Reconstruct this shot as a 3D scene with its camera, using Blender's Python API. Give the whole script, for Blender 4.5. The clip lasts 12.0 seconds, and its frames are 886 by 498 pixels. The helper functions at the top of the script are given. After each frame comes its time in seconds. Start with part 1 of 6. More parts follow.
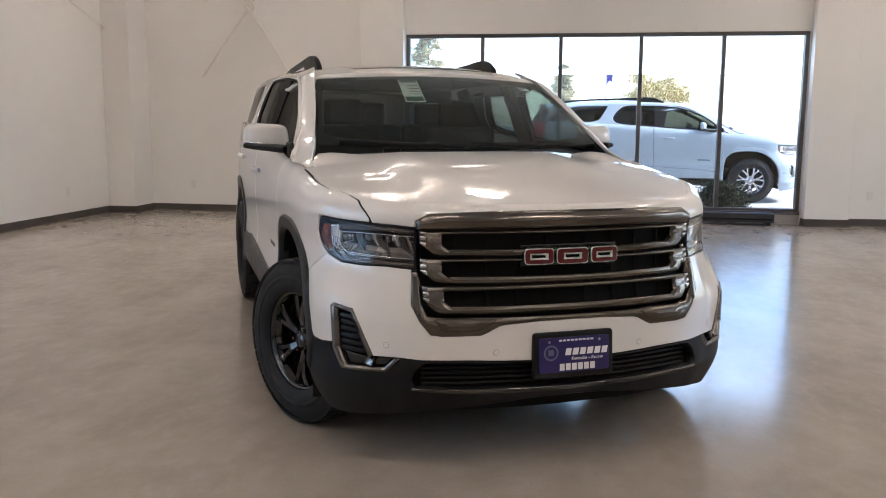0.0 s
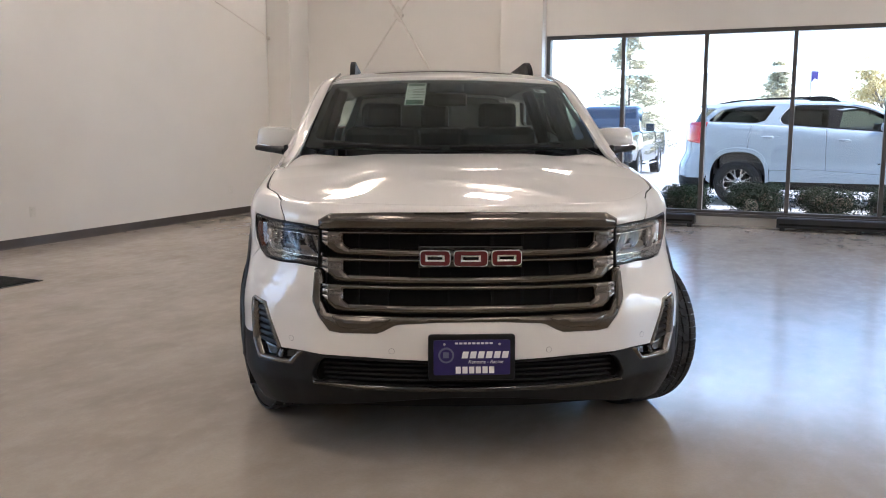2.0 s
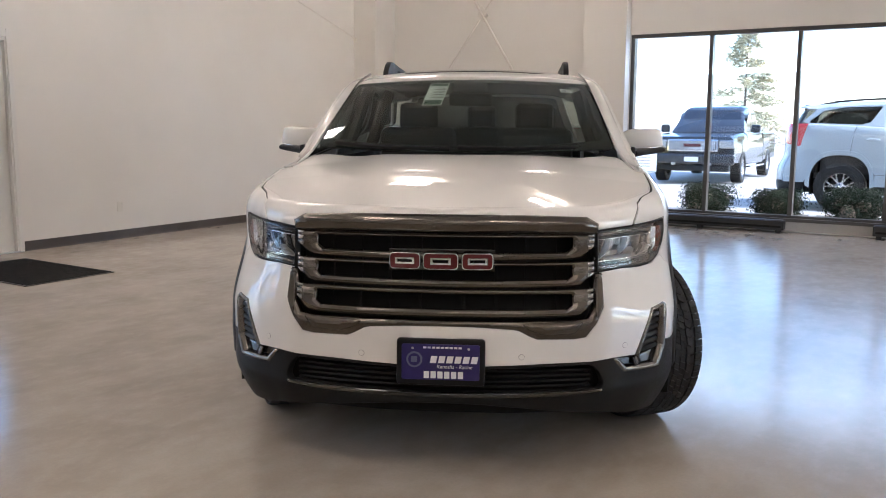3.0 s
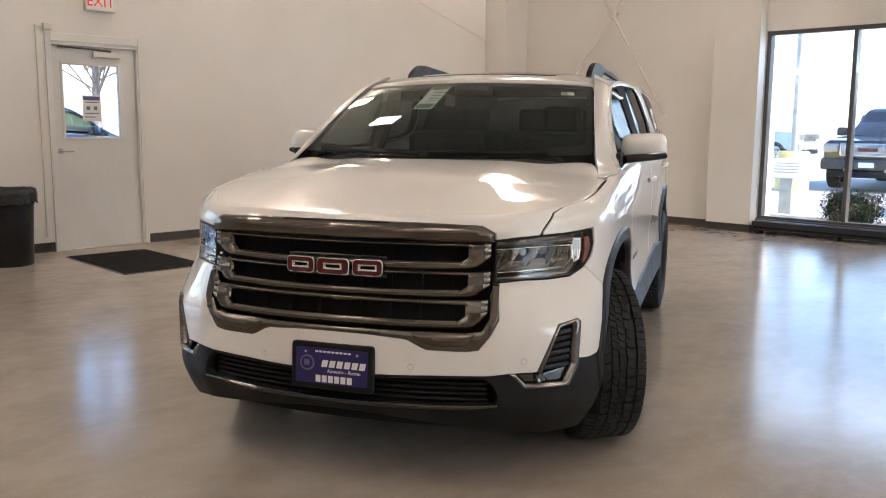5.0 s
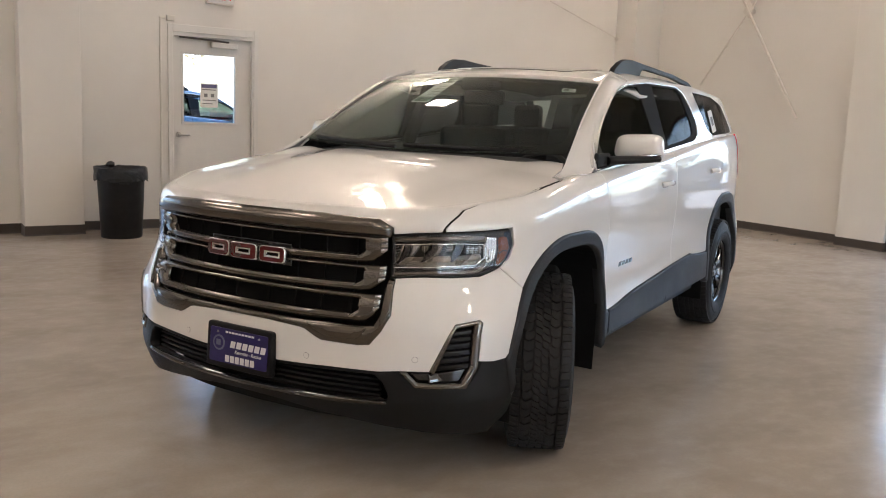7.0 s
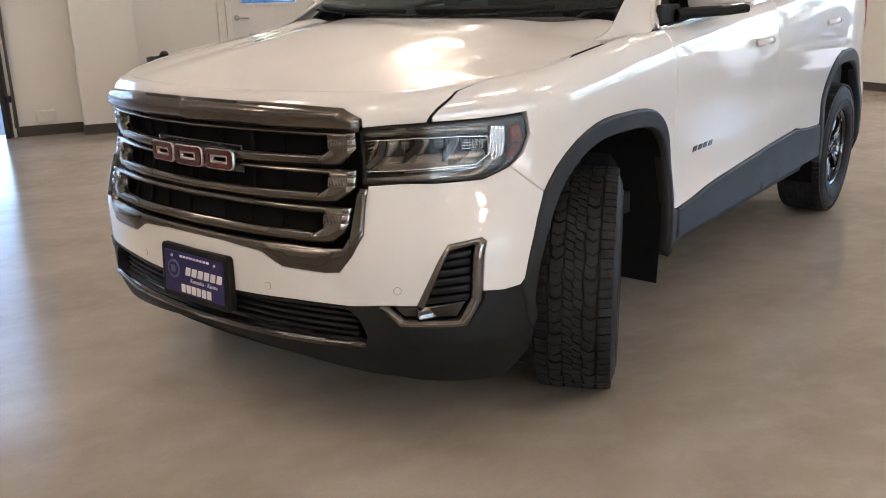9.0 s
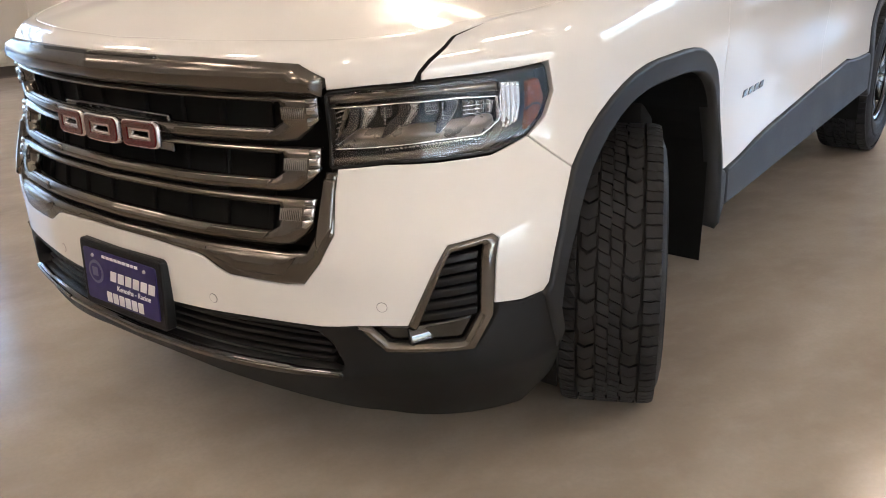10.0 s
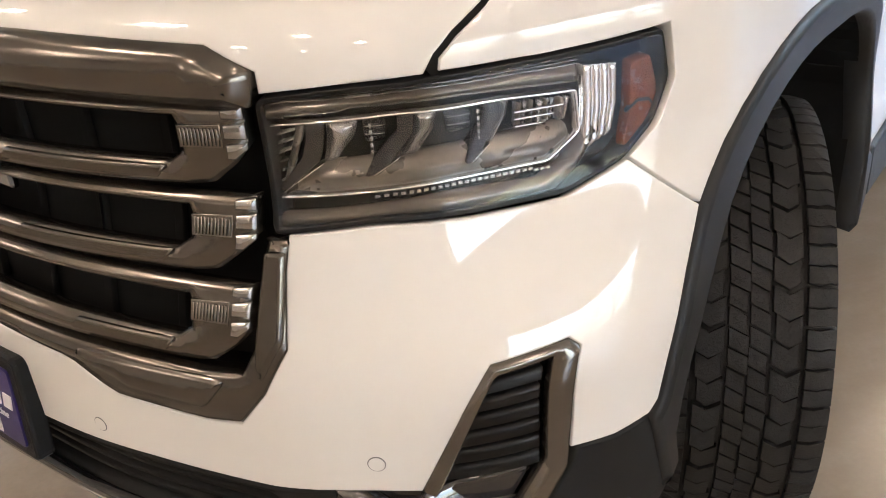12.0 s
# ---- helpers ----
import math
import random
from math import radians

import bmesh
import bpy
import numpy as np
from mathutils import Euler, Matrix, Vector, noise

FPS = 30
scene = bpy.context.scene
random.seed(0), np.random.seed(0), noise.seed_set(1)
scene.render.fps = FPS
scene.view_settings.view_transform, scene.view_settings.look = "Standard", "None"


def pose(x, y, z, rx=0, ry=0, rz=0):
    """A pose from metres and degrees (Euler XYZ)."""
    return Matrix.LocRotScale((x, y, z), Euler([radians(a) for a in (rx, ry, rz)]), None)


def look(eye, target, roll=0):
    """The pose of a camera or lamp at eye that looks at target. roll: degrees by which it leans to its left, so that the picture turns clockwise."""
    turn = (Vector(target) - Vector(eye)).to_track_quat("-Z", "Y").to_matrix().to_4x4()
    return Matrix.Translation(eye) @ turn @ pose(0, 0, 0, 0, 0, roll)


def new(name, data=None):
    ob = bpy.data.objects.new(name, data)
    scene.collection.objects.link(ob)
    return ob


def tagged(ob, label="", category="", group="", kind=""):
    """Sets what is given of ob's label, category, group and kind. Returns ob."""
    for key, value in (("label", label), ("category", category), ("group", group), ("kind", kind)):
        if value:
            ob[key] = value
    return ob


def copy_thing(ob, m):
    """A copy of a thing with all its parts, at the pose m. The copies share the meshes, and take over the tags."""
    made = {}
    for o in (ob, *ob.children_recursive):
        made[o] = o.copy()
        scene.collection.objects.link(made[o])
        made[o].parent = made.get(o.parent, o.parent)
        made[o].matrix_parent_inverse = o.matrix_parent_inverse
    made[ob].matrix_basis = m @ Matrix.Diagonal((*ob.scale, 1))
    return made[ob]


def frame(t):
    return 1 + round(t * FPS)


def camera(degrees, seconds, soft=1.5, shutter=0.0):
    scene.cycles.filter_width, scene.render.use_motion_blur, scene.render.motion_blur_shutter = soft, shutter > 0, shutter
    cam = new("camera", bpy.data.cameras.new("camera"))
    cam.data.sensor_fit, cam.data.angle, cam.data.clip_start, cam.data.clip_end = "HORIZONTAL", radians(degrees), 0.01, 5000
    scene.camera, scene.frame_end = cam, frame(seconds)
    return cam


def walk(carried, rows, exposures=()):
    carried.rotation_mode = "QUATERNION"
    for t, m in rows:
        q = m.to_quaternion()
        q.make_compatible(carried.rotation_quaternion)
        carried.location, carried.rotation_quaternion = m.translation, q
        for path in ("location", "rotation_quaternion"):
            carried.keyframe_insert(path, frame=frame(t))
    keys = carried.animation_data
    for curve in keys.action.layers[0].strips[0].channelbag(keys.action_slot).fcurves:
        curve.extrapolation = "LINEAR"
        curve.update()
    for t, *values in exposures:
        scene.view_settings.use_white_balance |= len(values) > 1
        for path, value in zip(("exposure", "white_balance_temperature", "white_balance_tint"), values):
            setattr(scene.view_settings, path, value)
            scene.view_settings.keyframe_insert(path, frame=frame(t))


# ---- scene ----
cam = camera(54.8, 12.0, 1.0)
PATH = [
    (0, (-1.437, -3.818, 1.352), (-0.84, -1.931, 1.06), 0.4),
    (0.5, (-1.134, -3.94, 1.346), (-0.669, -2.017, 1.051), 0.3),
    (1, (-0.859, -4.001, 1.344), (-0.518, -2.054, 1.041), 0.1),
    (1.5, (-0.582, -3.997, 1.353), (-0.359, -2.031, 1.06), 0.2),
    (2, (-0.263, -4.087, 1.359), (-0.166, -2.11, 1.07), 0.1),
    (2.5, (0.012, -4.046, 1.348), (-0.021, -2.067, 1.057), 0.2),
    (3, (0.275, -4.024, 1.361), (0.105, -2.053, 1.072), 0.3),
    (3.2, (0.413, -4.064, 1.364), (0.188, -2.098, 1.072), 0.2),
    (4.8, (1.23, -3.779, 1.369), (0.65, -1.886, 1.081), 0.3),
    (5, (1.351, -3.754, 1.379), (0.739, -1.872, 1.091), 0.4),
    (5.5, (1.547, -3.61, 1.367), (0.86, -1.754, 1.079), 1.4),
    (6, (1.743, -3.464, 1.38), (0.951, -1.651, 1.088), 1.8),
    (6.5, (2.046, -3.397, 1.386), (1.132, -1.643, 1.087), 1.8),
    (6.7, (2.14, -3.371, 1.387), (1.196, -1.633, 1.09), 2.1),
    (8.3, (2.434, -2.753, 1.343), (1.257, -1.187, 0.939), 0.9),
    (8.5, (2.35, -2.672, 1.332), (1.169, -1.122, 0.883), 0.5),
    (9, (2.161, -2.455, 1.318), (0.986, -0.946, 0.737), -1.3),
    (9.5, (2.016, -2.182, 1.309), (0.844, -0.71, 0.633), -1.7),
    (10, (1.78, -1.976, 1.292), (0.649, -0.503, 0.549), -2.7),
    (10.5, (1.593, -1.796, 1.281), (0.494, -0.328, 0.481), -2.8),
    (11, (1.507, -1.583, 1.273), (0.375, -0.165, 0.431), -2.0),
    (11.5, (1.385, -1.44, 1.249), (0.259, -0.052, 0.351), -3.0),
    (12, (1.259, -1.342, 1.232), (0.172, 0.046, 0.288), -4.1),
]
EXPOSURES = [(0.0, 2.30, 5750, 13), (2.5, 2.42, 5700, 13), (5.5, 2.38, 6150, 13), (8.5, 2.50, 6050, 13), (10.0, 2.76, 6200, 13), (12.0, 2.93, 6350, 13)]
walk(cam, [(t, look(eye, target, roll)) for t, eye, target, roll in PATH], EXPOSURES)
SKY, SUN, LAMP, DAY = 0.15, 2.5, 11.5, 13.0        # strengths of sky, sun, ceiling lamps and window light

# ---------------------------------------------------------------- light
ROOM = pose(0, 0, 0, 0, 0, -26.52)      # the hall's axes against the car's

world = bpy.data.worlds.new("sky_world")
scene.world = world
world.use_nodes = True
_n = world.node_tree.nodes
_sky = _n.new("ShaderNodeTexSky")
_sky.sky_type = "NISHITA"
_sky.sun_disc = False
_sky.sun_elevation = radians(42)
_sky.sun_rotation = radians(118)
_sky.air_density, _sky.dust_density, _sky.ozone_density = 1.0, 0.8, 3.0
world.node_tree.links.new(_sky.outputs[0], _n["Background"].inputs[0])
_n["Background"].inputs[1].default_value = SKY

_sun = bpy.data.lights.new("sun", "SUN")
_sun.energy, _sun.angle, _sun.color = SUN, radians(0.6), (1.0, 0.94, 0.85)
_so = new("sun", _sun)
_so.matrix_world = ROOM @ look((8, 0.9, 7.6), (0, 0, 0))

# daylight in the head of the shop window's opening
_day = bpy.data.lights.new("window_daylight", "AREA")
_day.shape, _day.size, _day.size_y = "RECTANGLE", 5.2, 0.45
_day.energy, _day.color = DAY * 0.6, (0.70, 0.85, 1.0)
_do = new("window_daylight", _day)
_do.matrix_world = ROOM @ look((.685, 8.255, 2.26), (.685, 4.0, 1.6))
# and in the head of the glazed overhead door
_gate = bpy.data.lights.new("gate_daylight", "AREA")
_gate.shape, _gate.size, _gate.size_y = "RECTANGLE", 3.2, 0.5
_gate.energy, _gate.color = DAY * 0.25, (0.72, 0.86, 1.0)
_go = new("gate_daylight", _gate)
_go.matrix_world = ROOM @ look((-6.47, -3.2, 2.75), (-2.0, -2.6, 1.5))

# and in the head of the long window in the east wall
_east = bpy.data.lights.new("east_daylight", "AREA")
_east.shape, _east.size, _east.size_y = "RECTANGLE", 6.2, 0.45
_east.energy, _east.color = DAY * 0.65, (1.0, 0.96, 0.90)
_eo = new("east_daylight", _east)
_eo.matrix_world = ROOM @ look((9.055, 2.4, 2.28), (4.0, 2.4, 1.5))

# ---------------------------------------------------------------- materials
def shader(name, base=(0.8, 0.8, 0.8), rough=0.5, metal=0.0, **extra):
    m = bpy.data.materials.new(name)
    m.use_nodes = True
    b = m.node_tree.nodes["Principled BSDF"]
    b.inputs["Base Color"].default_value = (*base, 1)
    b.inputs["Roughness"].default_value = rough
    b.inputs["Metallic"].default_value = metal
    for key, value in extra.items():
        b.inputs[key.replace("_", " ")].default_value = value
    return m


def node(m, kind, **values):
    n = m.node_tree.nodes.new(kind)
    for key, value in values.items():
        n.inputs[key.replace("_", " ")].default_value = value
    return n


def link(m, a, out, b, into):
    m.node_tree.links.new(a.outputs[out], b.inputs[into])


def bsdf(m):
    return m.node_tree.nodes["Principled BSDF"]


def coords(m, scale=(1, 1, 1)):
    """Object coordinates in metres, stretched by scale."""
    c, s = node(m, "ShaderNodeTexCoord"), node(m, "ShaderNodeMapping", Scale=scale)
    link(m, c, "Object", s, "Vector")
    return s


def noise_tex(m, scale, detail=4.0, rough=0.55, stretch=(1, 1, 1), distort=0.0):
    c, n = coords(m, stretch), node(m, "ShaderNodeTexNoise", Scale=scale, Detail=detail, Roughness=rough, Distortion=distort)
    link(m, c, "Vector", n, "Vector")
    return n


def ramp(m, source, out, stops):
    r = node(m, "ShaderNodeValToRGB")
    link(m, source, out, r, "Fac")
    el = r.color_ramp.elements
    while len(el) < len(stops):
        el.new(0.5)
    for e, (at, col) in zip(el, stops):
        e.position = at
        e.color = (*col, 1) if len(col) == 3 else col
    return r


def mix(m, a, b, fac, blend="MIX"):
    """a and b: (node, output) or colours; fac: (node, output) or a number."""
    x = m.node_tree.nodes.new("ShaderNodeMix")
    x.data_type, x.blend_type = "RGBA", blend
    for value, into in ((fac, 0), (a, 6), (b, 7)):
        if isinstance(value, tuple) and not isinstance(value[0], (int, float)):
            m.node_tree.links.new(value[0].outputs[value[1]], x.inputs[into])
        else:
            x.inputs[into].default_value = value if into == 0 else (*value, 1)
    return x


def bump(m, source, out, strength, distance=0.01):
    b = node(m, "ShaderNodeBump", Strength=strength, Distance=distance)
    link(m, source, out, b, "Height")
    link(m, b, "Normal", bsdf(m), "Normal")
    return b


def varied(name, dark, light, scale, rough=(0.4, 0.6), bumps=0.1, fine=60.0, metal=0.0, stretch=(1, 1, 1), **extra):
    """A surface whose colour drifts between two tones, with gloss that drifts too and a fine grain."""
    m = shader(name, light, rough[0], metal, **extra)
    big, small = noise_tex(m, scale, 5, 0.6, stretch), noise_tex(m, fine, 3, 0.6, stretch)
    c1 = ramp(m, big, "Fac", [(0.3, dark), (0.7, light)])
    c2 = mix(m, (c1, 0), tuple(0.7 * a for a in dark), (ramp(m, small, "Fac", [(0.35, (0.25,) * 3), (0.6, (0.0,) * 3)]), 0))
    link(m, c2, 2, bsdf(m), "Base Color")
    link(m, ramp(m, big, "Fac", [(0.3, (rough[1],) * 3), (0.7, (rough[0],) * 3)]), 0, bsdf(m), "Roughness")
    if bumps:
        bump(m, small, "Fac", bumps, 0.004)
    return m


def concrete_floor():
    """Old sealed concrete: cloudy grey-tan, soft trowel drifts, faint wear in the sealer."""
    m = shader("sealed_concrete", (0.4, 0.38, 0.35), 0.25)
    cloud, mid = noise_tex(m, 0.4, 3, 0.5), noise_tex(m, 1.3, 4, 0.5, (1, 0.5, 1))
    grain, scuff = noise_tex(m, 70, 3), noise_tex(m, 3.0, 3, 0.5, (1, 0.7, 1))
    a = ramp(m, cloud, "Fac", [(0.3, (0.265, 0.222, 0.176)), (0.52, (0.345, 0.300, 0.248)), (0.72, (0.410, 0.366, 0.314))])
    b = ramp(m, mid, "Fac", [(0.25, (0.240, 0.196, 0.150)), (0.75, (0.445, 0.401, 0.350))])
    c = mix(m, (a, 0), (b, 0), 0.5)
    d = mix(m, (c, 2), (0.23, 0.19, 0.148), (ramp(m, scuff, "Fac", [(0.42, (0,) * 3), (0.80, (0.6,) * 3)]), 0))
    fleck, stain = noise_tex(m, 11, 6, 0.6, (1, 0.6, 1)), noise_tex(m, 0.9, 8, 0.68, (0.6, 1, 1), 0.6)
    d = mix(m, (d, 2), (0.43, 0.39, 0.34), (ramp(m, fleck, "Fac", [(0.45, (0,) * 3), (0.75, (0.35,) * 3)]), 0))
    d = mix(m, (d, 2), (0.19, 0.155, 0.12), (ramp(m, stain, "Fac", [(0.60, (0,) * 3), (0.78, (0.4,) * 3)]), 0))
    e = mix(m, (d, 2), (0.24, 0.225, 0.20), (ramp(m, grain, "Fac", [(0.35, (0.14,) * 3), (0.6, (0,) * 3)]), 0))
    link(m, e, 2, bsdf(m), "Base Color")
    r1 = ramp(m, mid, "Fac", [(0.25, (0.215,) * 3), (0.75, (0.105,) * 3)])
    r2 = mix(m, (r1, 0), (0.27, 0.27, 0.27), (ramp(m, fleck, "Fac", [(0.40, (0,) * 3), (0.75, (0.6,) * 3)]), 0))
    link(m, r2, 2, bsdf(m), "Roughness")
    bsdf(m).inputs["Specular IOR Level"].default_value = 0.33
    add = mix(m, (mid, 0), (grain, 0), 0.2)
    bump(m, add, 2, 0.08, 0.01)
    return m


M_WALL = varied("wall_paint", (0.69, 0.665, 0.62), (0.74, 0.72, 0.68), 0.8, (0.55, 0.65), 0.05, 160)
M_CEIL = varied("ceiling_paint", (0.72, 0.70, 0.66), (0.78, 0.76, 0.72), 1.5, (0.6, 0.7), 0.05, 120)
M_FLOOR = concrete_floor()
M_BASE = varied("cove_base_rubber", (0.045, 0.036, 0.03), (0.06, 0.05, 0.042), 3, (0.4, 0.55), 0.05, 150)
M_STEEL_DARK = varied("dark_anodised_aluminium", (0.085, 0.08, 0.075), (0.12, 0.112, 0.105), 4, (0.35, 0.45), 0.03, 200, 0.6)
M_BLACKMETAL = varied("black_painted_steel", (0.012, 0.012, 0.012), (0.02, 0.019, 0.018), 6, (0.4, 0.55), 0.05, 150)
M_MAT = varied("black_fibre_mat", (0.008, 0.008, 0.008), (0.016, 0.015, 0.015), 20, (0.85, 0.95), 0.8, 400, Specular_IOR_Level=0.1)
M_DOOR = varied("door_paint", (0.66, 0.65, 0.62), (0.72, 0.71, 0.68), 2, (0.4, 0.5), 0.04, 120)
M_RISER = varied("grey_riser_paint", (0.36, 0.345, 0.32), (0.44, 0.42, 0.395), 3, (0.4, 0.5), 0.04, 120)
M_CHROME = shader("bright_chrome", (0.85, 0.85, 0.85), 0.06, 1.0)
M_NICKEL = varied("satin_nickel", (0.45, 0.44, 0.42), (0.55, 0.54, 0.52), 30, (0.25, 0.35), 0, 200, 1.0)


def glass(name, tint=(1, 1, 1), ior=1.45, rough=0.0):
    m = shader(name, tint, rough)
    b = bsdf(m)
    b.inputs["Transmission Weight"].default_value = 1.0
    b.inputs["IOR"].default_value = ior
    return m


M_PANE = glass("window_glass", (0.97, 0.99, 0.98))
# tint added to dim the daylight through the unseen east window
M_SOLARPANE = glass("tinted_window_glass", (0.72, 0.77, 0.77))


# ---------------------------------------------------------------- building helpers
def part(name, bm, material, parent=None, label="", m=None, smooth=None, keep=False):
    """Links a bmesh as ONE mesh object, under a thing or a part if one is given."""
    if not keep:
        bmesh.ops.recalc_face_normals(bm, faces=bm.faces)
    if smooth is not None:
        for f in bm.faces:
            f.smooth = True
        if smooth:
            for e in bm.edges:
                e.smooth = e.calc_face_angle(0.0) < radians(smooth)
    me = bpy.data.meshes.new(name)
    bm.to_mesh(me)
    bm.free()
    for mat in material if isinstance(material, (list, tuple)) else [material]:
        me.materials.append(mat)
    ob = new(name, me)
    if m is not None:
        ob.matrix_basis = m
    if parent:
        ob.parent = parent
    if label:
        tagged(ob, label)
    return ob


def thing(name, m, label, category, group="", kind=""):
    ob = new(name)
    ob.empty_display_size = 0.1
    ob.matrix_basis = m
    return tagged(ob, label, category, group, kind)


def add_box(bm, size, centre=(0, 0, 0), bevel=0.0, m=None, seg=2):
    r = bmesh.ops.create_cube(bm, size=1.0)["verts"]
    bmesh.ops.scale(bm, vec=size, verts=r)
    if bevel:
        es = list({e for v in r for e in v.link_edges})
        out = bmesh.ops.bevel(bm, geom=es, offset=bevel, segments=seg, affect="EDGES", profile=0.5)
        r = list({v for f in out["faces"] for v in f.verts} | {v for v in r if v.is_valid})
    bmesh.ops.translate(bm, vec=centre, verts=r)
    if m is not None:
        bmesh.ops.transform(bm, matrix=m, verts=r)
    return r


def box(size, centre=(0, 0, 0), bevel=0.0, m=None, seg=2):
    bm = bmesh.new()
    add_box(bm, size, centre, bevel, m, seg)
    return bm


def add_span(bm, lo, hi, bevel=0.0, m=None):
    return add_box(bm, [b - a for a, b in zip(lo, hi)], [(a + b) / 2 for a, b in zip(lo, hi)], bevel, m)


def span(lo, hi, bevel=0.0, m=None):
    bm = bmesh.new()
    add_span(bm, lo, hi, bevel, m)
    return bm


def add_cyl(bm, r1, r2, depth, m=None, seg=24, cap=True):
    v = bmesh.ops.create_cone(bm, cap_ends=cap, segments=seg, radius1=r1, radius2=r2, depth=depth)["verts"]
    if m is not None:
        bmesh.ops.transform(bm, matrix=m, verts=v)
    return v


def cyl(r1, r2, depth, m=None, seg=24, cap=True):
    bm = bmesh.new()
    add_cyl(bm, r1, r2, depth, m, seg, cap)
    return bm


def add_rod(bm, a, b, r, seg=8):
    a, b = Vector(a), Vector(b)
    q = (b - a).to_track_quat("Z", "Y").to_matrix().to_4x4()
    return add_cyl(bm, r, r, (b - a).length, Matrix.Translation((a + b) / 2) @ q, seg)


def add_lathe(bm, profile, seg=48, m=None):
    """Turns (radius, height) pairs round the local z axis."""
    rings = []
    for r, z in profile:
        rings.append([bm.verts.new((r * math.cos(2 * math.pi * i / seg), r * math.sin(2 * math.pi * i / seg), z)) for i in range(seg)])
    for a, b in zip(rings, rings[1:]):
        for i in range(seg):
            j = (i + 1) % seg
            bm.faces.new((a[i], a[j], b[j], b[i]))
    vs = [v for ring in rings for v in ring]
    if m is not None:
        bmesh.ops.transform(bm, matrix=m, verts=vs)
    return vs
from mathutils import geometry


# ---------------------------------------------------------------- the body's surfaces
# Plan outlines of the left half at bumper height and at headlight height: nose, round the corner, along the side to the tail.
LOW = np.array([(0, -.925), (.30, -.906), (.58, -.842), (.70, -.783), (.80, -.712), (.87, -.63), (.918, -.535), (.94, -.44), (.95, -.3),
                (.955, 0), (.957, .5), (.957, 1.6), (.957, 2.6), (.952, 3.1), (.93, 3.5), (.82, 3.78), (.5, 3.9), (0, 3.93)])
UPP = np.array([(0, -.90), (.30, -.868), (.57, -.782), (.712, -.685), (.79, -.578), (.845, -.49), (.886, -.425), (.912, -.36), (.934, -.24),
                (.945, 0), (.948, .5), (.95, 1.6), (.948, 2.6), (.94, 3.1), (.90, 3.46), (.78, 3.70), (.5, 3.80), (0, 3.84)])
WAIST, BAND = 0.98, 0.16


def crom(p, n=24):
    """A smooth curve through the points p, n steps to a stretch."""
    q = np.vstack([2 * p[0] - p[1], p, 2 * p[-1] - p[-2]])
    t = np.linspace(0, 1, n, endpoint=False)[:, None]
    out = []
    for a, b, c, d in zip(q, q[1:], q[2:], q[3:]):
        out.append(0.5 * (2 * b + (c - a) * t + (2 * a - 5 * b + 4 * c - d) * t**2 + (3 * b - a - 3 * c + d) * t**3))
    return np.vstack(out + [p[-1:]])


def step(a, b, x):
    t = np.clip((x - a) / (b - a), 0, 1)
    return t * t * (3 - 2 * t)


P_LOW, P_UPP = crom(LOW), crom(UPP)
S_AT = np.r_[0, np.cumsum(np.hypot(*np.diff(P_LOW, axis=0).T))]


HOOD_LINE = np.polyfit([-.95, -.83, -.6, -.3, 0, .2, .45], [1.034, 1.060, 1.110, 1.164, 1.202, 1.226, 1.252], 2)


def hood_z(x, y):
    """Height of the bonnet's top: a rising crowned middle, a soft crease where the raised field ends, edges that fall away."""
    x = np.abs(x)
    half = .40 + .10 * np.clip(y + .5, 0, 1)
    crease = .016 * step(half - .10, half + .14, x) * np.clip((y + .9) / .7, 0, 1)
    return np.polyval(HOOD_LINE, y) - .030 * (x / .85) ** 2 - .012 * (x / .85) ** 3 - crease - .010 + .020 * step(.08, .34, y) * step(.48, .74, x) * (1 - step(.78, .86, x))


def belt_z(y):
    return np.interp(y, [.2, .43, 1.41, 2.14, 2.7, 3.4], [1.150, 1.166, 1.228, 1.284, 1.318, 1.35])


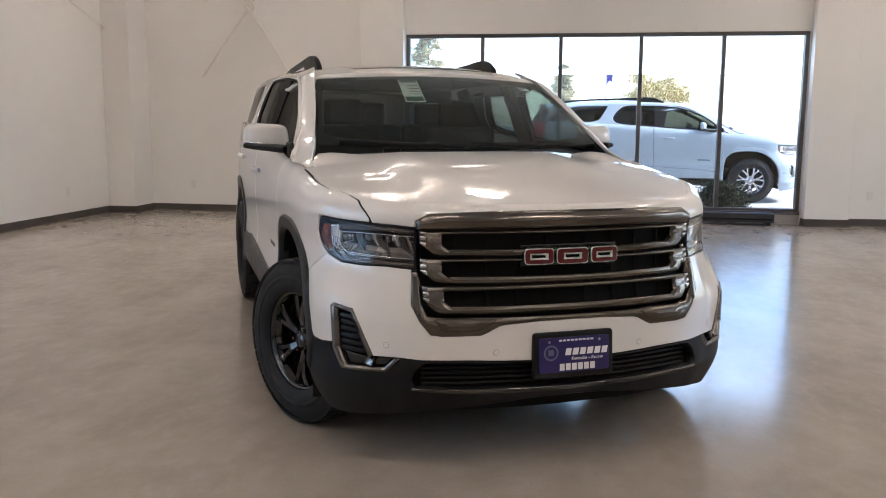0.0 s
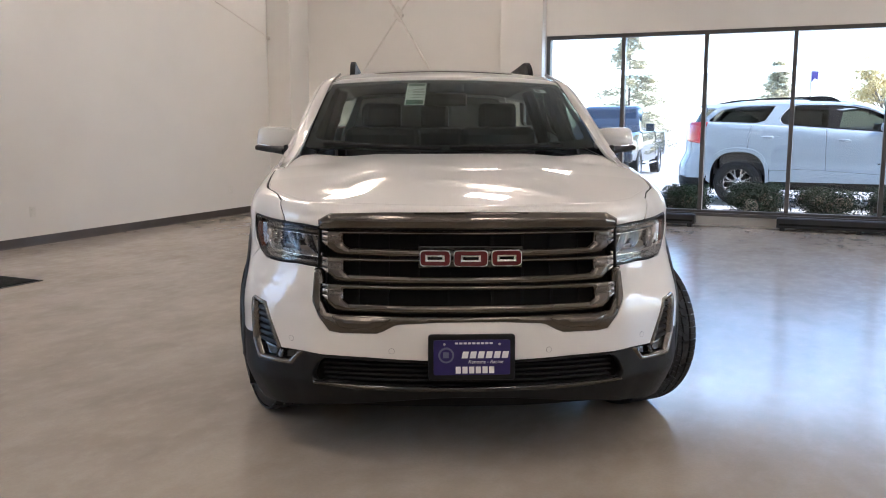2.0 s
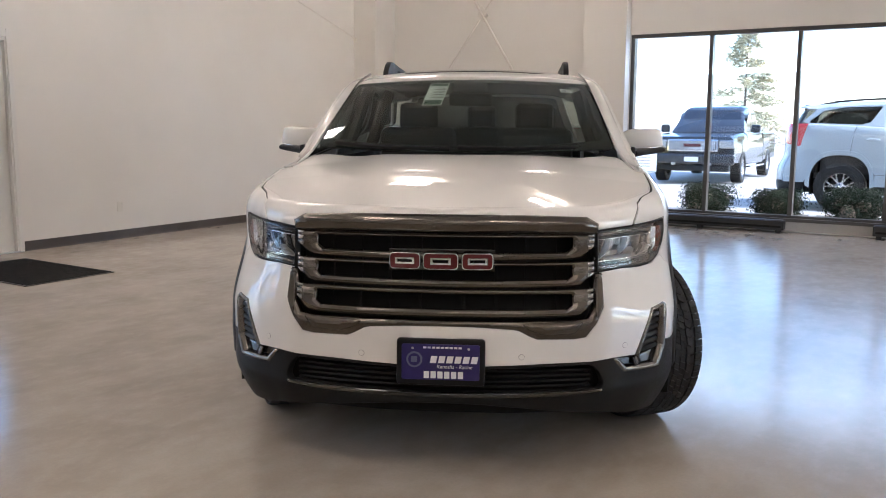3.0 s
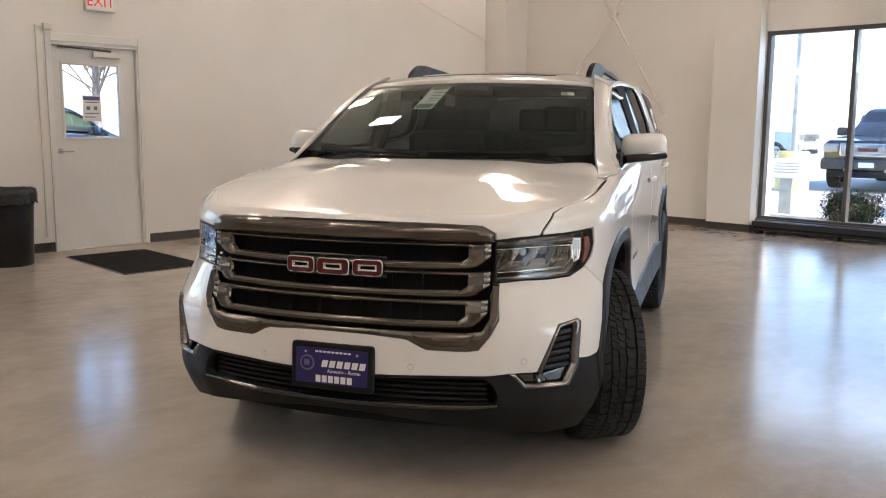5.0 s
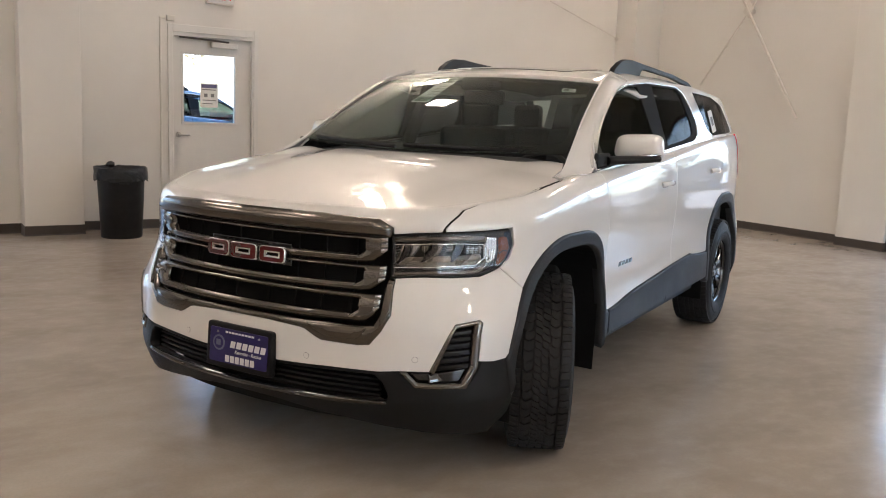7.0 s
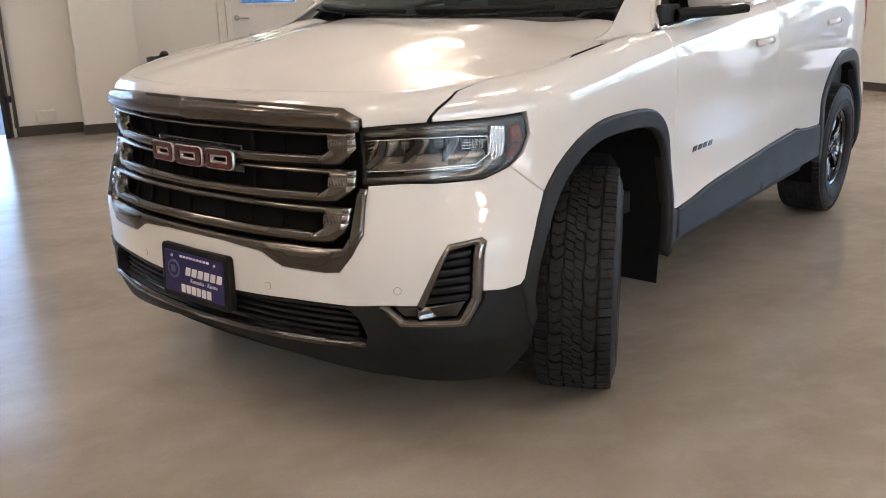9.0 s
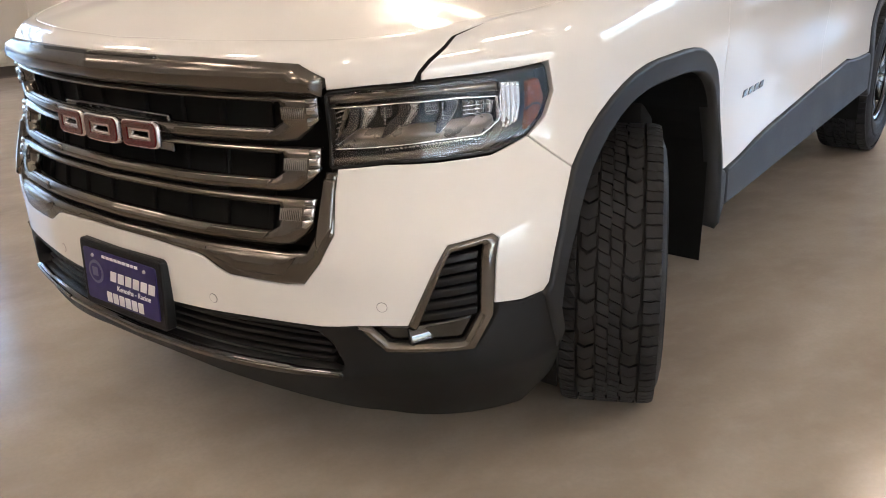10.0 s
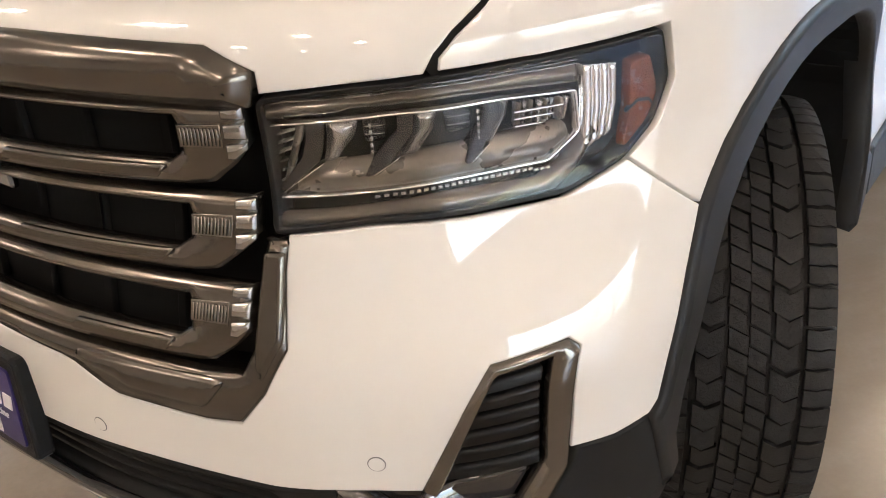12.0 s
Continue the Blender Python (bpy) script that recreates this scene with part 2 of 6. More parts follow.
def body(s, w):
    """Point of the outer skin. s: metres along the plan outline from the nose; w: height up to the waist, and on over the shoulder."""
    s, w = np.broadcast_arrays(np.asarray(s, float), np.asarray(w, float))
    z = np.minimum(w, WAIST)
    k = step(.60, .88, z)
    lx, ly = np.interp(s, S_AT, P_LOW[:, 0]), np.interp(s, S_AT, P_LOW[:, 1])
    ux, uy = np.interp(s, S_AT, P_UPP[:, 0]), np.interp(s, S_AT, P_UPP[:, 1])
    x, y = lx + (ux - lx) * k, ly + (uy - ly) * k
    e = 0.02
    tx = np.interp(s + e, S_AT, P_UPP[:, 0]) - np.sign(s - e) * np.interp(np.abs(s - e), S_AT, P_UPP[:, 0])
    ty = np.interp(s + e, S_AT, P_UPP[:, 1]) - np.interp(np.abs(s - e), S_AT, P_UPP[:, 1])
    h = np.hypot(tx, ty) + 1e-9
    nx, ny = ty / h, -tx / h
    side = step(-.3, .4, y) * (1 - step(3.2, 3.6, y))
    t = np.clip(.36 - z, 0, 1)
    under = (.26 * t + 1.25 * t * t) * (1 - .45 * side)
    hollow = .016 * side * np.exp(-((z - .70) / .13) ** 2)
    d = np.interp(y, [-.7, -.45, -.3, 0, .3, .5, 4], [.07, .08, .09, .088, .075, .062, .06])
    th = np.clip((w - WAIST) / BAND, 0, 1) * np.pi / 2
    # ends of the shoulder band
    ex, ey = x - nx * d, y - ny * d
    top = hood_z(ex, ey) + (belt_z(ey) - hood_z(ex, ey)) * step(.12, .40, ey)
    inward = under + hollow + d * (1 - np.cos(th))
    return np.stack([x - nx * inward, y - ny * inward, z + (top - WAIST) * np.sin(th)], -1)


def s_of(axis, value, w):
    """The outline's metre at which the skin at height w has that x (nose and corner) or that y."""
    s = S_AT if axis == "y" else S_AT[:24 * 11]
    q = body(s, np.full(len(s), w))[:, 0 if axis == "x" else 1]
    return float(np.interp(value, np.maximum.accumulate(q), s))


def cabin(y, z):
    """Point of the side of the cabin, from the belt to the roof's edge."""
    y, z = np.broadcast_arrays(np.asarray(y, float), np.asarray(z, float))
    zb = belt_z(y)
    xb = np.interp(y, [.3, .5, 2.6, 3.1, 3.6], [.882, .890, .888, .872, .82])
    h = z - zb
    lean = .036 * (1 - step(.9, 1.9, y)) * step(0, .16, h)
    return np.stack([xb - .30 * h - .10 * h * np.abs(h) - lean, y + 0 * z, z], -1)


def roof(x, y):
    x, y = np.broadcast_arrays(np.asarray(x, float), np.asarray(y, float))
    c = np.interp(y, [.85, 1.0, 1.25, 1.6, 2.2, 3.0, 3.5, 3.8], [1.605, 1.645, 1.685, 1.712, 1.722, 1.705, 1.66, 1.60])
    a = np.abs(x)
    return np.stack([x, y, c - .035 * (a / .62) ** 2 - .9 * np.clip(a - .60, 0, 1) ** 2 * 4], -1)


def body2(s, w):
    """The skin on both sides: the right half has negative s."""
    p = body(np.abs(s), w)
    p[..., 0] *= np.sign(np.asarray(s, float) + 1e-12)
    return p


def dom(points):
    """Outline points (axis, value, height) to the skin's own coordinates."""
    return [(s_of(a, v, min(z, WAIST + BAND)), z) for a, v, z in points]


def both(half):
    """Closes a half outline, from the middle to the middle, with its mirror image."""
    return half + [(-a, b) for a, b in reversed(half) if abs(a) > 1e-6]


def soften(poly, r, n=4):
    """Rounds the corners of a closed outline."""
    out = []
    k = len(poly)
    for i in range(k):
        p, a, b = (np.array(poly[j % k][:2], float) for j in (i, i - 1, i + 1))
        la, lb = np.linalg.norm(a - p), np.linalg.norm(b - p)
        if min(la, lb) < 1e-6:
            continue
        cut = min(r, .45 * la, .45 * lb)
        u, v = p + (a - p) / la * cut, p + (b - p) / lb * cut
        for t in np.linspace(0, 1, n):
            out.append(tuple((1 - t) ** 2 * u + 2 * t * (1 - t) * p + t * t * v))
    return out


def dense(poly, res):
    p = np.asarray([q[:2] for q in poly], float)
    out = []
    for a, b in zip(p, np.roll(p, -1, 0)):
        n = max(1, int(np.ceil(np.linalg.norm(b - a) / res)))
        out.extend(a + (b - a) * t for t in np.arange(n) / n)
    out = np.array(out)
    keep = np.linalg.norm(out - np.roll(out, 1, 0), axis=1) > 1e-5
    out = out[keep]
    area = np.sum(out[:, 0] * np.roll(out[:, 1], -1) - np.roll(out[:, 0], -1) * out[:, 1])
    return out if area > 0 else out[::-1]


def outward(p):
    """Unit normals of a counter-clockwise outline, and the mitre."""
    e = np.roll(p, -1, 0) - p
    e /= np.linalg.norm(e, axis=1)[:, None] + 1e-12
    n = np.stack([e[:, 1], -e[:, 0]], 1)
    m = n + np.roll(n, 1, 0)
    l = np.linalg.norm(m, axis=1)[:, None] + 1e-9
    return m / l, 1 / np.maximum(l / 2, .5)


def inside(poly, q):
    x, y = q[:, 0][:, None], q[:, 1][:, None]
    a, b = poly, np.roll(poly, -1, 0)
    hit = ((a[:, 1] > y) != (b[:, 1] > y)) & (x < (b[:, 0] - a[:, 0]) * (y - a[:, 1]) / (b[:, 1] - a[:, 1] + 1e-15) + a[:, 0])
    return hit.sum(1) % 2 == 1


def panel(name, poly, surf, mat, parent, res=.03, off=0.0, depth=.012, bevel=.003, drop=None, holes=(), mirror=False, label="", back=False, puff=None):
    """A sheet that follows a surface inside an outline, with rounded rims that turn inwards."""
    rings = [dense(poly, res)] + [dense(h, res)[::-1] for h in holes]
    eps = 1e-4
    drop = bevel * .8 if drop is None else drop

    def frame_at(q):
        p = surf(q[:, 0], q[:, 1])
        du = surf(q[:, 0] + eps, q[:, 1]) - surf(q[:, 0] - eps, q[:, 1])
        dv = surf(q[:, 0], q[:, 1] + eps) - surf(q[:, 0], q[:, 1] - eps)
        n = np.cross(du, dv)
        return p, n / (np.linalg.norm(n, axis=1)[:, None] + 1e-12), du, dv

    inner, outs = [], []
    for k, r in enumerate(rings):
        n, mit = outward(r)
        inner.append(r - n * mit * bevel)
        outs.append(n)
    flat = np.vstack(inner)
    lo, hi = flat.min(0), flat.max(0)
    gx, gy = np.meshgrid(np.arange(lo[0] + res / 2, hi[0], res), np.arange(lo[1] + res / 2, hi[1], res))
    grid = np.stack([gx.ravel() + (np.arange(gx.size) // gx.shape[1] % 2).astype(float) * res * .0, gy.ravel()], 1)
    if len(grid):
        ok = inside(inner[0], grid)
        for h in inner[1:]:
            ok &= ~inside(h, grid)
        grid = grid[ok]
        if len(grid):
            far = np.min(np.linalg.norm(grid[:, None] - flat[None], axis=2), 1) > .45 * res
            grid = grid[far]
    allp = np.vstack([flat, grid]) if len(grid) else flat
    edges, at = [], 0
    for r in inner:
        edges += [(at + i, at + (i + 1) % len(r)) for i in range(len(r))]
        at += len(r)
    vs, _, fs, orig, _, _ = geometry.delaunay_2d_cdt([Vector(p) for p in allp], edges, [], 0, 1e-7)
    q = np.array([tuple(v) for v in vs])
    tri = np.array([f for f in fs if len(f) == 3])
    mid = q[tri].mean(1)
    ok = inside(inner[0], mid)
    for h in inner[1:]:
        ok &= ~inside(h, mid)
    tri = tri[ok]
    p, n, _, _ = frame_at(q)
    if puff:
        # shade the sheet as if it were rounded towards its edges
        gap = np.linalg.norm(q[:, None] - flat[None], axis=2)
        k = gap.argmin(1)
        o2 = np.vstack(outs)[k]
        _, _, du, dv = frame_at(q)
        o3 = o2[:, :1] * du + o2[:, 1:] * dv
        o3 /= np.linalg.norm(o3, axis=1)[:, None] + 1e-12
        n = n + puff[0] * np.exp(-gap.min(1) / puff[1])[:, None] * o3
        n /= np.linalg.norm(n, axis=1)[:, None]
    pos, nrm, faces = [surf(q[:, 0], q[:, 1]) + frame_at(q)[1] * off], [n], [tuple(t) for t in tri.tolist()]
    where = {}
    for j, os in enumerate(orig):
        for o in os:
            where[o] = j
    base, at = len(q), 0
    for r, o2 in zip(rings, outs):
        k = len(r)
        p, n, du, dv = frame_at(r)
        o3 = o2[:, :1] * du + o2[:, 1:] * dv
        o3 -= n * (o3 * n).sum(1)[:, None]
        o3 /= np.linalg.norm(o3, axis=1)[:, None] + 1e-12
        rim = n + 1.3 * o3
        pos += [p + n * (off - drop), p + n * (off - depth)]
        nrm += [rim / np.linalg.norm(rim, axis=1)[:, None], o3]
        for i in range(k):
            j = (i + 1) % k
            a, b = where[at + i], where[at + j]
            faces.append((a, base + i, base + j, b))
            faces.append((base + i, base + k + i, base + k + j, base + j))
        base, at = base + 2 * k, at + k
    if back:
        m = len(q)
        p, n, _, _ = frame_at(q)
        pos.append(p + n * (off - depth))
        nrm.append(-n)
        faces += [(base + c, base + b, base + a) for a, b, c in tri.tolist()]
    pos, nrm = np.vstack(pos), np.vstack(nrm)
    if mirror:
        pos, nrm = pos * (-1, 1, 1), nrm * (-1, 1, 1)
        faces = [f[::-1] for f in faces]
    me = bpy.data.meshes.new(name)
    me.from_pydata(pos.tolist(), [], faces)
    me.materials.append(mat)
    me.polygons.foreach_set("use_smooth", [True] * len(me.polygons))
    me.update()
    me.normals_split_custom_set_from_vertices(nrm.tolist())
    ob = new(name, me)
    ob.parent = parent
    if label:
        tagged(ob, label)
    return ob


def sides(name, poly, surf, mat, parent, **kw):
    """The same panel on the left and, mirrored, on the right."""
    return [panel(name, poly, surf, mat, parent, mirror=m, **kw) for m in (False, True)]


def sweep(path, section, up=(0, 0, 1), close=False):
    """Carries a closed section (across, up) along a path; the ends are capped."""
    bm = bmesh.new()
    path = [Vector(p) for p in path]
    rings = []
    for i, p in enumerate(path):
        t = (path[min(i + 1, len(path) - 1)] - path[max(i - 1, 0)]).normalized()
        a = t.cross(Vector(up)).normalized()
        b = a.cross(t)
        rings.append([bm.verts.new(p + a * u + b * v) for u, v in (section(i / (len(path) - 1)) if callable(section) else section)])
    k = len(rings[0])
    for r, q in zip(rings, rings[1:]):
        for i in range(k):
            bm.faces.new((r[i], r[(i + 1) % k], q[(i + 1) % k], q[i]))
    bm.faces.new(rings[0][::-1])
    bm.faces.new(rings[-1])
    return bm


def oval(a, b, n=12, p=2.0):
    c = [(math.cos(2 * math.pi * i / n), math.sin(2 * math.pi * i / n)) for i in range(n)]
    return [(a * math.copysign(abs(x) ** (2 / p), x), b * math.copysign(abs(y) ** (2 / p), y)) for x, y in c]


def prism(outline, depth, bevel=0.0, m=None):
    """Extrudes a flat outline (x, y) along z by depth."""
    bm = bmesh.new()
    f = bm.faces.new([bm.verts.new((x, y, 0)) for x, y in outline])
    top = bmesh.ops.extrude_face_region(bm, geom=[f])["geom"]
    bmesh.ops.translate(bm, vec=(0, 0, depth), verts=[g for g in top if isinstance(g, bmesh.types.BMVert)])
    bmesh.ops.recalc_face_normals(bm, faces=bm.faces)
    if bevel:
        es = [e for e in bm.edges if e.calc_face_angle(0) > .6]
        bmesh.ops.bevel(bm, geom=es, offset=bevel, segments=2, affect="EDGES", profile=.5)
    if m is not None:
        bmesh.ops.transform(bm, matrix=m, verts=bm.verts)
    return bm


def writing(text, size, depth=.001, shear=0.0):
    """Letters in the built-in font as a mesh, centred, in the local x-y plane."""
    c = bpy.data.curves.new("writing", "FONT")
    c.body, c.size, c.extrude, c.align_x, c.align_y, c.shear = text, size, depth, "CENTER", "CENTER", shear
    o = bpy.data.objects.new("writing", c)
    scene.collection.objects.link(o)
    bpy.context.view_layer.update()
    me = bpy.data.meshes.new_from_object(o.evaluated_get(bpy.context.evaluated_depsgraph_get()))
    bm = bmesh.new()
    bm.from_mesh(me)
    bpy.data.meshes.remove(me)
    bpy.data.objects.remove(o)
    bpy.data.curves.remove(c)
    return bm

# ---------------------------------------------------------------- the hall
H = 5.2                                   # ceiling
X0, X1, Y0, Y1 = -6.45, 9.0, -9.0, 8.2    # inner faces
WX0, WX1, WZ0, WZ1 = -2.07, 3.41, 0.17, 2.595   # shop window
DY0, DY1, DZ = 0.83, 1.845, 2.23           # exit door in the west wall
OY0, OY1, OZ = -5.0, -1.42, 3.3           # overhead door in the west wall
T = 0.22


def structure(name, bm, mat, label, parent=None):
    return tagged(part(name, bm, mat, parent, m=None if parent else ROOM), label, kind="structure")


floor = structure("floor", span((X0 - T, Y0 - T, -0.2), (X1 + T, Y1 + T, 0)), M_FLOOR, "worn sealed concrete floor with cloudy grey stains")
ceiling = structure("ceiling", span((X0 - T, Y0 - T, H), (X1 + T, Y1 + T, H + 0.15)), M_CEIL, "plain off-white hall ceiling")

bm = bmesh.new()
add_span(bm, (X0 - T, Y1, 0), (WX0, Y1 + T, H))
add_span(bm, (WX1, Y1, 0), (X1 + T, Y1 + T, H))
add_span(bm, (WX0, Y1, WZ1), (WX1, Y1 + T, H))
add_span(bm, (WX0, Y1 + .02, 0), (WX1, Y1 + T, WZ0))
add_span(bm, (X0, 7.66, 0), (-6.03, Y1, H), .006)        # corner pier
add_span(bm, (WX0 - .35, Y1 + T, -.02), (WX0 - .002, Y1 + T + .2, H))
add_span(bm, (-2.70, 8.02, 0), (-2.075, Y1, H), .006)     # piers beside the window
add_span(bm, (3.43, 8.02, 0), (4.0, Y1, H), .006)
wall_north = structure("wall_north", bm, M_WALL, "off-white painted wall with piers beside the shop window")
bm = bmesh.new()
add_span(bm, (X0 - T, DY1, 0), (X0, Y1, H))
add_span(bm, (X0 - T, OY1, 0), (X0, DY0, H))
add_span(bm, (X0 - T, DY0, DZ), (X0, DY1, H))
add_span(bm, (X0 - T, OY0, OZ), (X0, OY1, H))
add_span(bm, (X0 - T, Y0, 0), (X0, OY0, H))
add_span(bm, (X0, -.74, 0), (-6.18, -.16, H), .006)
wall_west = structure("wall_west", bm, M_WALL, "off-white painted wall with exit door and overhead door")
EY0, EY1 = -0.8, 5.6                      # long window in the east wall
bm = bmesh.new()
add_span(bm, (X1, Y0, 0), (X1 + T, EY0, H))
add_span(bm, (X1, EY1, 0), (X1 + T, Y1, H))
add_span(bm, (X1, EY0, WZ1), (X1 + T, EY1, H))
add_span(bm, (X1, EY0, 0), (X1 + T, EY1, WZ0))
structure("wall_east", bm, M_WALL, "off-white painted wall with a long shop window")
structure("wall_south", span((X0 - T, Y0 - T, 0), (X1 + T, Y0, H)), M_WALL, "plain off-white painted wall")


def skirting(runs, label):
    """Rubber cove base: a thin upright strip with a foot, along runs of points."""
    bm = bmesh.new()
    for (xa, ya), (xb, yb), (nx, ny) in runs:
        prof = [(0, .0), (.014, .0), (.010, .006), (.005, .014), (.004, .100), (.0, .104)]
        a = [bm.verts.new((xa + nx * d, ya + ny * d, z)) for d, z in prof]
        b = [bm.verts.new((xb + nx * d, yb + ny * d, z)) for d, z in prof]
        for i in range(len(prof) - 1):
            bm.faces.new((a[i], a[i + 1], b[i + 1], b[i]))
        bm.faces.new(a)
        bm.faces.new(b[::-1])
    return structure("baseboard", bm, M_BASE, label)


skirting([((X0, DY1 + .03), (X0, 7.66), (1, 0)), ((X0, 7.66), (-6.03, 7.66), (0, -1)), ((-6.03, 7.66), (-6.03, Y1), (1, 0)), ((-6.03, Y1), (-2.70, Y1), (0, -1)),
          ((-2.70, 8.02), (-2.70, Y1), (-1, 0)), ((-2.70, 8.02), (-2.075, 8.02), (0, -1)), ((-2.075, 8.02), (-2.075, Y1), (1, 0)), ((3.43, 8.02), (3.43, Y1), (-1, 0)),
          ((3.43, 8.02), (4.0, 8.02), (0, -1)), ((4.0, 8.02), (4.0, Y1), (1, 0)), ((4.0, Y1), (X1, Y1), (0, -1)), ((X0, -.16), (X0, DY0 - .03), (1, 0)),
          ((-6.18, -.74), (-6.18, -.16), (1, 0)), ((X0, -.16), (-6.18, -.16), (0, 1)), ((X0, -.74), (-6.18, -.74), (0, -1)), ((X0, OY1 + .06), (X0, -.74), (1, 0)),
          ((X0, Y0), (X0, OY0), (1, 0))], "dark brown rubber cove base along the walls")

# shop window: dark aluminium frame, five panes, low sill
win = tagged(part("window_1", span((WX0, Y1 + .02, WZ0), (WX1, Y1 + .14, WZ0 + .045), .004), M_STEEL_DARK, m=ROOM), "five-pane shop window in a dark aluminium frame", kind="structure")
part("window_sill", span((WX0, Y1 - .03, WZ0 - .03), (WX1, Y1 + .02, WZ0 + .012), .004), M_STEEL_DARK, win)
part("window_head", span((WX0, Y1 + .02, WZ1 - .05), (WX1, Y1 + .14, WZ1), .004), M_STEEL_DARK, win)
PITCH = (WX1 - WX0) / 5
for k in range(6):
    x = WX0 + PITCH * k + (.028 if k == 0 else -.028 if k == 5 else 0)
    part("mullion", span((x - .026, Y1 + .02, WZ0 + .046), (x + .026, Y1 + .14, WZ1 - .051), .004), M_STEEL_DARK, win)
for k in range(5):
    x = WX0 + PITCH * k
    p = part("pane", span((x + .03, Y1 + .078, WZ0 + .046), (x + PITCH - .03, Y1 + .086, WZ1 - .051)), M_PANE, win)
    p.visible_shadow = False
win2 = tagged(part("window_2", span((0, .02, WZ0), (EY1 - EY0, .14, WZ0 + .045), .004), M_STEEL_DARK, m=ROOM @ pose(X1, EY1, 0, 0, 0, -90)), "long six-pane tinted shop window in a dark aluminium frame", kind="structure")
part("window_sill", span((0, -.03, WZ0 - .03), (EY1 - EY0, .02, WZ0 + .012), .004), M_STEEL_DARK, win2)
part("window_head", span((0, .02, WZ1 - .05), (EY1 - EY0, .14, WZ1), .004), M_STEEL_DARK, win2)
PITCH2 = (EY1 - EY0) / 6
for k in range(7):
    x = PITCH2 * k + (.028 if k == 0 else -.028 if k == 6 else 0)
    part("mullion", span((x - .026, .02, WZ0 + .046), (x + .026, .14, WZ1 - .051), .004), M_STEEL_DARK, win2)
for k in range(6):
    p = part("pane", span((PITCH2 * k + .03, .078, WZ0 + .046), (PITCH2 * (k + 1) - .03, .086, WZ1 - .051)), M_SOLARPANE, win2)
    p.visible_shadow = False
structure("trim", span((WX0, Y1 - .004, .02), (WX1, Y1 + .016, WZ0 - .032)), M_RISER, "plain metal riser under the shop window")


def bench(x0, x1):
    """A long low black steel convector case on short feet."""
    b = thing("baseboard_heater", ROOM @ pose(x0, 7.98, 0), "long low black steel heater case under the window", "heater", "heaters under the window")
    w = x1 - x0
    part("case", span((0, 0, .045), (w, .16, .165), .008), M_BLACKMETAL, b)
    part("top_grille", span((.02, .02, .1655), (w - .02, .14, .171), .002), M_BLACKMETAL, b)
    part("front_slot", span((.03, -.004, .075), (w - .03, .0, .10)), M_VOID, b)
    n = max(2, int(w / .75) + 1)
    for i in range(n):
        part("foot", span((.04 + (w - .14) * i / (n - 1), .02, 0), (.10 + (w - .14) * i / (n - 1), .14, .046), .004), M_BLACKMETAL, b)
    return b


M_VOID = shader("deep_black", (.010, .010, .010), .7, Specular_IOR_Level=.08)
bench(WX0 + .04, .10)
bench(1.12, 3.05)

# exit door
W2 = (DY1 - DY0) / 2 - .05
bm = bmesh.new()
L0, L1, LZ0, LZ1 = -.34, .263, 1.22, 1.985
add_span(bm, (-.022, -W2, .008), (.022, L0, DZ - .05), .0)
add_span(bm, (-.022, L1, .008), (.022, W2, DZ - .05), .0)
add_span(bm, (-.022, L0, .008), (.022, L1, LZ0), .0)
add_span(bm, (-.022, L0, LZ1), (.022, L1, DZ - .05), .0)
door = tagged(part("door_1", bm, M_DOOR, m=ROOM @ pose(X0 - .07, (DY0 + DY1) / 2, 0)), "closed off-white steel exit door with a half-height window", kind="structure")
bm = bmesh.new()
for lo, hi in (((.02, L0 - .03, LZ0 - .03), (.032, L1 + .03, LZ0)), ((.02, L0 - .03, LZ1), (.032, L1 + .03, LZ1 + .03)), ((.02, L0 - .03, LZ0), (.032, L0, LZ1)), ((.02, L1, LZ0), (.032, L1 + .03, LZ1))):
    add_span(bm, lo, hi, .003)
part("lite_frame", bm, M_DOOR, door)
p = part("pane", span((-.003, L0, LZ0), (.003, L1, LZ1)), M_PANE, door)
p.visible_shadow = False
bm = bmesh.new()
add_span(bm, (-.12, -W2 - .05, 0), (.075, -W2 - .003, DZ))
add_span(bm, (-.12, W2 + .003, 0), (.075, W2 + .05, DZ))
add_span(bm, (-.12, -W2 - .05, DZ - .047), (.075, W2 + .05, DZ))
part("jamb", bm, M_DOOR, door)
bm = bmesh.new()
add_span(bm, (.07, -W2 - .075, 0), (.088, -W2 - .02, DZ + .075), .004)
add_span(bm, (.07, W2 + .02, 0), (.088, W2 + .075, DZ + .075), .004)
add_span(bm, (.07, -W2 - .019, DZ - .01), (.088, W2 + .019, DZ + .075), .004)
part("casing", bm, M_DOOR, door)
hnd = part("door_handle", cyl(.032, .030, .012, pose(.028, -W2 + .055, 1.07, 0, 90, 0)), M_NICKEL, door, "satin metal lever handle", smooth=40)
bm = cyl(.010, .010, .05, pose(.05, -W2 + .055, 1.07, 0, 90, 0), 12)
add_rod(bm, (.072, -W2 + .055, 1.07), (.072, -W2 + .17, 1.068), .0105, 12)
part("lever", bm, M_NICKEL, hnd, smooth=40)
bm = span((.024, -.02, 2.075), (.075, .28, 2.135), .006)
part("door_closer", bm, M_DOOR, door, "boxy door closer with its arm")
bm = bmesh.new()
add_rod(bm, (.06, .18, 2.145), (.085, -.10, 2.16), .011)
add_rod(bm, (.085, -.10, 2.16), (.06, -.40, 2.17), .011)
part("closer_arm", bm, M_STEEL_DARK, door)
part("threshold", span((-.12, -W2 - .04, 0), (.09, W2 + .04, .008), .002), M_NICKEL, door)

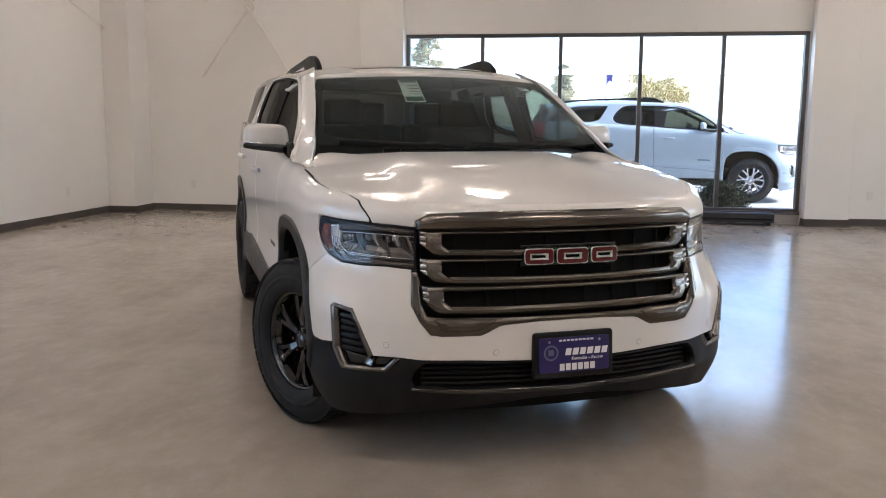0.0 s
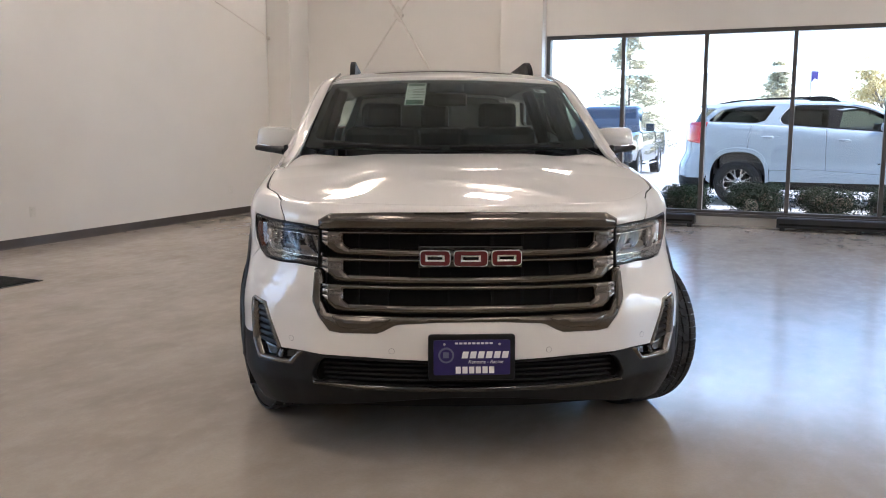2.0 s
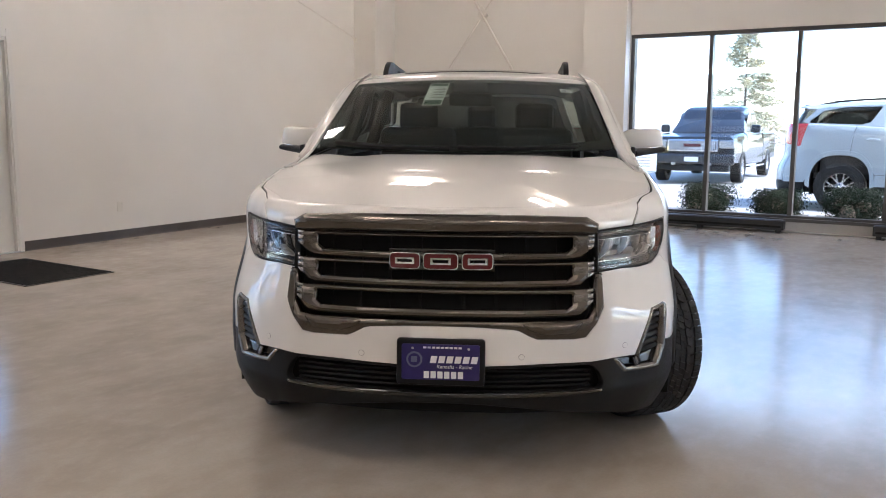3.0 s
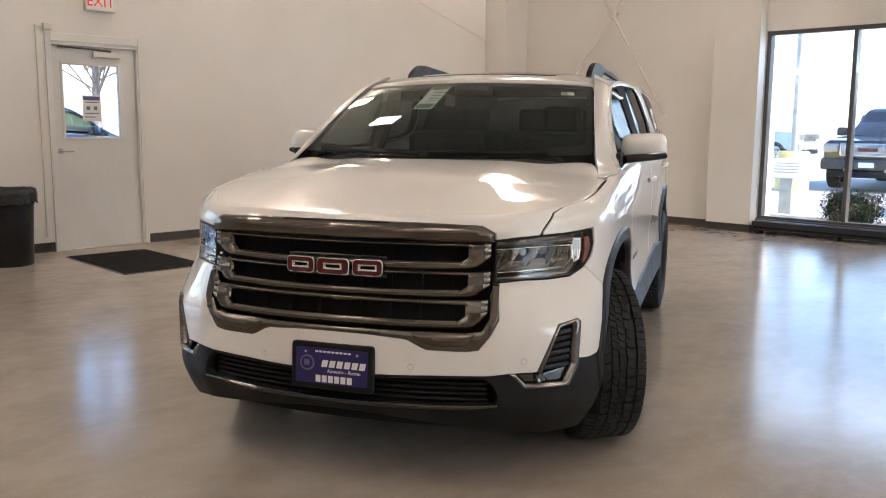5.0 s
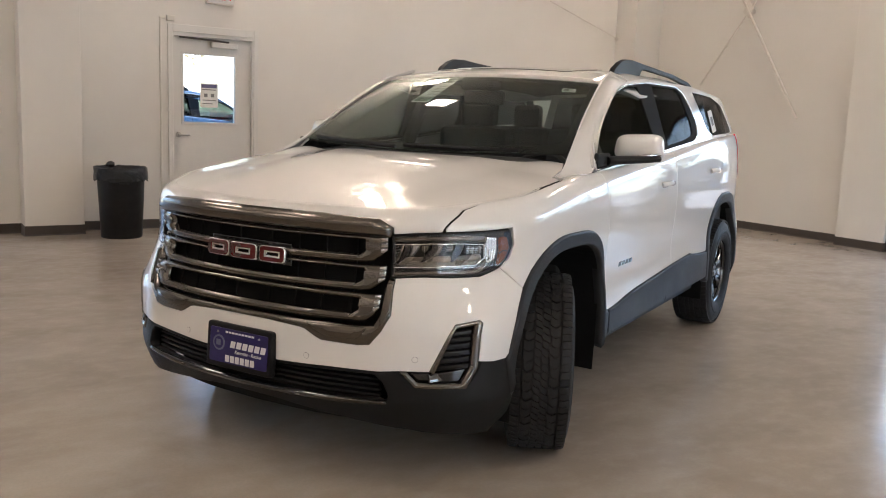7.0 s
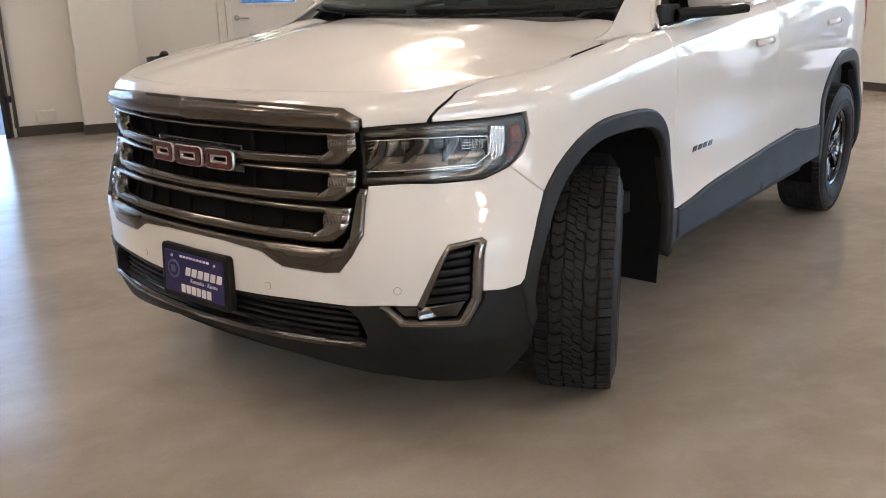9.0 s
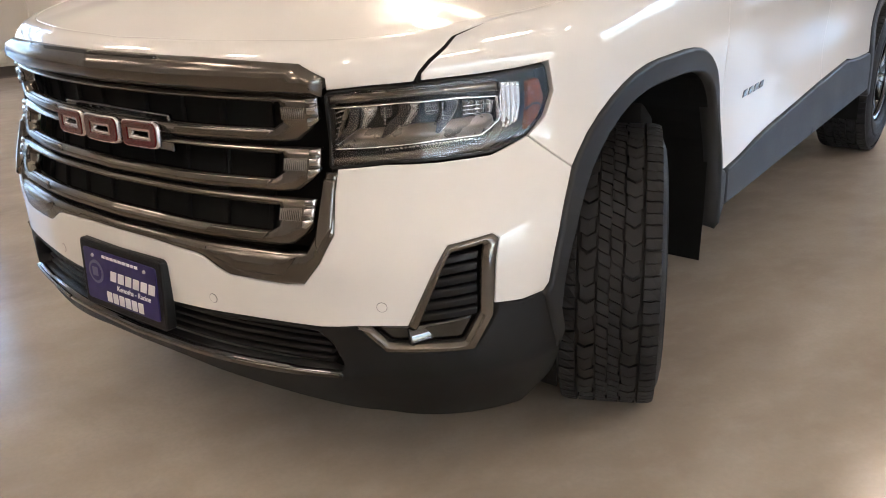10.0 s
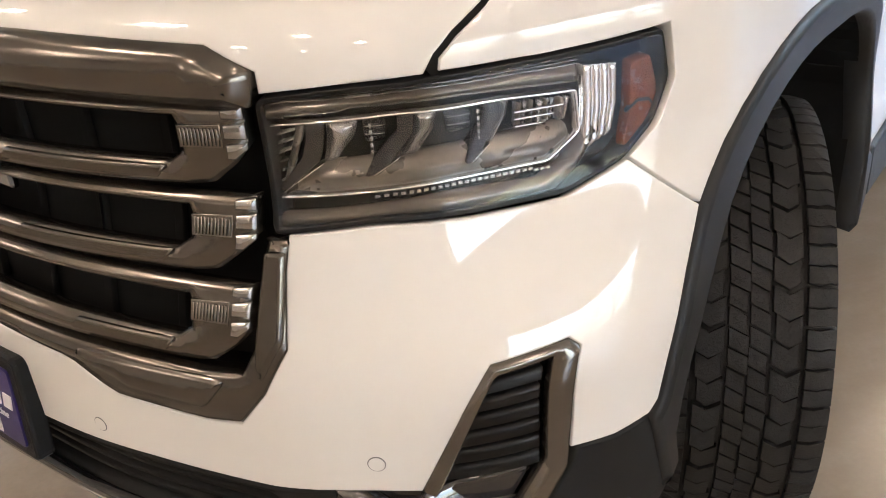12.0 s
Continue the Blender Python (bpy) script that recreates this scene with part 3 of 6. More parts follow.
# overhead door, left a little open, with its tracks
oh = tagged(part("door_2", span((0, 0, .0), (.05, OY1 - OY0 - .02, .02)), M_STEEL_DARK, m=ROOM @ pose(X0 - .12, OY0 + .01, .76)), "dark framed glass sectional door raised a little off the floor", kind="structure")
M_SECTION = varied("dark_door_panel", (.05, .047, .043), (.07, .066, .06), 3, (.45, .6), .1, 80)
for k in range(5):
    z0, z1, wd = .022 + .505 * k, .522 + .505 * k, OY1 - OY0 - .02
    bm = bmesh.new()
    add_span(bm, (0, 0, z0), (.045, wd, z0 + .06), .003)
    add_span(bm, (0, 0, z1 - .06), (.045, wd, z1), .003)
    for i in range(5):
        y = (wd - .09) * i / 4
        add_span(bm, (.001, y, z0 + .061), (.044, y + .09, z1 - .061), .003)
    sec = part("door_section", bm, M_SECTION, oh)
    for i in range(4):
        y = (wd - .09) * i / 4
        g = part("pane", span((.018, y + .091, z0 + .061), (.026, y + (wd - .09) / 4 - .001, z1 - .061)), M_PANE, sec)
        g.visible_shadow = False
    hg = part("hinge", box((.014, .07, .10), (.053, wd - .05, z1 - .02), .003), M_NICKEL, oh)
    part("roller", cyl(.022, .022, .05, pose(.06, wd - .01, z1 - .02, 90, 0, 0), 14), M_BLACKMETAL, hg)
part("bottom_seal", span((.005, 0, -.04), (.04, OY1 - OY0 - .02, .0), .008), M_BASE, oh)
track = tagged(part("trim", span((X0 - .002, OY1 - .045, 0), (X0 + .05, OY1 + .005, OZ + .3), .004), M_BLACKMETAL, m=ROOM), "black steel door track with cable", kind="structure")
bm = bmesh.new()
add_rod(bm, (X0 + .07, OY1 + .03, .1), (X0 + .07, OY1 + .03, 3.4), .004)
add_rod(bm, (X0 + .075, OY1 + .055, .1), (X0 + .07, OY1 + .16, 3.4), .006)
add_rod(bm, (X0 + .035, OY1 + .075, .05), (X0 + .035, OY1 + .075, 3.4), .014)
part("cable", bm, M_STEEL_DARK, track)
for z in (.35, 1.1, 1.9, 2.7):
    part("bracket", span((X0 + .0, OY1 + .006, z), (X0 + .055, OY1 + .06, z + .06), .003), M_BLACKMETAL, track)
structure("trim", span((X0 - T, OY1 - .004, 0), (X0 + .004, OY1 + .03, OZ), .002), M_SECTION, "dark steel door jamb")

# bracing rods on the walls
M_RODPAINT = varied("cream_rod_paint", (.62, .59, .54), (.70, .67, .62), 4, (.45, .55), .03, 100)
brace = thing("brace_rod", ROOM @ pose(-4.38, Y1 - .10, 3.0), "cream painted crossed steel bracing rods on the wall", "bracing rod")
part("long_rod", sweep([(-.86, 0, 1.35), (0, 0, 0), (.92, 0, -1.45)], oval(.019, .019, 10)), M_RODPAINT, brace, smooth=40)
part("long_rod", sweep([(-.75, .035, -1.0), (0, .035, 0), (.85, .035, 1.13)], oval(.014, .014, 10)), M_RODPAINT, brace, smooth=40)
part("plate", prism(soften([(-.08, -.02), (.03, -.12), (.09, .02), (0, .13)], .02), .012, .002, pose(0, .01, 0, 90, 0, 0)), M_RODPAINT, brace)
part("wall_anchor", cyl(.035, .035, .10, pose(.02, .05, -.01, 90, 0, 0)), M_RODPAINT, brace)
tie = thing("tie_rod", ROOM @ pose(X0 + .06, 7.66, 2.68), "thin dark steel tie rod on the wall", "tie rod")
part("rod", sweep([(0, .0, 0), (0, -5.6, 1.72)], oval(.008, .008, 8)), M_RODPAINT, tie, smooth=40)
part("end_bracket", box((.03, .05, .05), (-.02, -.02, 0), .004), M_RODPAINT, tie)

M_OUTLET = varied("ivory_plastic", (.62, .60, .55), (.68, .66, .60), 10, (.35, .45), 0, 100)


def outlet(m):
    o = thing("wall_outlet", m, "ivory plastic wall outlet plate", "outlet", "wall outlets")
    part("cover_plate", box((.075, .006, .118), (0, -.003, 0), .002), M_OUTLET, o)
    for z in (-.026, .026):
        part("socket", box((.036, .004, .030), (0, -.0075, z), .004), M_OUTLET, o)
    return o


first = outlet(ROOM @ pose(-5.36, Y1, .41))
for x, y, z, r in ((4.30, Y1, .42, 0), (X0, 6.65, .39, 90), (X0, 3.10, .38, 90), (-2.70, 8.11, .46, 90)):
    copy_thing(first, ROOM @ pose(x, y, z, 0, 0, r if x != -2.70 else -90))
M_BOXGREY = varied("grey_steel_box", (.10, .095, .085), (.14, .135, .12), 8, (.4, .5), .05, 100)
sw = thing("door_switch", ROOM @ pose(X0, -1.14, 1.45), "small dark push-button box for the overhead door", "switch")
part("case", span((0, -.045, -.085), (.05, .045, .085), .005), M_BOXGREY, sw)
for z in (-.045, 0, .045):
    part("button", cyl(.013, .013, .012, pose(.055, 0, z, 0, 90, 0), 12), M_BLACKMETAL, sw)
jb = thing("junction_box", ROOM @ pose(X0, -1.08, .19), "ivory junction box low on the wall", "junction box")
part("case", span((0, -.09, -.06), (.05, .09, .06), .006), M_OUTLET, jb)
part("cover", span((.0505, -.08, -.05), (.056, .08, .05), .002), M_OUTLET, jb)


def ceiling_lamp():
    """A flat LED batten light on the ceiling."""
    t = thing("ceiling_light", Matrix(), "white rectangular panel light under the ceiling", "ceiling light", "ceiling lights", "")
    part("housing", box((.70, 0.38, 0.09), (0, 0, 0.06), 0.01), M_CEIL, t)
    part("diffuser", box((.62, 0.30, 0.02), (0, 0, 0.0), 0.004), M_DIFFUSER, t)
    return t


M_DIFFUSER = shader("lamp_diffuser", (0.9, 0.9, 0.88), 0.5)
bsdf(M_DIFFUSER).inputs["Emission Color"].default_value = (1.0, 0.81, 0.63, 1)
bsdf(M_DIFFUSER).inputs["Emission Strength"].default_value = LAMP
lamp = ceiling_lamp()
spots = [(-3.95, 1.68), (-6.0, 3.0), (-5.0, 6.8), (-2.2, 6.6), (-.6, 7.0), (3.7, 5.9), (6.9, 5.9), (3.9, 1.68), (6.9, 1.68)]
# rows south of the car are unseen additions that brighten its front
spots += [(x, y) for x in (-3.95, -.4, 3.2, 6.8) for y in (-3.4, -6.6)]
for k, (x, y) in enumerate(spots):
    at = ROOM @ pose(x, y, H - 0.11)
    if k:
        copy_thing(lamp, at)
    else:
        lamp.matrix_basis = at
# roof joists under the ceiling
for k in range(5):
    j = structure("trim", span((X0, -7.4 + 3.6 * k, H - .42), (X1, -7.22 + 3.6 * k, H), .004), M_CEIL, "painted steel roof joist")


# ---------------------------------------------------------------- car materials
def paint(name, tone):
    m = shader(name, tone, 0.38, 0.0)
    b = bsdf(m)
    b.inputs["Specular IOR Level"].default_value = 0.08
    b.inputs["Coat Weight"].default_value = 1.0
    b.inputs["Coat Roughness"].default_value = 0.012
    b.inputs["Coat IOR"].default_value = 1.6
    n = noise_tex(m, 1.6, 3)
    link(m, ramp(m, n, "Fac", [(0.3, tuple(.97 * t for t in tone)), (0.7, tone)]), 0, b, "Base Color")
    peel = noise_tex(m, 260, 2)
    u = node(m, "ShaderNodeBump", Strength=.004, Distance=.002)
    link(m, peel, "Fac", u, "Height")
    link(m, u, "Normal", b, "Coat Normal")
    return m


M_DEEP = shader("grille_black_plastic", (.006, .006, .0064), .35, Specular_IOR_Level=.25)
M_WHITE = paint("gloss_white_paint", (.72, .712, .695))
# white car paint darkened to blue-grey: its sky-lit shade is in the colour
M_SHADEDPAINT = paint("shaded_white_paint", (.31, .365, .405))
M_BLACKPAINT = paint("black_paint", (.012, .013, .015))
def sheen(name, a, b, rough, metal):
    """Smooth plated plastic: the tone and gloss drift a little over a hand's width."""
    m = shader(name, b, rough, metal)
    n = noise_tex(m, 7, 3)
    link(m, ramp(m, n, "Fac", [(.3, a), (.7, b)]), 0, bsdf(m), "Base Color")
    link(m, ramp(m, n, "Fac", [(.3, (rough * 1.15,) * 3), (.7, (rough * .9,) * 3)]), 0, bsdf(m), "Roughness")
    return m


M_BRONZE = sheen("dark_bronze_metal", (.130, .117, .103), (.150, .136, .120), .2, .95)
M_FRAMEMETAL = sheen("satin_bronze_frame", (.17, .157, .143), (.21, .195, .178), .2, .95)
M_CAP = sheen("bright_smoked_plating", (.30, .292, .285), (.38, .372, .362), .16, .95)
M_BRONZE_DARK = sheen("smoked_bronze_metal", (.03, .027, .025), (.04, .036, .033), .2, .9)
M_GLOSSBLACK = shader("gloss_black", (.008, .008, .009), .12, 0, Coat_Weight=1.0, Coat_Roughness=.03)
M_PLASTIC = varied("grained_black_plastic", (.007, .0073, .0077), (.011, .0114, .012), 5, (.45, .55), .2, 900, Specular_IOR_Level=.22)
M_CLAD = varied("charcoal_cladding", (.010, .0106, .0115), (.014, .0148, .016), 4, (.38, .46), .15, 900, Specular_IOR_Level=.32)
M_RUBBER = varied("tyre_rubber", (.010, .010, .0103), (.017, .017, .017), 14, (.55, .66), .3, 300, Specular_IOR_Level=.3)
M_RIM = shader("gloss_black_alloy", (.010, .010, .011), .16, .3, Coat_Weight=1.0, Coat_Roughness=.04)
M_ALLOY = varied("bright_alloy", (.5, .5, .5), (.62, .62, .62), 20, (.2, .3), 0, 200, 1.0)
M_RED = shader("emblem_red", (.075, .006, .008), .25, 0, Coat_Weight=.5)
M_AMBERBACK = varied("amber_reflector", (.13, .030, .010), (.18, .044, .014), 60, (.2, .3), .5, 400)
M_LENS = glass("clear_lens", (.97, .97, .97), 1.3)
# the tan tint puts the warm room's reflection into the guides' colour
M_LIGHTPIPE = varied("frosted_light_guide", (.13, .115, .10), (.18, .16, .14), 12, (.12, .18), 0, 300, .6)
M_SILVER = varied("satin_reflector", (.34, .332, .32), (.44, .432, .42), 16, (.2, .28), 0, 200, .9)
M_FOGLENS = shader("fog_lamp_glass", (.02, .02, .022), .02, 0, IOR=2.0, Specular_IOR_Level=.5)
M_SATIN = varied("satin_bezel", (.15, .132, .112), (.20, .178, .153), 9, (.24, .30), 0, 300, .6)
M_SHIELD = glass("windscreen_glass", (.50, .60, .55), 1.30)
M_SIDEGLASS = glass("side_glass", (.24, .265, .26), 1.03)
M_PRIVACY = glass("privacy_glass", (.10, .105, .108), 1.04)
M_CABIN = varied("dark_trim", (.016, .016, .017), (.026, .026, .027), 8, (.6, .75), .2, 300)
M_SEAT = varied("black_leather", (.014, .014, .015), (.024, .024, .025), 12, (.42, .55), .3, 250)
M_HEADLINER = varied("grey_headliner", (.12, .12, .118), (.16, .16, .157), 10, (.85, .95), .2, 300)
M_REDLAMP = shader("red_lamp_lens", (.42, .01, .012), .08, 0, Coat_Weight=1.0)
M_PAPER = varied("white_paper", (.72, .73, .72), (.78, .79, .78), 20, (.6, .7), 0, 200)
M_GREENINK = shader("green_ink", (.02, .07, .045), .6)
M_GREYINK = shader("grey_ink", (.16, .16, .17), .6)
M_PLATEBLUE = varied("plate_blue", (.012, .008, .085), (.020, .012, .12), 30, (.35, .45), .05, 300)
M_PLATEGREY = shader("plate_emblem_grey", (.12, .13, .2), .4)
M_WHITEINK = shader("white_ink", (.74, .74, .76), .5)


# ---------------------------------------------------------------- wheels
def tyre_mesh(r=.375, rim=.222, width=.252):
    """Carcass turned round x."""
    h = width / 2
    prof = [(rim, -h + .018), (rim + .012, -h + .004), (rim + .05, -h - .004), (r - .055, -h - .002), (r - .022, -h + .012), (r - .010, -h + .03),
            (r - .009, 0), (r - .010, h - .03), (r - .022, h - .012), (r - .055, h + .002), (rim + .05, h + .004), (rim + .012, h - .004), (rim, h - .018)]
    bm = bmesh.new()
    add_lathe(bm, prof, 96)
    # raised ring on the side wall
    for sgn in (-1, 1):
        add_lathe(bm, [(rim + .055, sgn * (h + .003)), (rim + .058, sgn * (h + .0065)), (rim + .075, sgn * (h + .0065)), (rim + .078, sgn * (h + .002))], 96)
    for f in bm.faces:
        f.smooth = True
    bmesh.ops.rotate(bm, cent=(0, 0, 0), matrix=Matrix.Rotation(math.pi / 2, 3, "Y"), verts=bm.verts)
    return bm


def tread_mesh(r=.375, width=.252, pitches=40):
    """An all-terrain tread turned round x: lugged shoulders, chevron ribs and a middle of small slanted blocks."""
    h = width / 2
    bm = bmesh.new()
    rnd = random.Random(4)

    def crown(x):
        return r - .055 * max(0, abs(x) - (h - .035)) - .35 * max(0, abs(x) - (h - .022)) - .0015 * (x / h) ** 2

    def block(outline, deep=.011, edge=.0008):
        """outline: (metres along the tread, metres across); the top is a little smaller than the foot."""
        n = len(outline)
        cu, cx = sum(u for u, _ in outline) / n, sum(x for _, x in outline) / n
        rings = []
        for lift, in_ in ((-deep, 0.0), (-.0012, .0), (0.0, edge)):
            ring = []
            for u, x in outline:
                d = math.hypot(u - cu, x - cx) + 1e-9
                u2, x2 = u - (u - cu) / d * in_, x - (x - cx) / d * in_
                rr, ang = crown(x2) + lift, u2 / r
                ring.append(bm.verts.new((rr * math.cos(ang), rr * math.sin(ang), x2)))
            rings.append(ring)
        for a_, b_ in zip(rings, rings[1:]):
            for i in range(n):
                bm.faces.new((a_[i], a_[(i + 1) % n], b_[(i + 1) % n], b_[i]))
        bm.faces.new(rings[-1])

    p = 2 * math.pi * r / pitches
    for i in range(pitches):
        jog = rnd.uniform(-.0006, .0006)
        for sg in (-1, 1):
            u0 = p * (i + (.0 if sg > 0 else .45)) + jog
            # shoulder lugs, cut in two by a wavy sipe
            tip = h - .009
            for k in range(2):
                a0, a1 = u0 + p * (.02 + .49 * k), u0 + p * (.02 + .49 * (k + 1) - (.022 if k == 0 else .055))
                w0 = .0016
                m1, m2 = sg * .094, sg * .108
                block([(a0, sg * .0775), (a0 + w0, m1), (a0 - w0, m2), (a0, sg * tip), (a1, sg * tip), (a1 - w0, m2), (a1 + w0, m1), (a1, sg * .0775)])
            # chevron blocks, three leaves to a block
            v0 = p * 2 * (i // 2) + (.0 if sg > 0 else p)
            if i % 2 == 0:
                for k in range(3):
                    c0, c1 = v0 + p * 2 * (.01 + .325 * k), v0 + p * 2 * (.01 + .325 * (k + 1) - (.012 if k < 2 else .035))
                    x0, x1 = sg * (.0315 + (.004 if k == 1 else 0)), sg * (.071 - (.004 if k == 2 else 0))
                    xm, tilt = sg * .053, .012
                    block([(c0, x0), (c0 + tilt, xm), (c0 + .002, x1), (c1 + .002, x1), (c1 + tilt, xm), (c1, x0)])
            # two columns of small slanted blocks
            for k in range(2):
                d0 = u0 + p * (.5 * k + (.10 if sg < 0 else 0))
                d1 = d0 + p * .455
                s_ = .013
                xa, xb = (.0012, .0275) if sg > 0 else (-.0275, -.0012)
                wob = .0022 if (k + i) % 2 else -.0012
                block([(d0, xa), (d0 + s_, xb + wob), (d1 + s_, xb + wob), (d1, xa + wob * .5)])
    bmesh.ops.rotate(bm, cent=(0, 0, 0), matrix=Matrix.Rotation(math.pi / 2, 3, "Y"), verts=bm.verts)
    return bm


def rim_mesh(spokes=6, r=.222, width=.2, split=True):
    """An alloy wheel turned round x, its face towards +x."""
    bm = bmesh.new()
    h = width / 2
    add_lathe(bm, [(r, -h), (r + .006, -h + .004), (r - .006, -h + .02), (r - .028, -h + .05), (r - .03, h - .05), (r - .012, h - .02),
                   (r + .006, h - .004), (r + .008, h), (r + .002, h + .004), (r - .008, h + .002), (r - .014, h - .012)], 72)
    add_lathe(bm, [(.0, h - .012), (.030, h - .012), (.034, h - .016), (.036, h - .024), (.07, h - .03), (.078, h - .045), (.08, -.02)], 48)
    for f in bm.faces:
        f.smooth = True
    for k in range(spokes):
        turn = Matrix.Rotation(2 * math.pi * k / spokes, 4, "Z")
        arms = [(-.20, 1), (.20, 1)] if split else [(0, 1)]
        for spread, _ in arms:
            pts = []
            for t, half, z in ((.055, .016, h - .028), (.10, .0135, h - .018), (.16, .0125, h - .012), (r - .012, .016, h - .016)):
                ang = spread * (t - .05) / .17
                pts.append((t, ang, half, z))
            rings = []
            for t, ang, half, z in pts:
                c, s = math.cos(ang), math.sin(ang)
                ring = []
                for u, d in ((-half, -.03), (-half, -.006), (-half * .62, 0), (half * .62, 0), (half, -.006), (half, -.03)):
                    ring.append(bm.verts.new(turn @ Vector((t * c - u * s, t * s + u * c, z + d))))
                rings.append(ring)
            for a, b in zip(rings, rings[1:]):
                for i in range(6):
                    bm.faces.new((a[i], a[(i + 1) % 6], b[(i + 1) % 6], b[i]))
    for k in range(6):
        a = 2 * math.pi * (k + .5) / 6
        add_cyl(bm, .009, .008, .02, Matrix.Translation((.055 * math.cos(a), .055 * math.sin(a), h - .022)), 6)
    bmesh.ops.rotate(bm, cent=(0, 0, 0), matrix=Matrix.Rotation(math.pi / 2, 3, "Y"), verts=bm.verts)
    return bm


def wheel(car, at, turn, rim_mat, alloy):
    """turn: degrees about z; the rim's face looks along the local +x."""
    w = part("wheel", tyre_dummy(), M_BLACKMETAL, car, m=Matrix.Translation(at) @ pose(0, 0, 0, 0, 0, turn))
    for name, me, mat in (("tyre", TYRE, None), ("tread", TREAD, None), ("rim", alloy, rim_mat)):
        o = new(name, me)
        o.parent = w
        if name == "tyre":
            tagged(o, "black all-terrain tyre")
        elif name == "tread":
            tagged(o, "blocky all-terrain tread", kind="stuff")
        else:
            tagged(o, "gloss black six-spoke alloy rim" if rim_mat is M_RIM else "bright alloy rim with many spokes")
    return w


def tyre_dummy():
    """The brake disc and hub behind the rim."""
    bm = cyl(.155, .155, .024, pose(-.03, 0, 0, 0, 90, 0), 40)
    add_cyl(bm, .07, .06, .11, pose(-.01, 0, 0, 0, 90, 0), 24)
    add_box(bm, (.06, .10, .20), (-.03, .13, 0), .01)
    return bm


def shared(name, bm, mat, flat=False):
    bmesh.ops.recalc_face_normals(bm, faces=bm.faces)
    me = bpy.data.meshes.new(name)
    bm.to_mesh(me)
    bm.free()
    me.materials.append(mat)
    return me


TYRE = shared("tyre", tyre_mesh(), M_RUBBER)
TREAD = shared("tread", tread_mesh(), M_RUBBER)
RIM_SIX = shared("rim", rim_mesh(), M_RIM)
RIM_MANY = shared("rim", rim_mesh(7, .232), M_ALLOY)


# ---------------------------------------------------------------- outlines of the body
def arch(cy, af, ar, b, n, nr=None, steps=28, z0=.40):
    """A squarish wheel arch, from its front foot over the top to its rear foot, as (y, z)."""
    out = []
    for i in range(steps + 1):
        t = math.pi * i / steps
        c, s = math.cos(t), math.sin(t)
        a, k = (af, n) if c > 0 else (ar, nr or n)
        out.append((cy - a * math.copysign(abs(c) ** (2 / k), c), z0 + b * abs(s) ** (2 / k)))
    return out


AXLE = 2.90
F_OUT, F_IN = arch(0, .508, .476, .53, 2.1, 4.0), arch(0, .46, .446, .467, 2.1, 4.0)
R_OUT, R_IN = arch(AXLE, .475, .50, .545, 2.6), arch(AXLE, .42, .44, .472, 2.6)


def on_side(points):
    return [(s_of("y", y, w), w) for y, w in points]


def cladding_z(y):
    return float(np.interp(y, [.51, .60, .72, .84, 1.60, 2.03, 2.15, 2.45], [.516, .520, .535, .552, .593, .610, .588, .576]))


HEADLIGHT = soften(dom([("x", .580, .962), ("x", .66, .970), ("x", .735, .973), ("x", .80, .974), ("x", .845, .977), ("x", .882, .984), ("x", .888, .925),
                        ("x", .879, .875), ("x", .860, .838), ("x", .824, .815), ("x", .76, .814), ("x", .68, .818), ("x", .585, .807)]), .012)
VENT_OUT = dom([("x", .648, .482), ("x", .700, .420), ("x", .846, .415), ("x", .872, .49), ("x", .875, .655), ("x", .864, .667), ("x", .806, .655), ("x", .742, .482)])
GRILLE_EDGE = [("x", .602, .806), ("x", .602, .765), ("x", .612, .680), ("x", .585, .620), ("x", .545, .568), ("x", .50, .562), ("x", .36, .565), ("x", .335, .575),
               ("x", .292, .598), ("x", .27, .603), ("x", .13, .611)]


def middle(z):
    return (0.0, z)


# windscreen and its pillars
def screen(a, b):
    a, b = np.broadcast_arrays(np.asarray(a, float), np.asarray(b, float))
    lo = np.stack([.762 * a, .195 + .175 * a * a, 1.218 + .022 * a * a], -1)
    hi = np.stack([.662 * a, .925 + .10 * a * a, 1.614 - .022 * a * a], -1)
    bulge = (.028 * 4 * b * (1 - b) * (1 - .5 * a * a))[..., None] * np.array([0, -.48, .88])
    return lo + (hi - lo) * b[..., None] + bulge


PILLAR_IN = crom(np.array([(.822, .075, 1.138), (.802, .22, 1.171), (.766, .365, 1.238), (.731, .60, 1.370), (.697, .82, 1.490), (.665, 1.03, 1.594), (.62, 1.26, 1.660)]), 12)
PILLAR_OUT = crom(np.array([(.858, .075, 1.138), (.870, .25, 1.149), (.876, .405, 1.166), (.803, .64, 1.350), (.770, .825, 1.462), (.740, 1.03, 1.560), (.722, 1.26, 1.612)]), 12)


def pillar(b, c):
    b, c = np.broadcast_arrays(np.asarray(b, float), np.asarray(c, float))
    k = np.linspace(0, 1, len(PILLAR_IN))
    p = np.stack([np.interp(b, k, PILLAR_IN[:, i]) for i in range(3)], -1)
    q = np.stack([np.interp(b, k, PILLAR_OUT[:, i]) for i in range(3)], -1)
    m = p + (q - p) * c[..., None]
    return m + (.022 * 4 * c * (1 - c) * step(.32, .55, b) * (1 - step(.9, 1, b)))[..., None] * np.array([.62, -.5, .6])


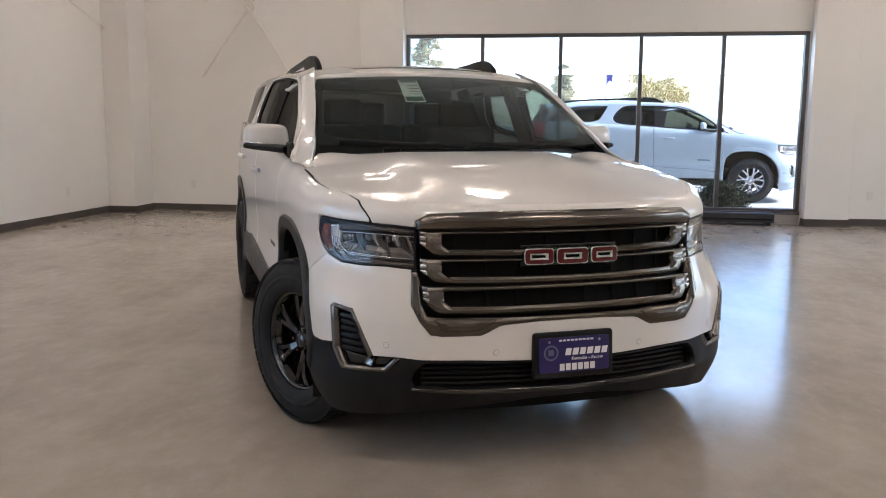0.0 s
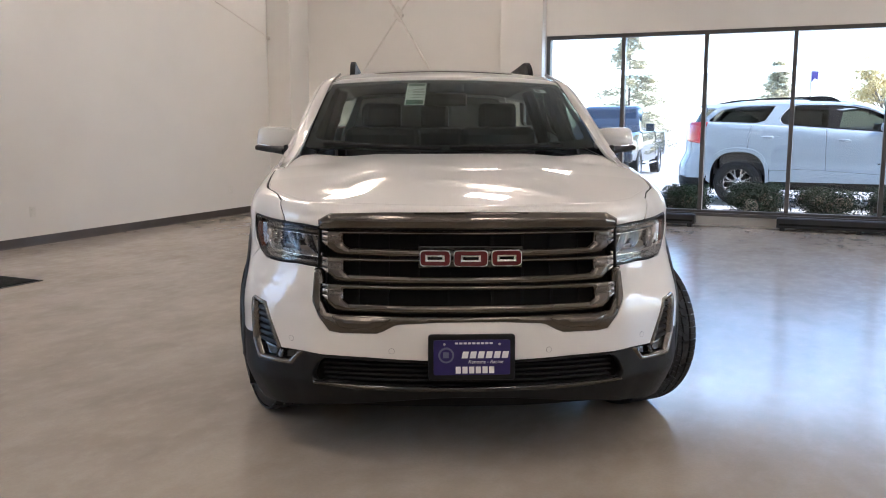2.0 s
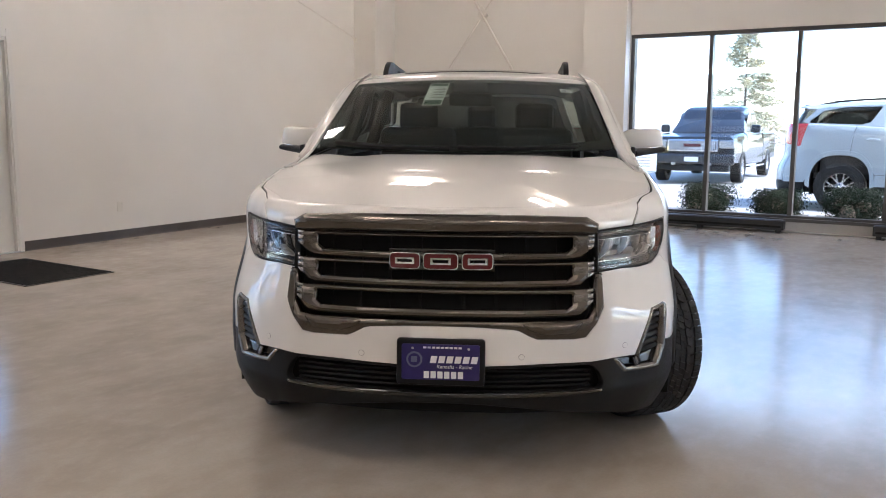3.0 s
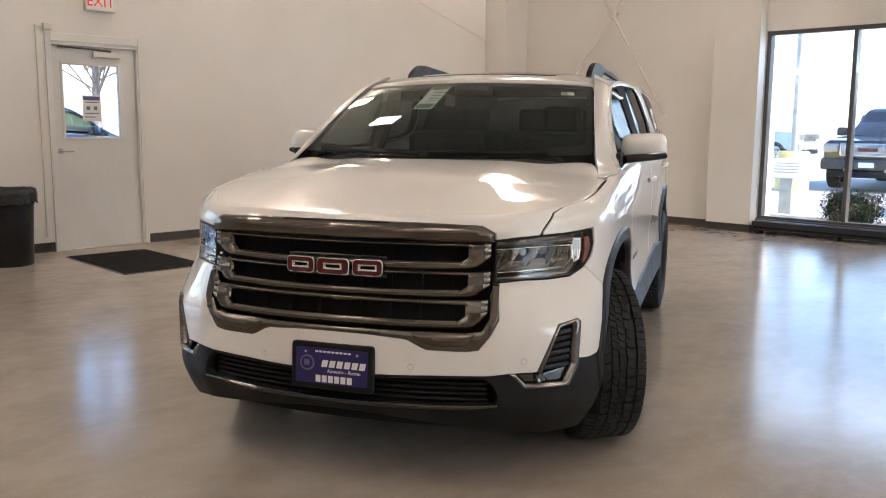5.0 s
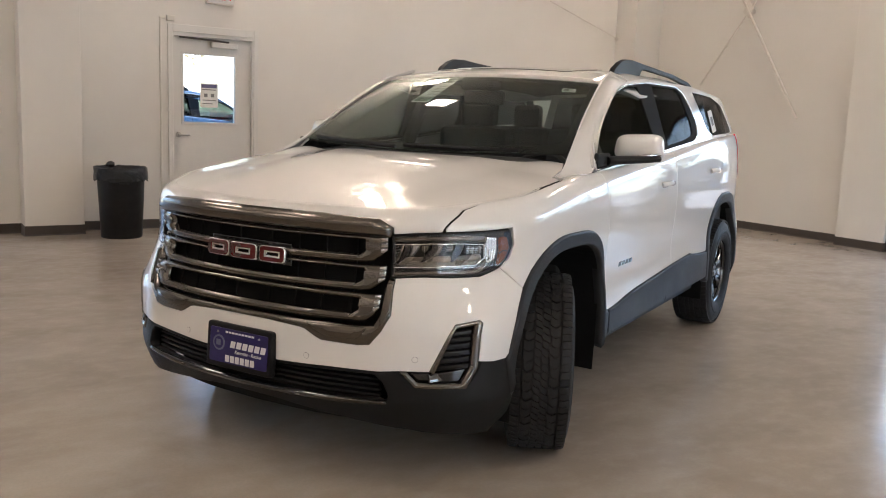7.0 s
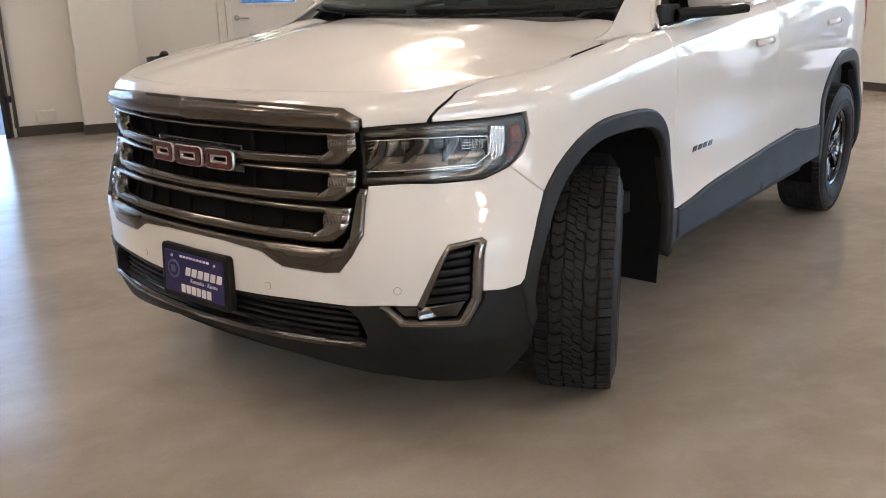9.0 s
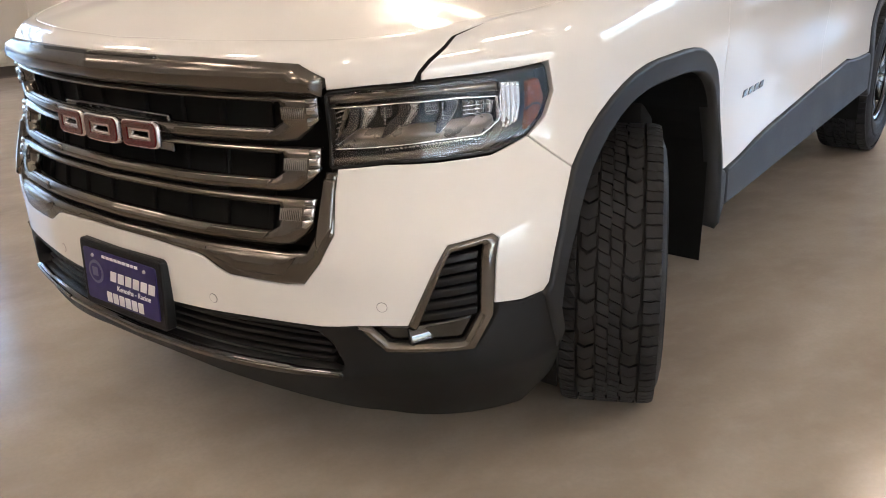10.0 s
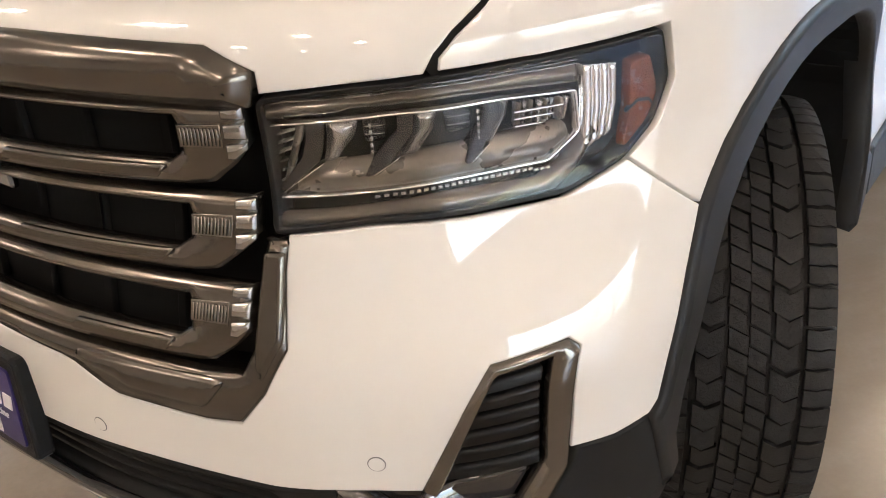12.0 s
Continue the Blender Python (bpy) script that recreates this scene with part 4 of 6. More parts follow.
def tail_screen(a, b):
    a, b = np.broadcast_arrays(np.asarray(a, float), np.asarray(b, float))
    lo = np.stack([.80 * a, 3.80 - .22 * a * a, 1.20 + 0 * a], -1)
    hi = np.stack([.62 * a, 3.55 - .14 * a * a, 1.655 - .03 * a * a], -1)
    return lo + (hi - lo) * b[..., None]


def rect(x0, x1, y0, y1):
    return [(x0, y0), (x1, y0), (x1, y1), (x0, y1)]


def build_suv(m, label, coat, clad, bright, steer, rim_mesh_, rim_mat, group=""):
    """A three-row SUV; its front axle stands over the local origin, its nose looks along -y."""
    car = thing("suv", m, label, "suv", group)
    B = body2

    # --- nose: painted bumper skin
    flare_front = [(y, z) for y, z in F_OUT if y < -.3 and z < .752 and z > .50]
    half = [middle(.462)] + dom([("x", .16, .463), ("x", .39, .472), ("x", .574, .474), ("x", .648, .482)])
    half += [VENT_OUT[7], VENT_OUT[6], VENT_OUT[5], VENT_OUT[4], dom([("x", .874, .515)])[0]]
    half += dom([("x", .905, .508)]) + on_side([(-.512, .512)]) + on_side(flare_front) + on_side([(-.389, .7575)])
    half += dom([("x", .8628, .8375), ("x", .824, .811), ("x", .76, .810), ("x", .68, .814), ("x", .602, .808)]) + dom(GRILLE_EDGE) + [middle(.613)]
    panel("front_bumper", both(half), B, coat, car, .022, label="white painted bumper skin", bevel=.0022, depth=.02)

    # --- grille
    grille = part("grille", box((.9, .02, .36), (0, -.70, .80)), M_VOID, car, "dark bronze grille with three barred frames")
    inner = [("x", .578, .800), ("x", .572, .765), ("x", .578, .690), ("x", .555, .640), ("x", .50, .634), ("x", .35, .636), ("x", .30, .634)]
    edge = dom([("x", .575, .803)] + [("x", .600, .803)]) + dom(GRILLE_EDGE) + [middle(.613)]
    ring = edge + [middle(.634)] + dom(inner[::-1])
    full = ring[:len(edge)] + [(-a, b) for a, b in reversed(ring[:len(edge) - 1])] + [(-a, b) for a, b in ring[len(edge) + 1:][::-1]] + [middle(.634)] + ring[len(edge) + 1:]
    panel("surround", full, B, bright, grille, .012, off=.002, depth=.035, bevel=.006, drop=.007, puff=(.5, .012))
    # pads that stand proud at the foot of the surround
    pad = dom([("x", .30, .628), ("x", .535, .632), ("x", .500, .585), ("x", .385, .583), ("x", .33, .602)])
    sides("pad", soften(pad, .012), B, bright, grille, res=.014, off=.010, depth=.02, bevel=.005, drop=.006, puff=(.6, .014))
    side_rail = dom([("x", .578, .79), ("x", .600, .79), ("x", .607, .69), ("x", .585, .64), ("x", .577, .66)])
    sides("side_rail", soften(side_rail, .006), B, bright, grille, res=.02, off=.012, depth=.02, bevel=.006, drop=.006)
    # black mesh behind the bars
    mesh_half = [middle(.632)] + dom([("x", .56, .64), ("x", .58, .70), ("x", .578, .965)]) + [middle(.985)]
    panel("backing", both(mesh_half), B, M_VOID, grille, .05, off=-.055, depth=.01)
    # top bar
    top_half = [middle(.967)] + dom([("x", .30, .966), ("x", .578, .955), ("x", .582, .995), ("x", .535, 1.030), ("x", .30, 1.046)]) + [middle(1.05)]
    panel("top_bar", both(top_half), B, bright, grille, .016, off=.026, depth=.055, bevel=.020, drop=.018, puff=(.35, .03))
    slot = [middle(1.028)] + dom([("x", .20, 1.026), ("x", .215, 1.036)]) + [middle(1.040)]
    panel("top_slot", both(slot), B, M_BRONZE_DARK, grille, .02, off=.0265, depth=.006, bevel=.002)

    def loop(z1, z0, t_top, t_low, gap):
        """One bracket-shaped frame of the grille: thin above, heavier below, wide at its ends; gap: half width left open for the emblem."""
        xe = .566
        o = dom([("x", xe, z1), ("x", xe, z0 + .048), ("x", xe - .018, z0 + .026), ("x", xe - .045, z0 + .005), ("x", xe - .07, z0 + .001), ("x", .25, z0)])
        i = dom([("x", xe - .078, z1 - t_top - .004), ("x", xe - .074, z1 - t_top - .014), ("x", xe - .074, z0 + t_low + .016), ("x", xe - .096, z0 + t_low), ("x", .25, z0 + t_low)])
        top_in = dom([("x", .30, z1 - t_top)])
        halfring = [middle(z1 + .003)] + o + [middle(z0)]
        hole = [middle(z1 - t_top)] + top_in + i + [middle(z0 + t_low)]
        panel("bar_frame", both(halfring), B, bright, grille, .009, off=.004, depth=.03, bevel=.0045, drop=.008, holes=[both(hole)], puff=(.8, .007))
        # the raised inner lip of the lower bar, ribbed inserts and stepped bright caps at the ends
        lip = dom([("x", gap + .02, z0 + t_low - .002), ("x", xe - .098, z0 + t_low - .002), ("x", xe - .108, z0 + .010), ("x", gap + .008, z0 + .010)])
        sides("bar_lip", lip, B, bright, grille, res=.03, off=.009, depth=.01, bevel=.003, drop=.004)
        insert = dom([("x", xe - .073, z1 - .022), ("x", xe - .024, z1 - .020), ("x", xe - .024, z1 - .047), ("x", xe - .073, z1 - .047)])
        sides("insert", insert, B, M_FRAMEMETAL, grille, res=.02, off=.0055, depth=.006, bevel=.001)
        for k in range(11):
            x = xe - .070 + .0041 * k
            rib = dom([("x", x, z1 - .0245), ("x", x + .0024, z1 - .0245), ("x", x + .0024, z1 - .0445), ("x", x, z1 - .0445)])
            sides("rib", rib, B, M_FRAMEMETAL, grille, res=.03, off=.0075, depth=.006, bevel=.0007)
        for za, zb, drop_ in ((z1, z1 - .014, 0), (z1 - .0175, z1 - .0365, 0), (z1 - .040, z1 - .060, .012)):
            cap_ = dom([("x", xe - .021, za - .003), ("x", xe + .002, za), ("x", xe + .002, zb + drop_), ("x", xe - .012, zb), ("x", xe - .021, zb)])
            sides("end_cap", soften(cap_, .002), B, M_CAP, grille, res=.01, off=.009, depth=.012, bevel=.003, drop=.004, puff=(.5, .004))

    loop(.955, .860, .010, .026, .215)
    loop(.850, .760, .010, .026, .215)
    loop(.750, .650, .014, .028, .30)
    # uprights deep in the slots
    for x in (.08, .2, .32, .44):
        bar = dom([("x", x, .66), ("x", x + .012, .66), ("x", x + .012, .95), ("x", x, .95)])
        sides("upright", bar, B, M_VOID, grille, res=.04, off=-.042, depth=.01, bevel=.0015)
    # emblem: three plain red blocks with bright rims, on a black field
    emblem = part("emblem", box((.40, .012, .085), (0, -.868, .858), .004), M_GLOSSBLACK, grille, "plain red blocks with bright rims")
    for x0, x1 in ((-.193, -.077), (-.066, .062), (.075, .191)):
        for off, pad_, mat, nm in ((.020, 0, M_ALLOY, "block_rim"), (.0225, .003, M_RED, "red_block")):
            cut = .016
            out = [("x", x0 + pad_, .826 + pad_), ("x", x1 - pad_, .826 + pad_), ("x", x1 - pad_, .889 - pad_), ("x", x0 + pad_, .889 - pad_)]
            q = [(math.copysign(s_of("x", abs(v), z), v), z) for _, v, z in out]
            zc, hh = .8575, .006
            xm = (x0 + x1) / 2
            hole = [(xm - .028 + pad_ * .3, zc - hh + pad_ * .5), (xm + .028 - pad_ * .3, zc - hh + pad_ * .5), (xm + .028 - pad_ * .3, zc + hh - pad_ * .5), (xm - .028 + pad_ * .3, zc + hh - pad_ * .5)]
            panel(nm, soften(q, cut), B, mat, emblem, .02, off=off, depth=.012, bevel=.0022, holes=[hole] if pad_ == 0 else [[(xm - .036, zc - .0125), (xm + .036, zc - .0125), (xm + .036, zc + .0125), (xm - .036, zc + .0125)]])

    # --- headlights
    def shrink(poly, d, res=.02):
        p = dense(poly, res)
        n, mit = outward(p)
        return [tuple(v) for v in p - n * mit * d]

    for mir in (False, True):
        lamp_ = panel("headlight", HEADLIGHT, B, M_DEEP, car, .018, off=-.046, depth=.004, mirror=mir, label="clear LED headlight with amber corner")
        kw = dict(mirror=mir)
        panel("rim", HEADLIGHT, B, M_DEEP, lamp_, .02, off=-.001, depth=.05, bevel=.002, holes=[shrink(HEADLIGHT, .007)], **kw)
        lens = panel("lens", shrink(HEADLIGHT, .004), B, M_LENS, lamp_, .012, off=.001, depth=.003, bevel=.002, back=True, **kw)
        lens.visible_shadow = False
        up = [(.602, .951), (.602, .937), (.668, .942), (.676, .9455), (.780, .9455), (.916, .937), (.912, .957), (.74, .958), (.612, .955)]
        panel("upper_light_guide", soften(up, .004), B, M_LIGHTPIPE, lamp_, .008, off=-.008, depth=.026, bevel=.0035, puff=(.9, .006), **kw)
        low = [(.600, .829), (.690, .834), (.765, .839), (.870, .837), (.905, .852), (.935, .885), (.948, .878), (.918, .838), (.892, .8195), (.77, .8195), (.600, .815)]
        panel("lower_light_guide", soften(low, .004), B, M_LIGHTPIPE, lamp_, .008, off=-.010, depth=.026, bevel=.0035, puff=(.9, .006), **kw)
        for lo_, hi_ in ((.602, .622),):
            for z0_, z1_ in ((.938, .9525), (.8165, .8285)):
                panel("guide_end", soften(rect(lo_, hi_, z0_, z1_), .005), B, M_LENS, lamp_, .01, off=-.0045, depth=.006, bevel=.002, **kw)
        # the chamber between the guides: a thin bright rim, a satin floor that curls up behind three fins
        cham = [(.602, .929), (.710, .9345), (.825, .9325), (.916, .927), (.922, .876), (.880, .8505), (.775, .8505), (.600, .8445)]
        panel("chamber_rim", soften(cham, .006), B, M_CHROME, lamp_, .02, off=-.014, depth=.02, bevel=.0014, holes=[shrink(soften(cham, .006), .0028)], **kw)
        floor_ = [(.604, .8475), (.775, .8535), (.878, .8535), (.912, .872), (.905, .889), (.82, .885), (.71, .884), (.645, .880)]
        panel("satin_floor", soften(floor_, .006), B, M_SATIN, lamp_, .006, off=-.020, depth=.018, bevel=.004, drop=.006, puff=(1.0, .012), **kw)
        back_ = [(.606, .925), (.710, .931), (.825, .929), (.912, .923), (.905, .888), (.606, .878)]
        panel("chamber_back", back_, B, M_DEEP, lamp_, .02, off=-.040, depth=.004, bevel=.001, **kw)
        for t0, t1, b0, b1, zt, foot in ((.655, .681, .650, .661, .929, .611), (.729, .752, .711, .728, .932, .690), (.823, .833, .805, .813, .929, .788)):
            fin = [(t0, zt), (t1, zt), (t1 - .004, .912), ((t1 + b1) / 2 - .003, .898), (b1, .886), (b0, .884), ((t0 + b0) / 2 + .001, .900), (t0, .914)]
            panel("fin", soften(fin, .004), B, M_SILVER, lamp_, .005, off=-.016, depth=.022, bevel=.0035, puff=(1.0, .006), **kw)
            shade_ = [(t0 - .017, zt), (t0 - .002, zt), (t0 - .003, .912), (b0 - .003, .886), (foot + .004, .867 if foot > .65 else .856), (foot - .008, .866 if foot > .65 else .854), (b0 - .018, .890), (t0 - .017, .912)]
            panel("fin_edge", soften(shade_, .003), B, M_GLOSSBLACK, lamp_, .006, off=-.013, depth=.02, bevel=.001, **kw)
            line = [(b0 + .001, .8855), (foot + .002, .8695 if foot > .65 else .8535), (foot - .001, .868 if foot > .65 else .852), (b0 - .001, .883)]
            panel("bright_edge", line, B, M_CHROME, lamp_, .01, off=-.0105, depth=.006, bevel=.0004, **kw)
        for x, w_ in ((.683, .020), (.762, .030)):
            cell = [(x, .927), (x + w_, .927), (x + w_ - .002, .903), (x + .002, .901)]
            panel("projector", soften(cell, .005), B, M_GLOSSBLACK, lamp_, .006, off=-.022, depth=.014, bevel=.004, puff=(.9, .006), **kw)
            for zz in (.920, .911):
                panel("facet", rect(x + .002, x + w_ - .003, zz - .0005, zz + .0005), B, M_SILVER, lamp_, .01, off=-.0212, depth=.003, bevel=.0002, **kw)
        # stepped reflector at the inner end, cut-glass reflector at the outer end
        for k in range(7):
            z = .921 - .0105 * k
            lou = [(.609 - .0004 * k, z - .004), (.628 - .0016 * k, z + .002), (.628 - .0016 * k, z - .0005), (.609 - .0004 * k, z - .0065)]
            panel("facet", lou, B, M_SILVER, lamp_, .01, off=-.019, depth=.012, bevel=.0008, **kw)
        strip_ = [(.630, .925), (.637, .925), (.624, .885), (.611, .852), (.608, .852), (.618, .888)]
        panel("inner_step", strip_, B, M_SATIN, lamp_, .008, off=-.018, depth=.012, bevel=.001, puff=(.7, .004), **kw)
        for k in range(8):
            x = .842 + .009 * k
            q_ = [(x, .921 - .0006 * k), (x + .006, .9205 - .0006 * k), (x + .0045 - .004 * (k % 2), .893), (x - .002, .8925)]
            panel("facet", q_, B, M_SILVER if k % 2 else M_SATIN, lamp_, .008, off=-.020 - .003 * (k % 3), depth=.012, bevel=.001, puff=(.8, .003), **kw)
        for zz in (.914, .906, .8975):
            panel("facet", [(.838, zz), (.898 - 1.6 * (.914 - zz), zz - .001), (.898 - 1.6 * (.914 - zz), zz - .002), (.838, zz - .0014)], B, M_CHROME, lamp_, .02, off=-.014, depth=.004, bevel=.0003, **kw)
        for x0_ in (.690, .795):
            for k in range(5):
                panel("facet", rect(x0_ - .0012, x0_ + .0012, .922 - .0075 * k, .926 - .0075 * k), B, M_SILVER, lamp_, .01, off=-.0115, depth=.003, bevel=.0004, **kw)
        # ribs along the foot of the lower guide
        for k in range(26):
            x = .690 + .0075 * k
            zz = .8455 + .0035 * min(1, (x - .69) / .08) - (.002 if x > .86 else 0)
            panel("facet", rect(x, x + .0045, zz - .0035, zz - .0005), B, M_SILVER, lamp_, .01, off=-.0135, depth=.004, bevel=.0004, **kw)
        for k in range(4):
            x = .922 + .0125 * k
            corner = [(x, .955 - .001 * k), (x + .0115, .954 - .001 * k), (x + .0135, .905), (x + .0125 - .002 * k, .872 - .004 * (3 - k)), (x + .001 - .002 * k, .870 - .004 * (4 - k)), (x + .003, .905)]
            panel("corner_reflector", soften(corner, .0015), B, M_CHROME, lamp_, .008, off=-.010, depth=.02, bevel=.0016, puff=(.5, .003), **kw)
        for za in (.9605, .9645):
            line = [(.604, za - .004), (.74, za + .0005), (.912, za - .001), (.912, za - .0018), (.74, za - .0006), (.604, za - .0054)]
            panel("guide_edge", line, B, M_SILVER, lamp_, .02, off=-.0065, depth=.006, bevel=.0003, **kw)
        amb = [(.996, .948), (1.034, .953), (1.050, .92), (1.054, .888), (1.03, .862), (.994, .836), (.990, .86), (.997, .895)]
        panel("amber_marker", soften(amb, .006), B, M_AMBERBACK, lamp_, .01, off=-.010, depth=.02, bevel=.003, label="amber side marker", **kw)
        ring_ = [(.990, .893), (1.012, .904), (1.034, .903), (1.050, .890), (1.050, .886), (1.034, .899), (1.012, .900), (.990, .889)]
        panel("marker_rib", ring_, B, M_DEEP, lamp_, .01, off=-.0085, depth=.006, bevel=.001, **kw)

    # --- bumper corner vents
    inner_v = dom([("x", .757, .468), ("x", .812, .641), ("x", .857, .650), ("x", .857, .497), ("x", .835, .434), ("x", .706, .438), ("x", .676, .474)])
    frame_v = [VENT_OUT[0], VENT_OUT[1], VENT_OUT[2], VENT_OUT[3], VENT_OUT[4], VENT_OUT[5], VENT_OUT[6], VENT_OUT[7]]
    strip = frame_v + dom([("x", .757, .470), ("x", .813, .640), ("x", .858, .650), ("x", .857, .497), ("x", .833, .434), ("x", .708, .438), ("x", .672, .478)])
    for mir in (False, True):
        vent = panel("bumper_vent", soften(frame_v, .008), B, M_VOID, car, .03, off=-.045, depth=.004, mirror=mir, label="black louvred vent with fog lamp in a bronze frame")
        panel("vent_frame", soften(strip, .005), B, M_FRAMEMETAL if bright is M_BRONZE else bright, vent, .010, off=.005, depth=.03, bevel=.0045, drop=.007, mirror=mir, puff=(.6, .006))
        for k in range(6):
            z = .628 - .026 * k
            xl = .806 - .0085 * k * .95 - .001 * k
            lou = dom([("x", xl - .004, z), ("x", .855, z + .008), ("x", .855, z - .010), ("x", xl - .010, z - .018)])
            panel("louvre", soften(lou, .003), B, M_DEEP, vent, .02, off=-.010 - .001 * k, depth=.02, bevel=.004, drop=.008, mirror=mir)
        shelf = dom([("x", .680, .472), ("x", .758, .470), ("x", .850, .486), ("x", .832, .437), ("x", .708, .440)])
        panel("fog_lamp_panel", soften(shelf, .006), B, M_GLOSSBLACK, vent, .02, off=-.020, depth=.02, bevel=.006, drop=.01, mirror=mir)
        sg = -1 if mir else 1
        s0 = s_of("x", .768, .457)
        at = Vector(body(s0, .457)) + Vector((-.012, .012, 0))
        n_ = Vector((.832, -.40, .385)).normalized()
        u_ = Vector((0, 0, 1)).cross(n_).normalized()
        v_ = n_.cross(u_)
        turn = Matrix.Translation(at) @ Matrix((u_, v_, n_)).transposed().to_4x4()
        bm = box((.062, .034, .014), (0, 0, -.004), .004, turn)
        if mir:
            bmesh.ops.scale(bm, vec=(-1, 1, 1), verts=bm.verts)
        part("fog_lamp", bm, M_FOGLENS, vent, "small glossy fog lamp", smooth=30)

    # --- lower black bumper with the long intake
    low_half = [middle(.312)] + dom([("x", .16, .306), ("x", .32, .290), ("x", .50, .266), ("x", .66, .246), ("x", .76, .226)]) + on_side([(-.50, .205), (-.445, .29), (-.458, .42), (-.512, .508)]) + dom([("x", .905, .503), ("x", .878, .512), ("x", .876, .49)])
    low_half += [VENT_OUT[2], VENT_OUT[1], VENT_OUT[0]] + dom([("x", .574, .469), ("x", .39, .467), ("x", .16, .458)]) + [middle(.457)]
    intake = both([middle(.346)] + dom([("x", .45, .350), ("x", .606, .362), ("x", .618, .385), ("x", .597, .435), ("x", .565, .462), ("x", .39, .459), ("x", .16, .452)]) + [middle(.450)])
    lower = panel("lower_bumper", both(low_half), B, M_PLASTIC if clad is M_CLAD else coat, car, .025, depth=.04, bevel=.004, holes=[soften(intake, .01)], label="grained black plastic lower bumper")
    deflector = both([middle(.225)] + dom([("x", .45, .225), ("x", .66, .215), ("x", .66, .262), ("x", .45, .285)]) + [middle(.318)])
    panel("air_deflector", deflector, B, M_VOID, lower, .05, off=-.045, depth=.012)
    panel("intake_back", intake, B, M_VOID, lower, .06, off=-.07, depth=.004)
    for z in (.372, .392, .412, .432):
        sl = both([middle(z)] + dom([("x", .58, z), ("x", .575, z + .008)]) + [middle(z + .008)])
        panel("slat", sl, B, M_PLASTIC, lower, .05, off=-.03, depth=.025, bevel=.002)
    lip = both([middle(.338)] + dom([("x", .45, .342), ("x", .612, .354), ("x", .612, .366), ("x", .45, .358)]) + [middle(.354)])
    panel("intake_lip", soften(lip, .007), B, M_GLOSSBLACK, lower, .02, off=.006, depth=.02, bevel=.004, drop=.006)
    # bright strips drawn where the glossy lip carries its long highlight
    lipb = dom([("x", .33, .347), ("x", .606, .358), ("x", .606, .365), ("x", .33, .357)])
    sides("lip_highlight", lipb, B, bright, lower, res=.02, off=.009, depth=.006, bevel=.003)
    # parking sensors
    for x, z in ((.303, .500), (.698, .526)):
        s0 = s_of("x", x, z)
        for r_, mat, nm, off in ((.0115, M_GREYINK, "sensor_ring", .0008), (.0103, coat, "parking_sensor", .0014)):
            disc = [(s0 + r_ * math.cos(a), z + r_ * math.sin(a)) for a in np.linspace(0, 2 * math.pi, 20, endpoint=False)]
            sides(nm, disc, B, mat, car, res=.02, off=off, depth=.004, bevel=.0008)

    # --- bonnet: the shoulder round the nose and the top, as one panel each
    nose_half = [middle(1.052)] + dom([("x", .30, 1.048), ("x", .53, 1.032), ("x", .585, .994), ("x", .586, .967), ("x", .66, .974), ("x", .725, .977)])
    seam = [-.668, -.662, -.641, -.603, -.573, -.50, -.425, -.33, -.2, -.05, .06]
    kink_w = [.978, 1.0, 1.025, 1.055, 1.082, 1.110, 1.126, 1.132, 1.135, 1.137, 1.139]
    rise = [(s_of("y", y, w), w) for y, w in zip(seam, kink_w)]
    front_top = [(s, WAIST + BAND) for s in np.linspace(rise[-1][0], 0, 40)]
    hood = panel("hood", both(nose_half + rise[1:] + front_top), B, coat, car, .02, bevel=.003, depth=.03, label="white painted bonnet with a raised middle")

    def lid(x, y):
        x, y = np.broadcast_arrays(np.asarray(x, float), np.asarray(y, float))
        return np.stack([x, y, hood_z(x, y)], -1)

    rim_pts = body(np.linspace(0, rise[-1][0], 60), np.full(60, WAIST + BAND))
    lid_half = [(float(p[0]), float(p[1])) for p in rim_pts] + [(.834, .075), (.820, .15), (.798, .235), (.764, .325), (.70, .333), (.62, .300), (.54, .262), (.42, .215), (.22, .176), (0.0, .164)]
    panel("hood_top", both(lid_half), lid, coat, hood, .028, bevel=.0015, depth=.012)

    # --- wings
    wing = [(s_of("y", y, w + .0), w) for y, w in zip(seam[::-1], kink_w[::-1])]
    wing = [(s + .0055, w - (.007 if w < 1.12 else .012)) for s, w in wing[:-1]] + [(wing[-1][0] + .010, .9785)]
    wing += dom([("x", .80, .9785), ("x", .845, .9815), ("x", .886, .9885), ("x", .892, .925), ("x", .883, .873), ("x", .8643, .8395)]) + on_side([(-.387, .7597)])
    wing += on_side([(y, z) for y, z in F_OUT if y > -.385 and z > .7605 or y > .2 and z > .53]) + on_side([(.478, .524), (.513, .520), (.506, .56), (.485, .9), (.463, 1.06), (.442, 1.128), (.43, 1.139)])
    wing += [(s, WAIST + BAND - .001) for s in np.linspace(s_of("y", .40, 1.139), s_of("y", .09, 1.139), 10)]
    sides("front_wing", wing, B, coat, car, res=.022, bevel=.002, depth=.03)
    # black strip under the bonnet seam paints in the shade of the gap
    seam_dark = [(s - .003, w + .005) for s, w in rise] + [(s + .009, w - (.012 if w < 1.12 else .017)) for s, w in rise[::-1]]
    sides("seam_shade", seam_dark, B, M_VOID, car, res=.03, off=-.006, depth=.004, bevel=.0008)
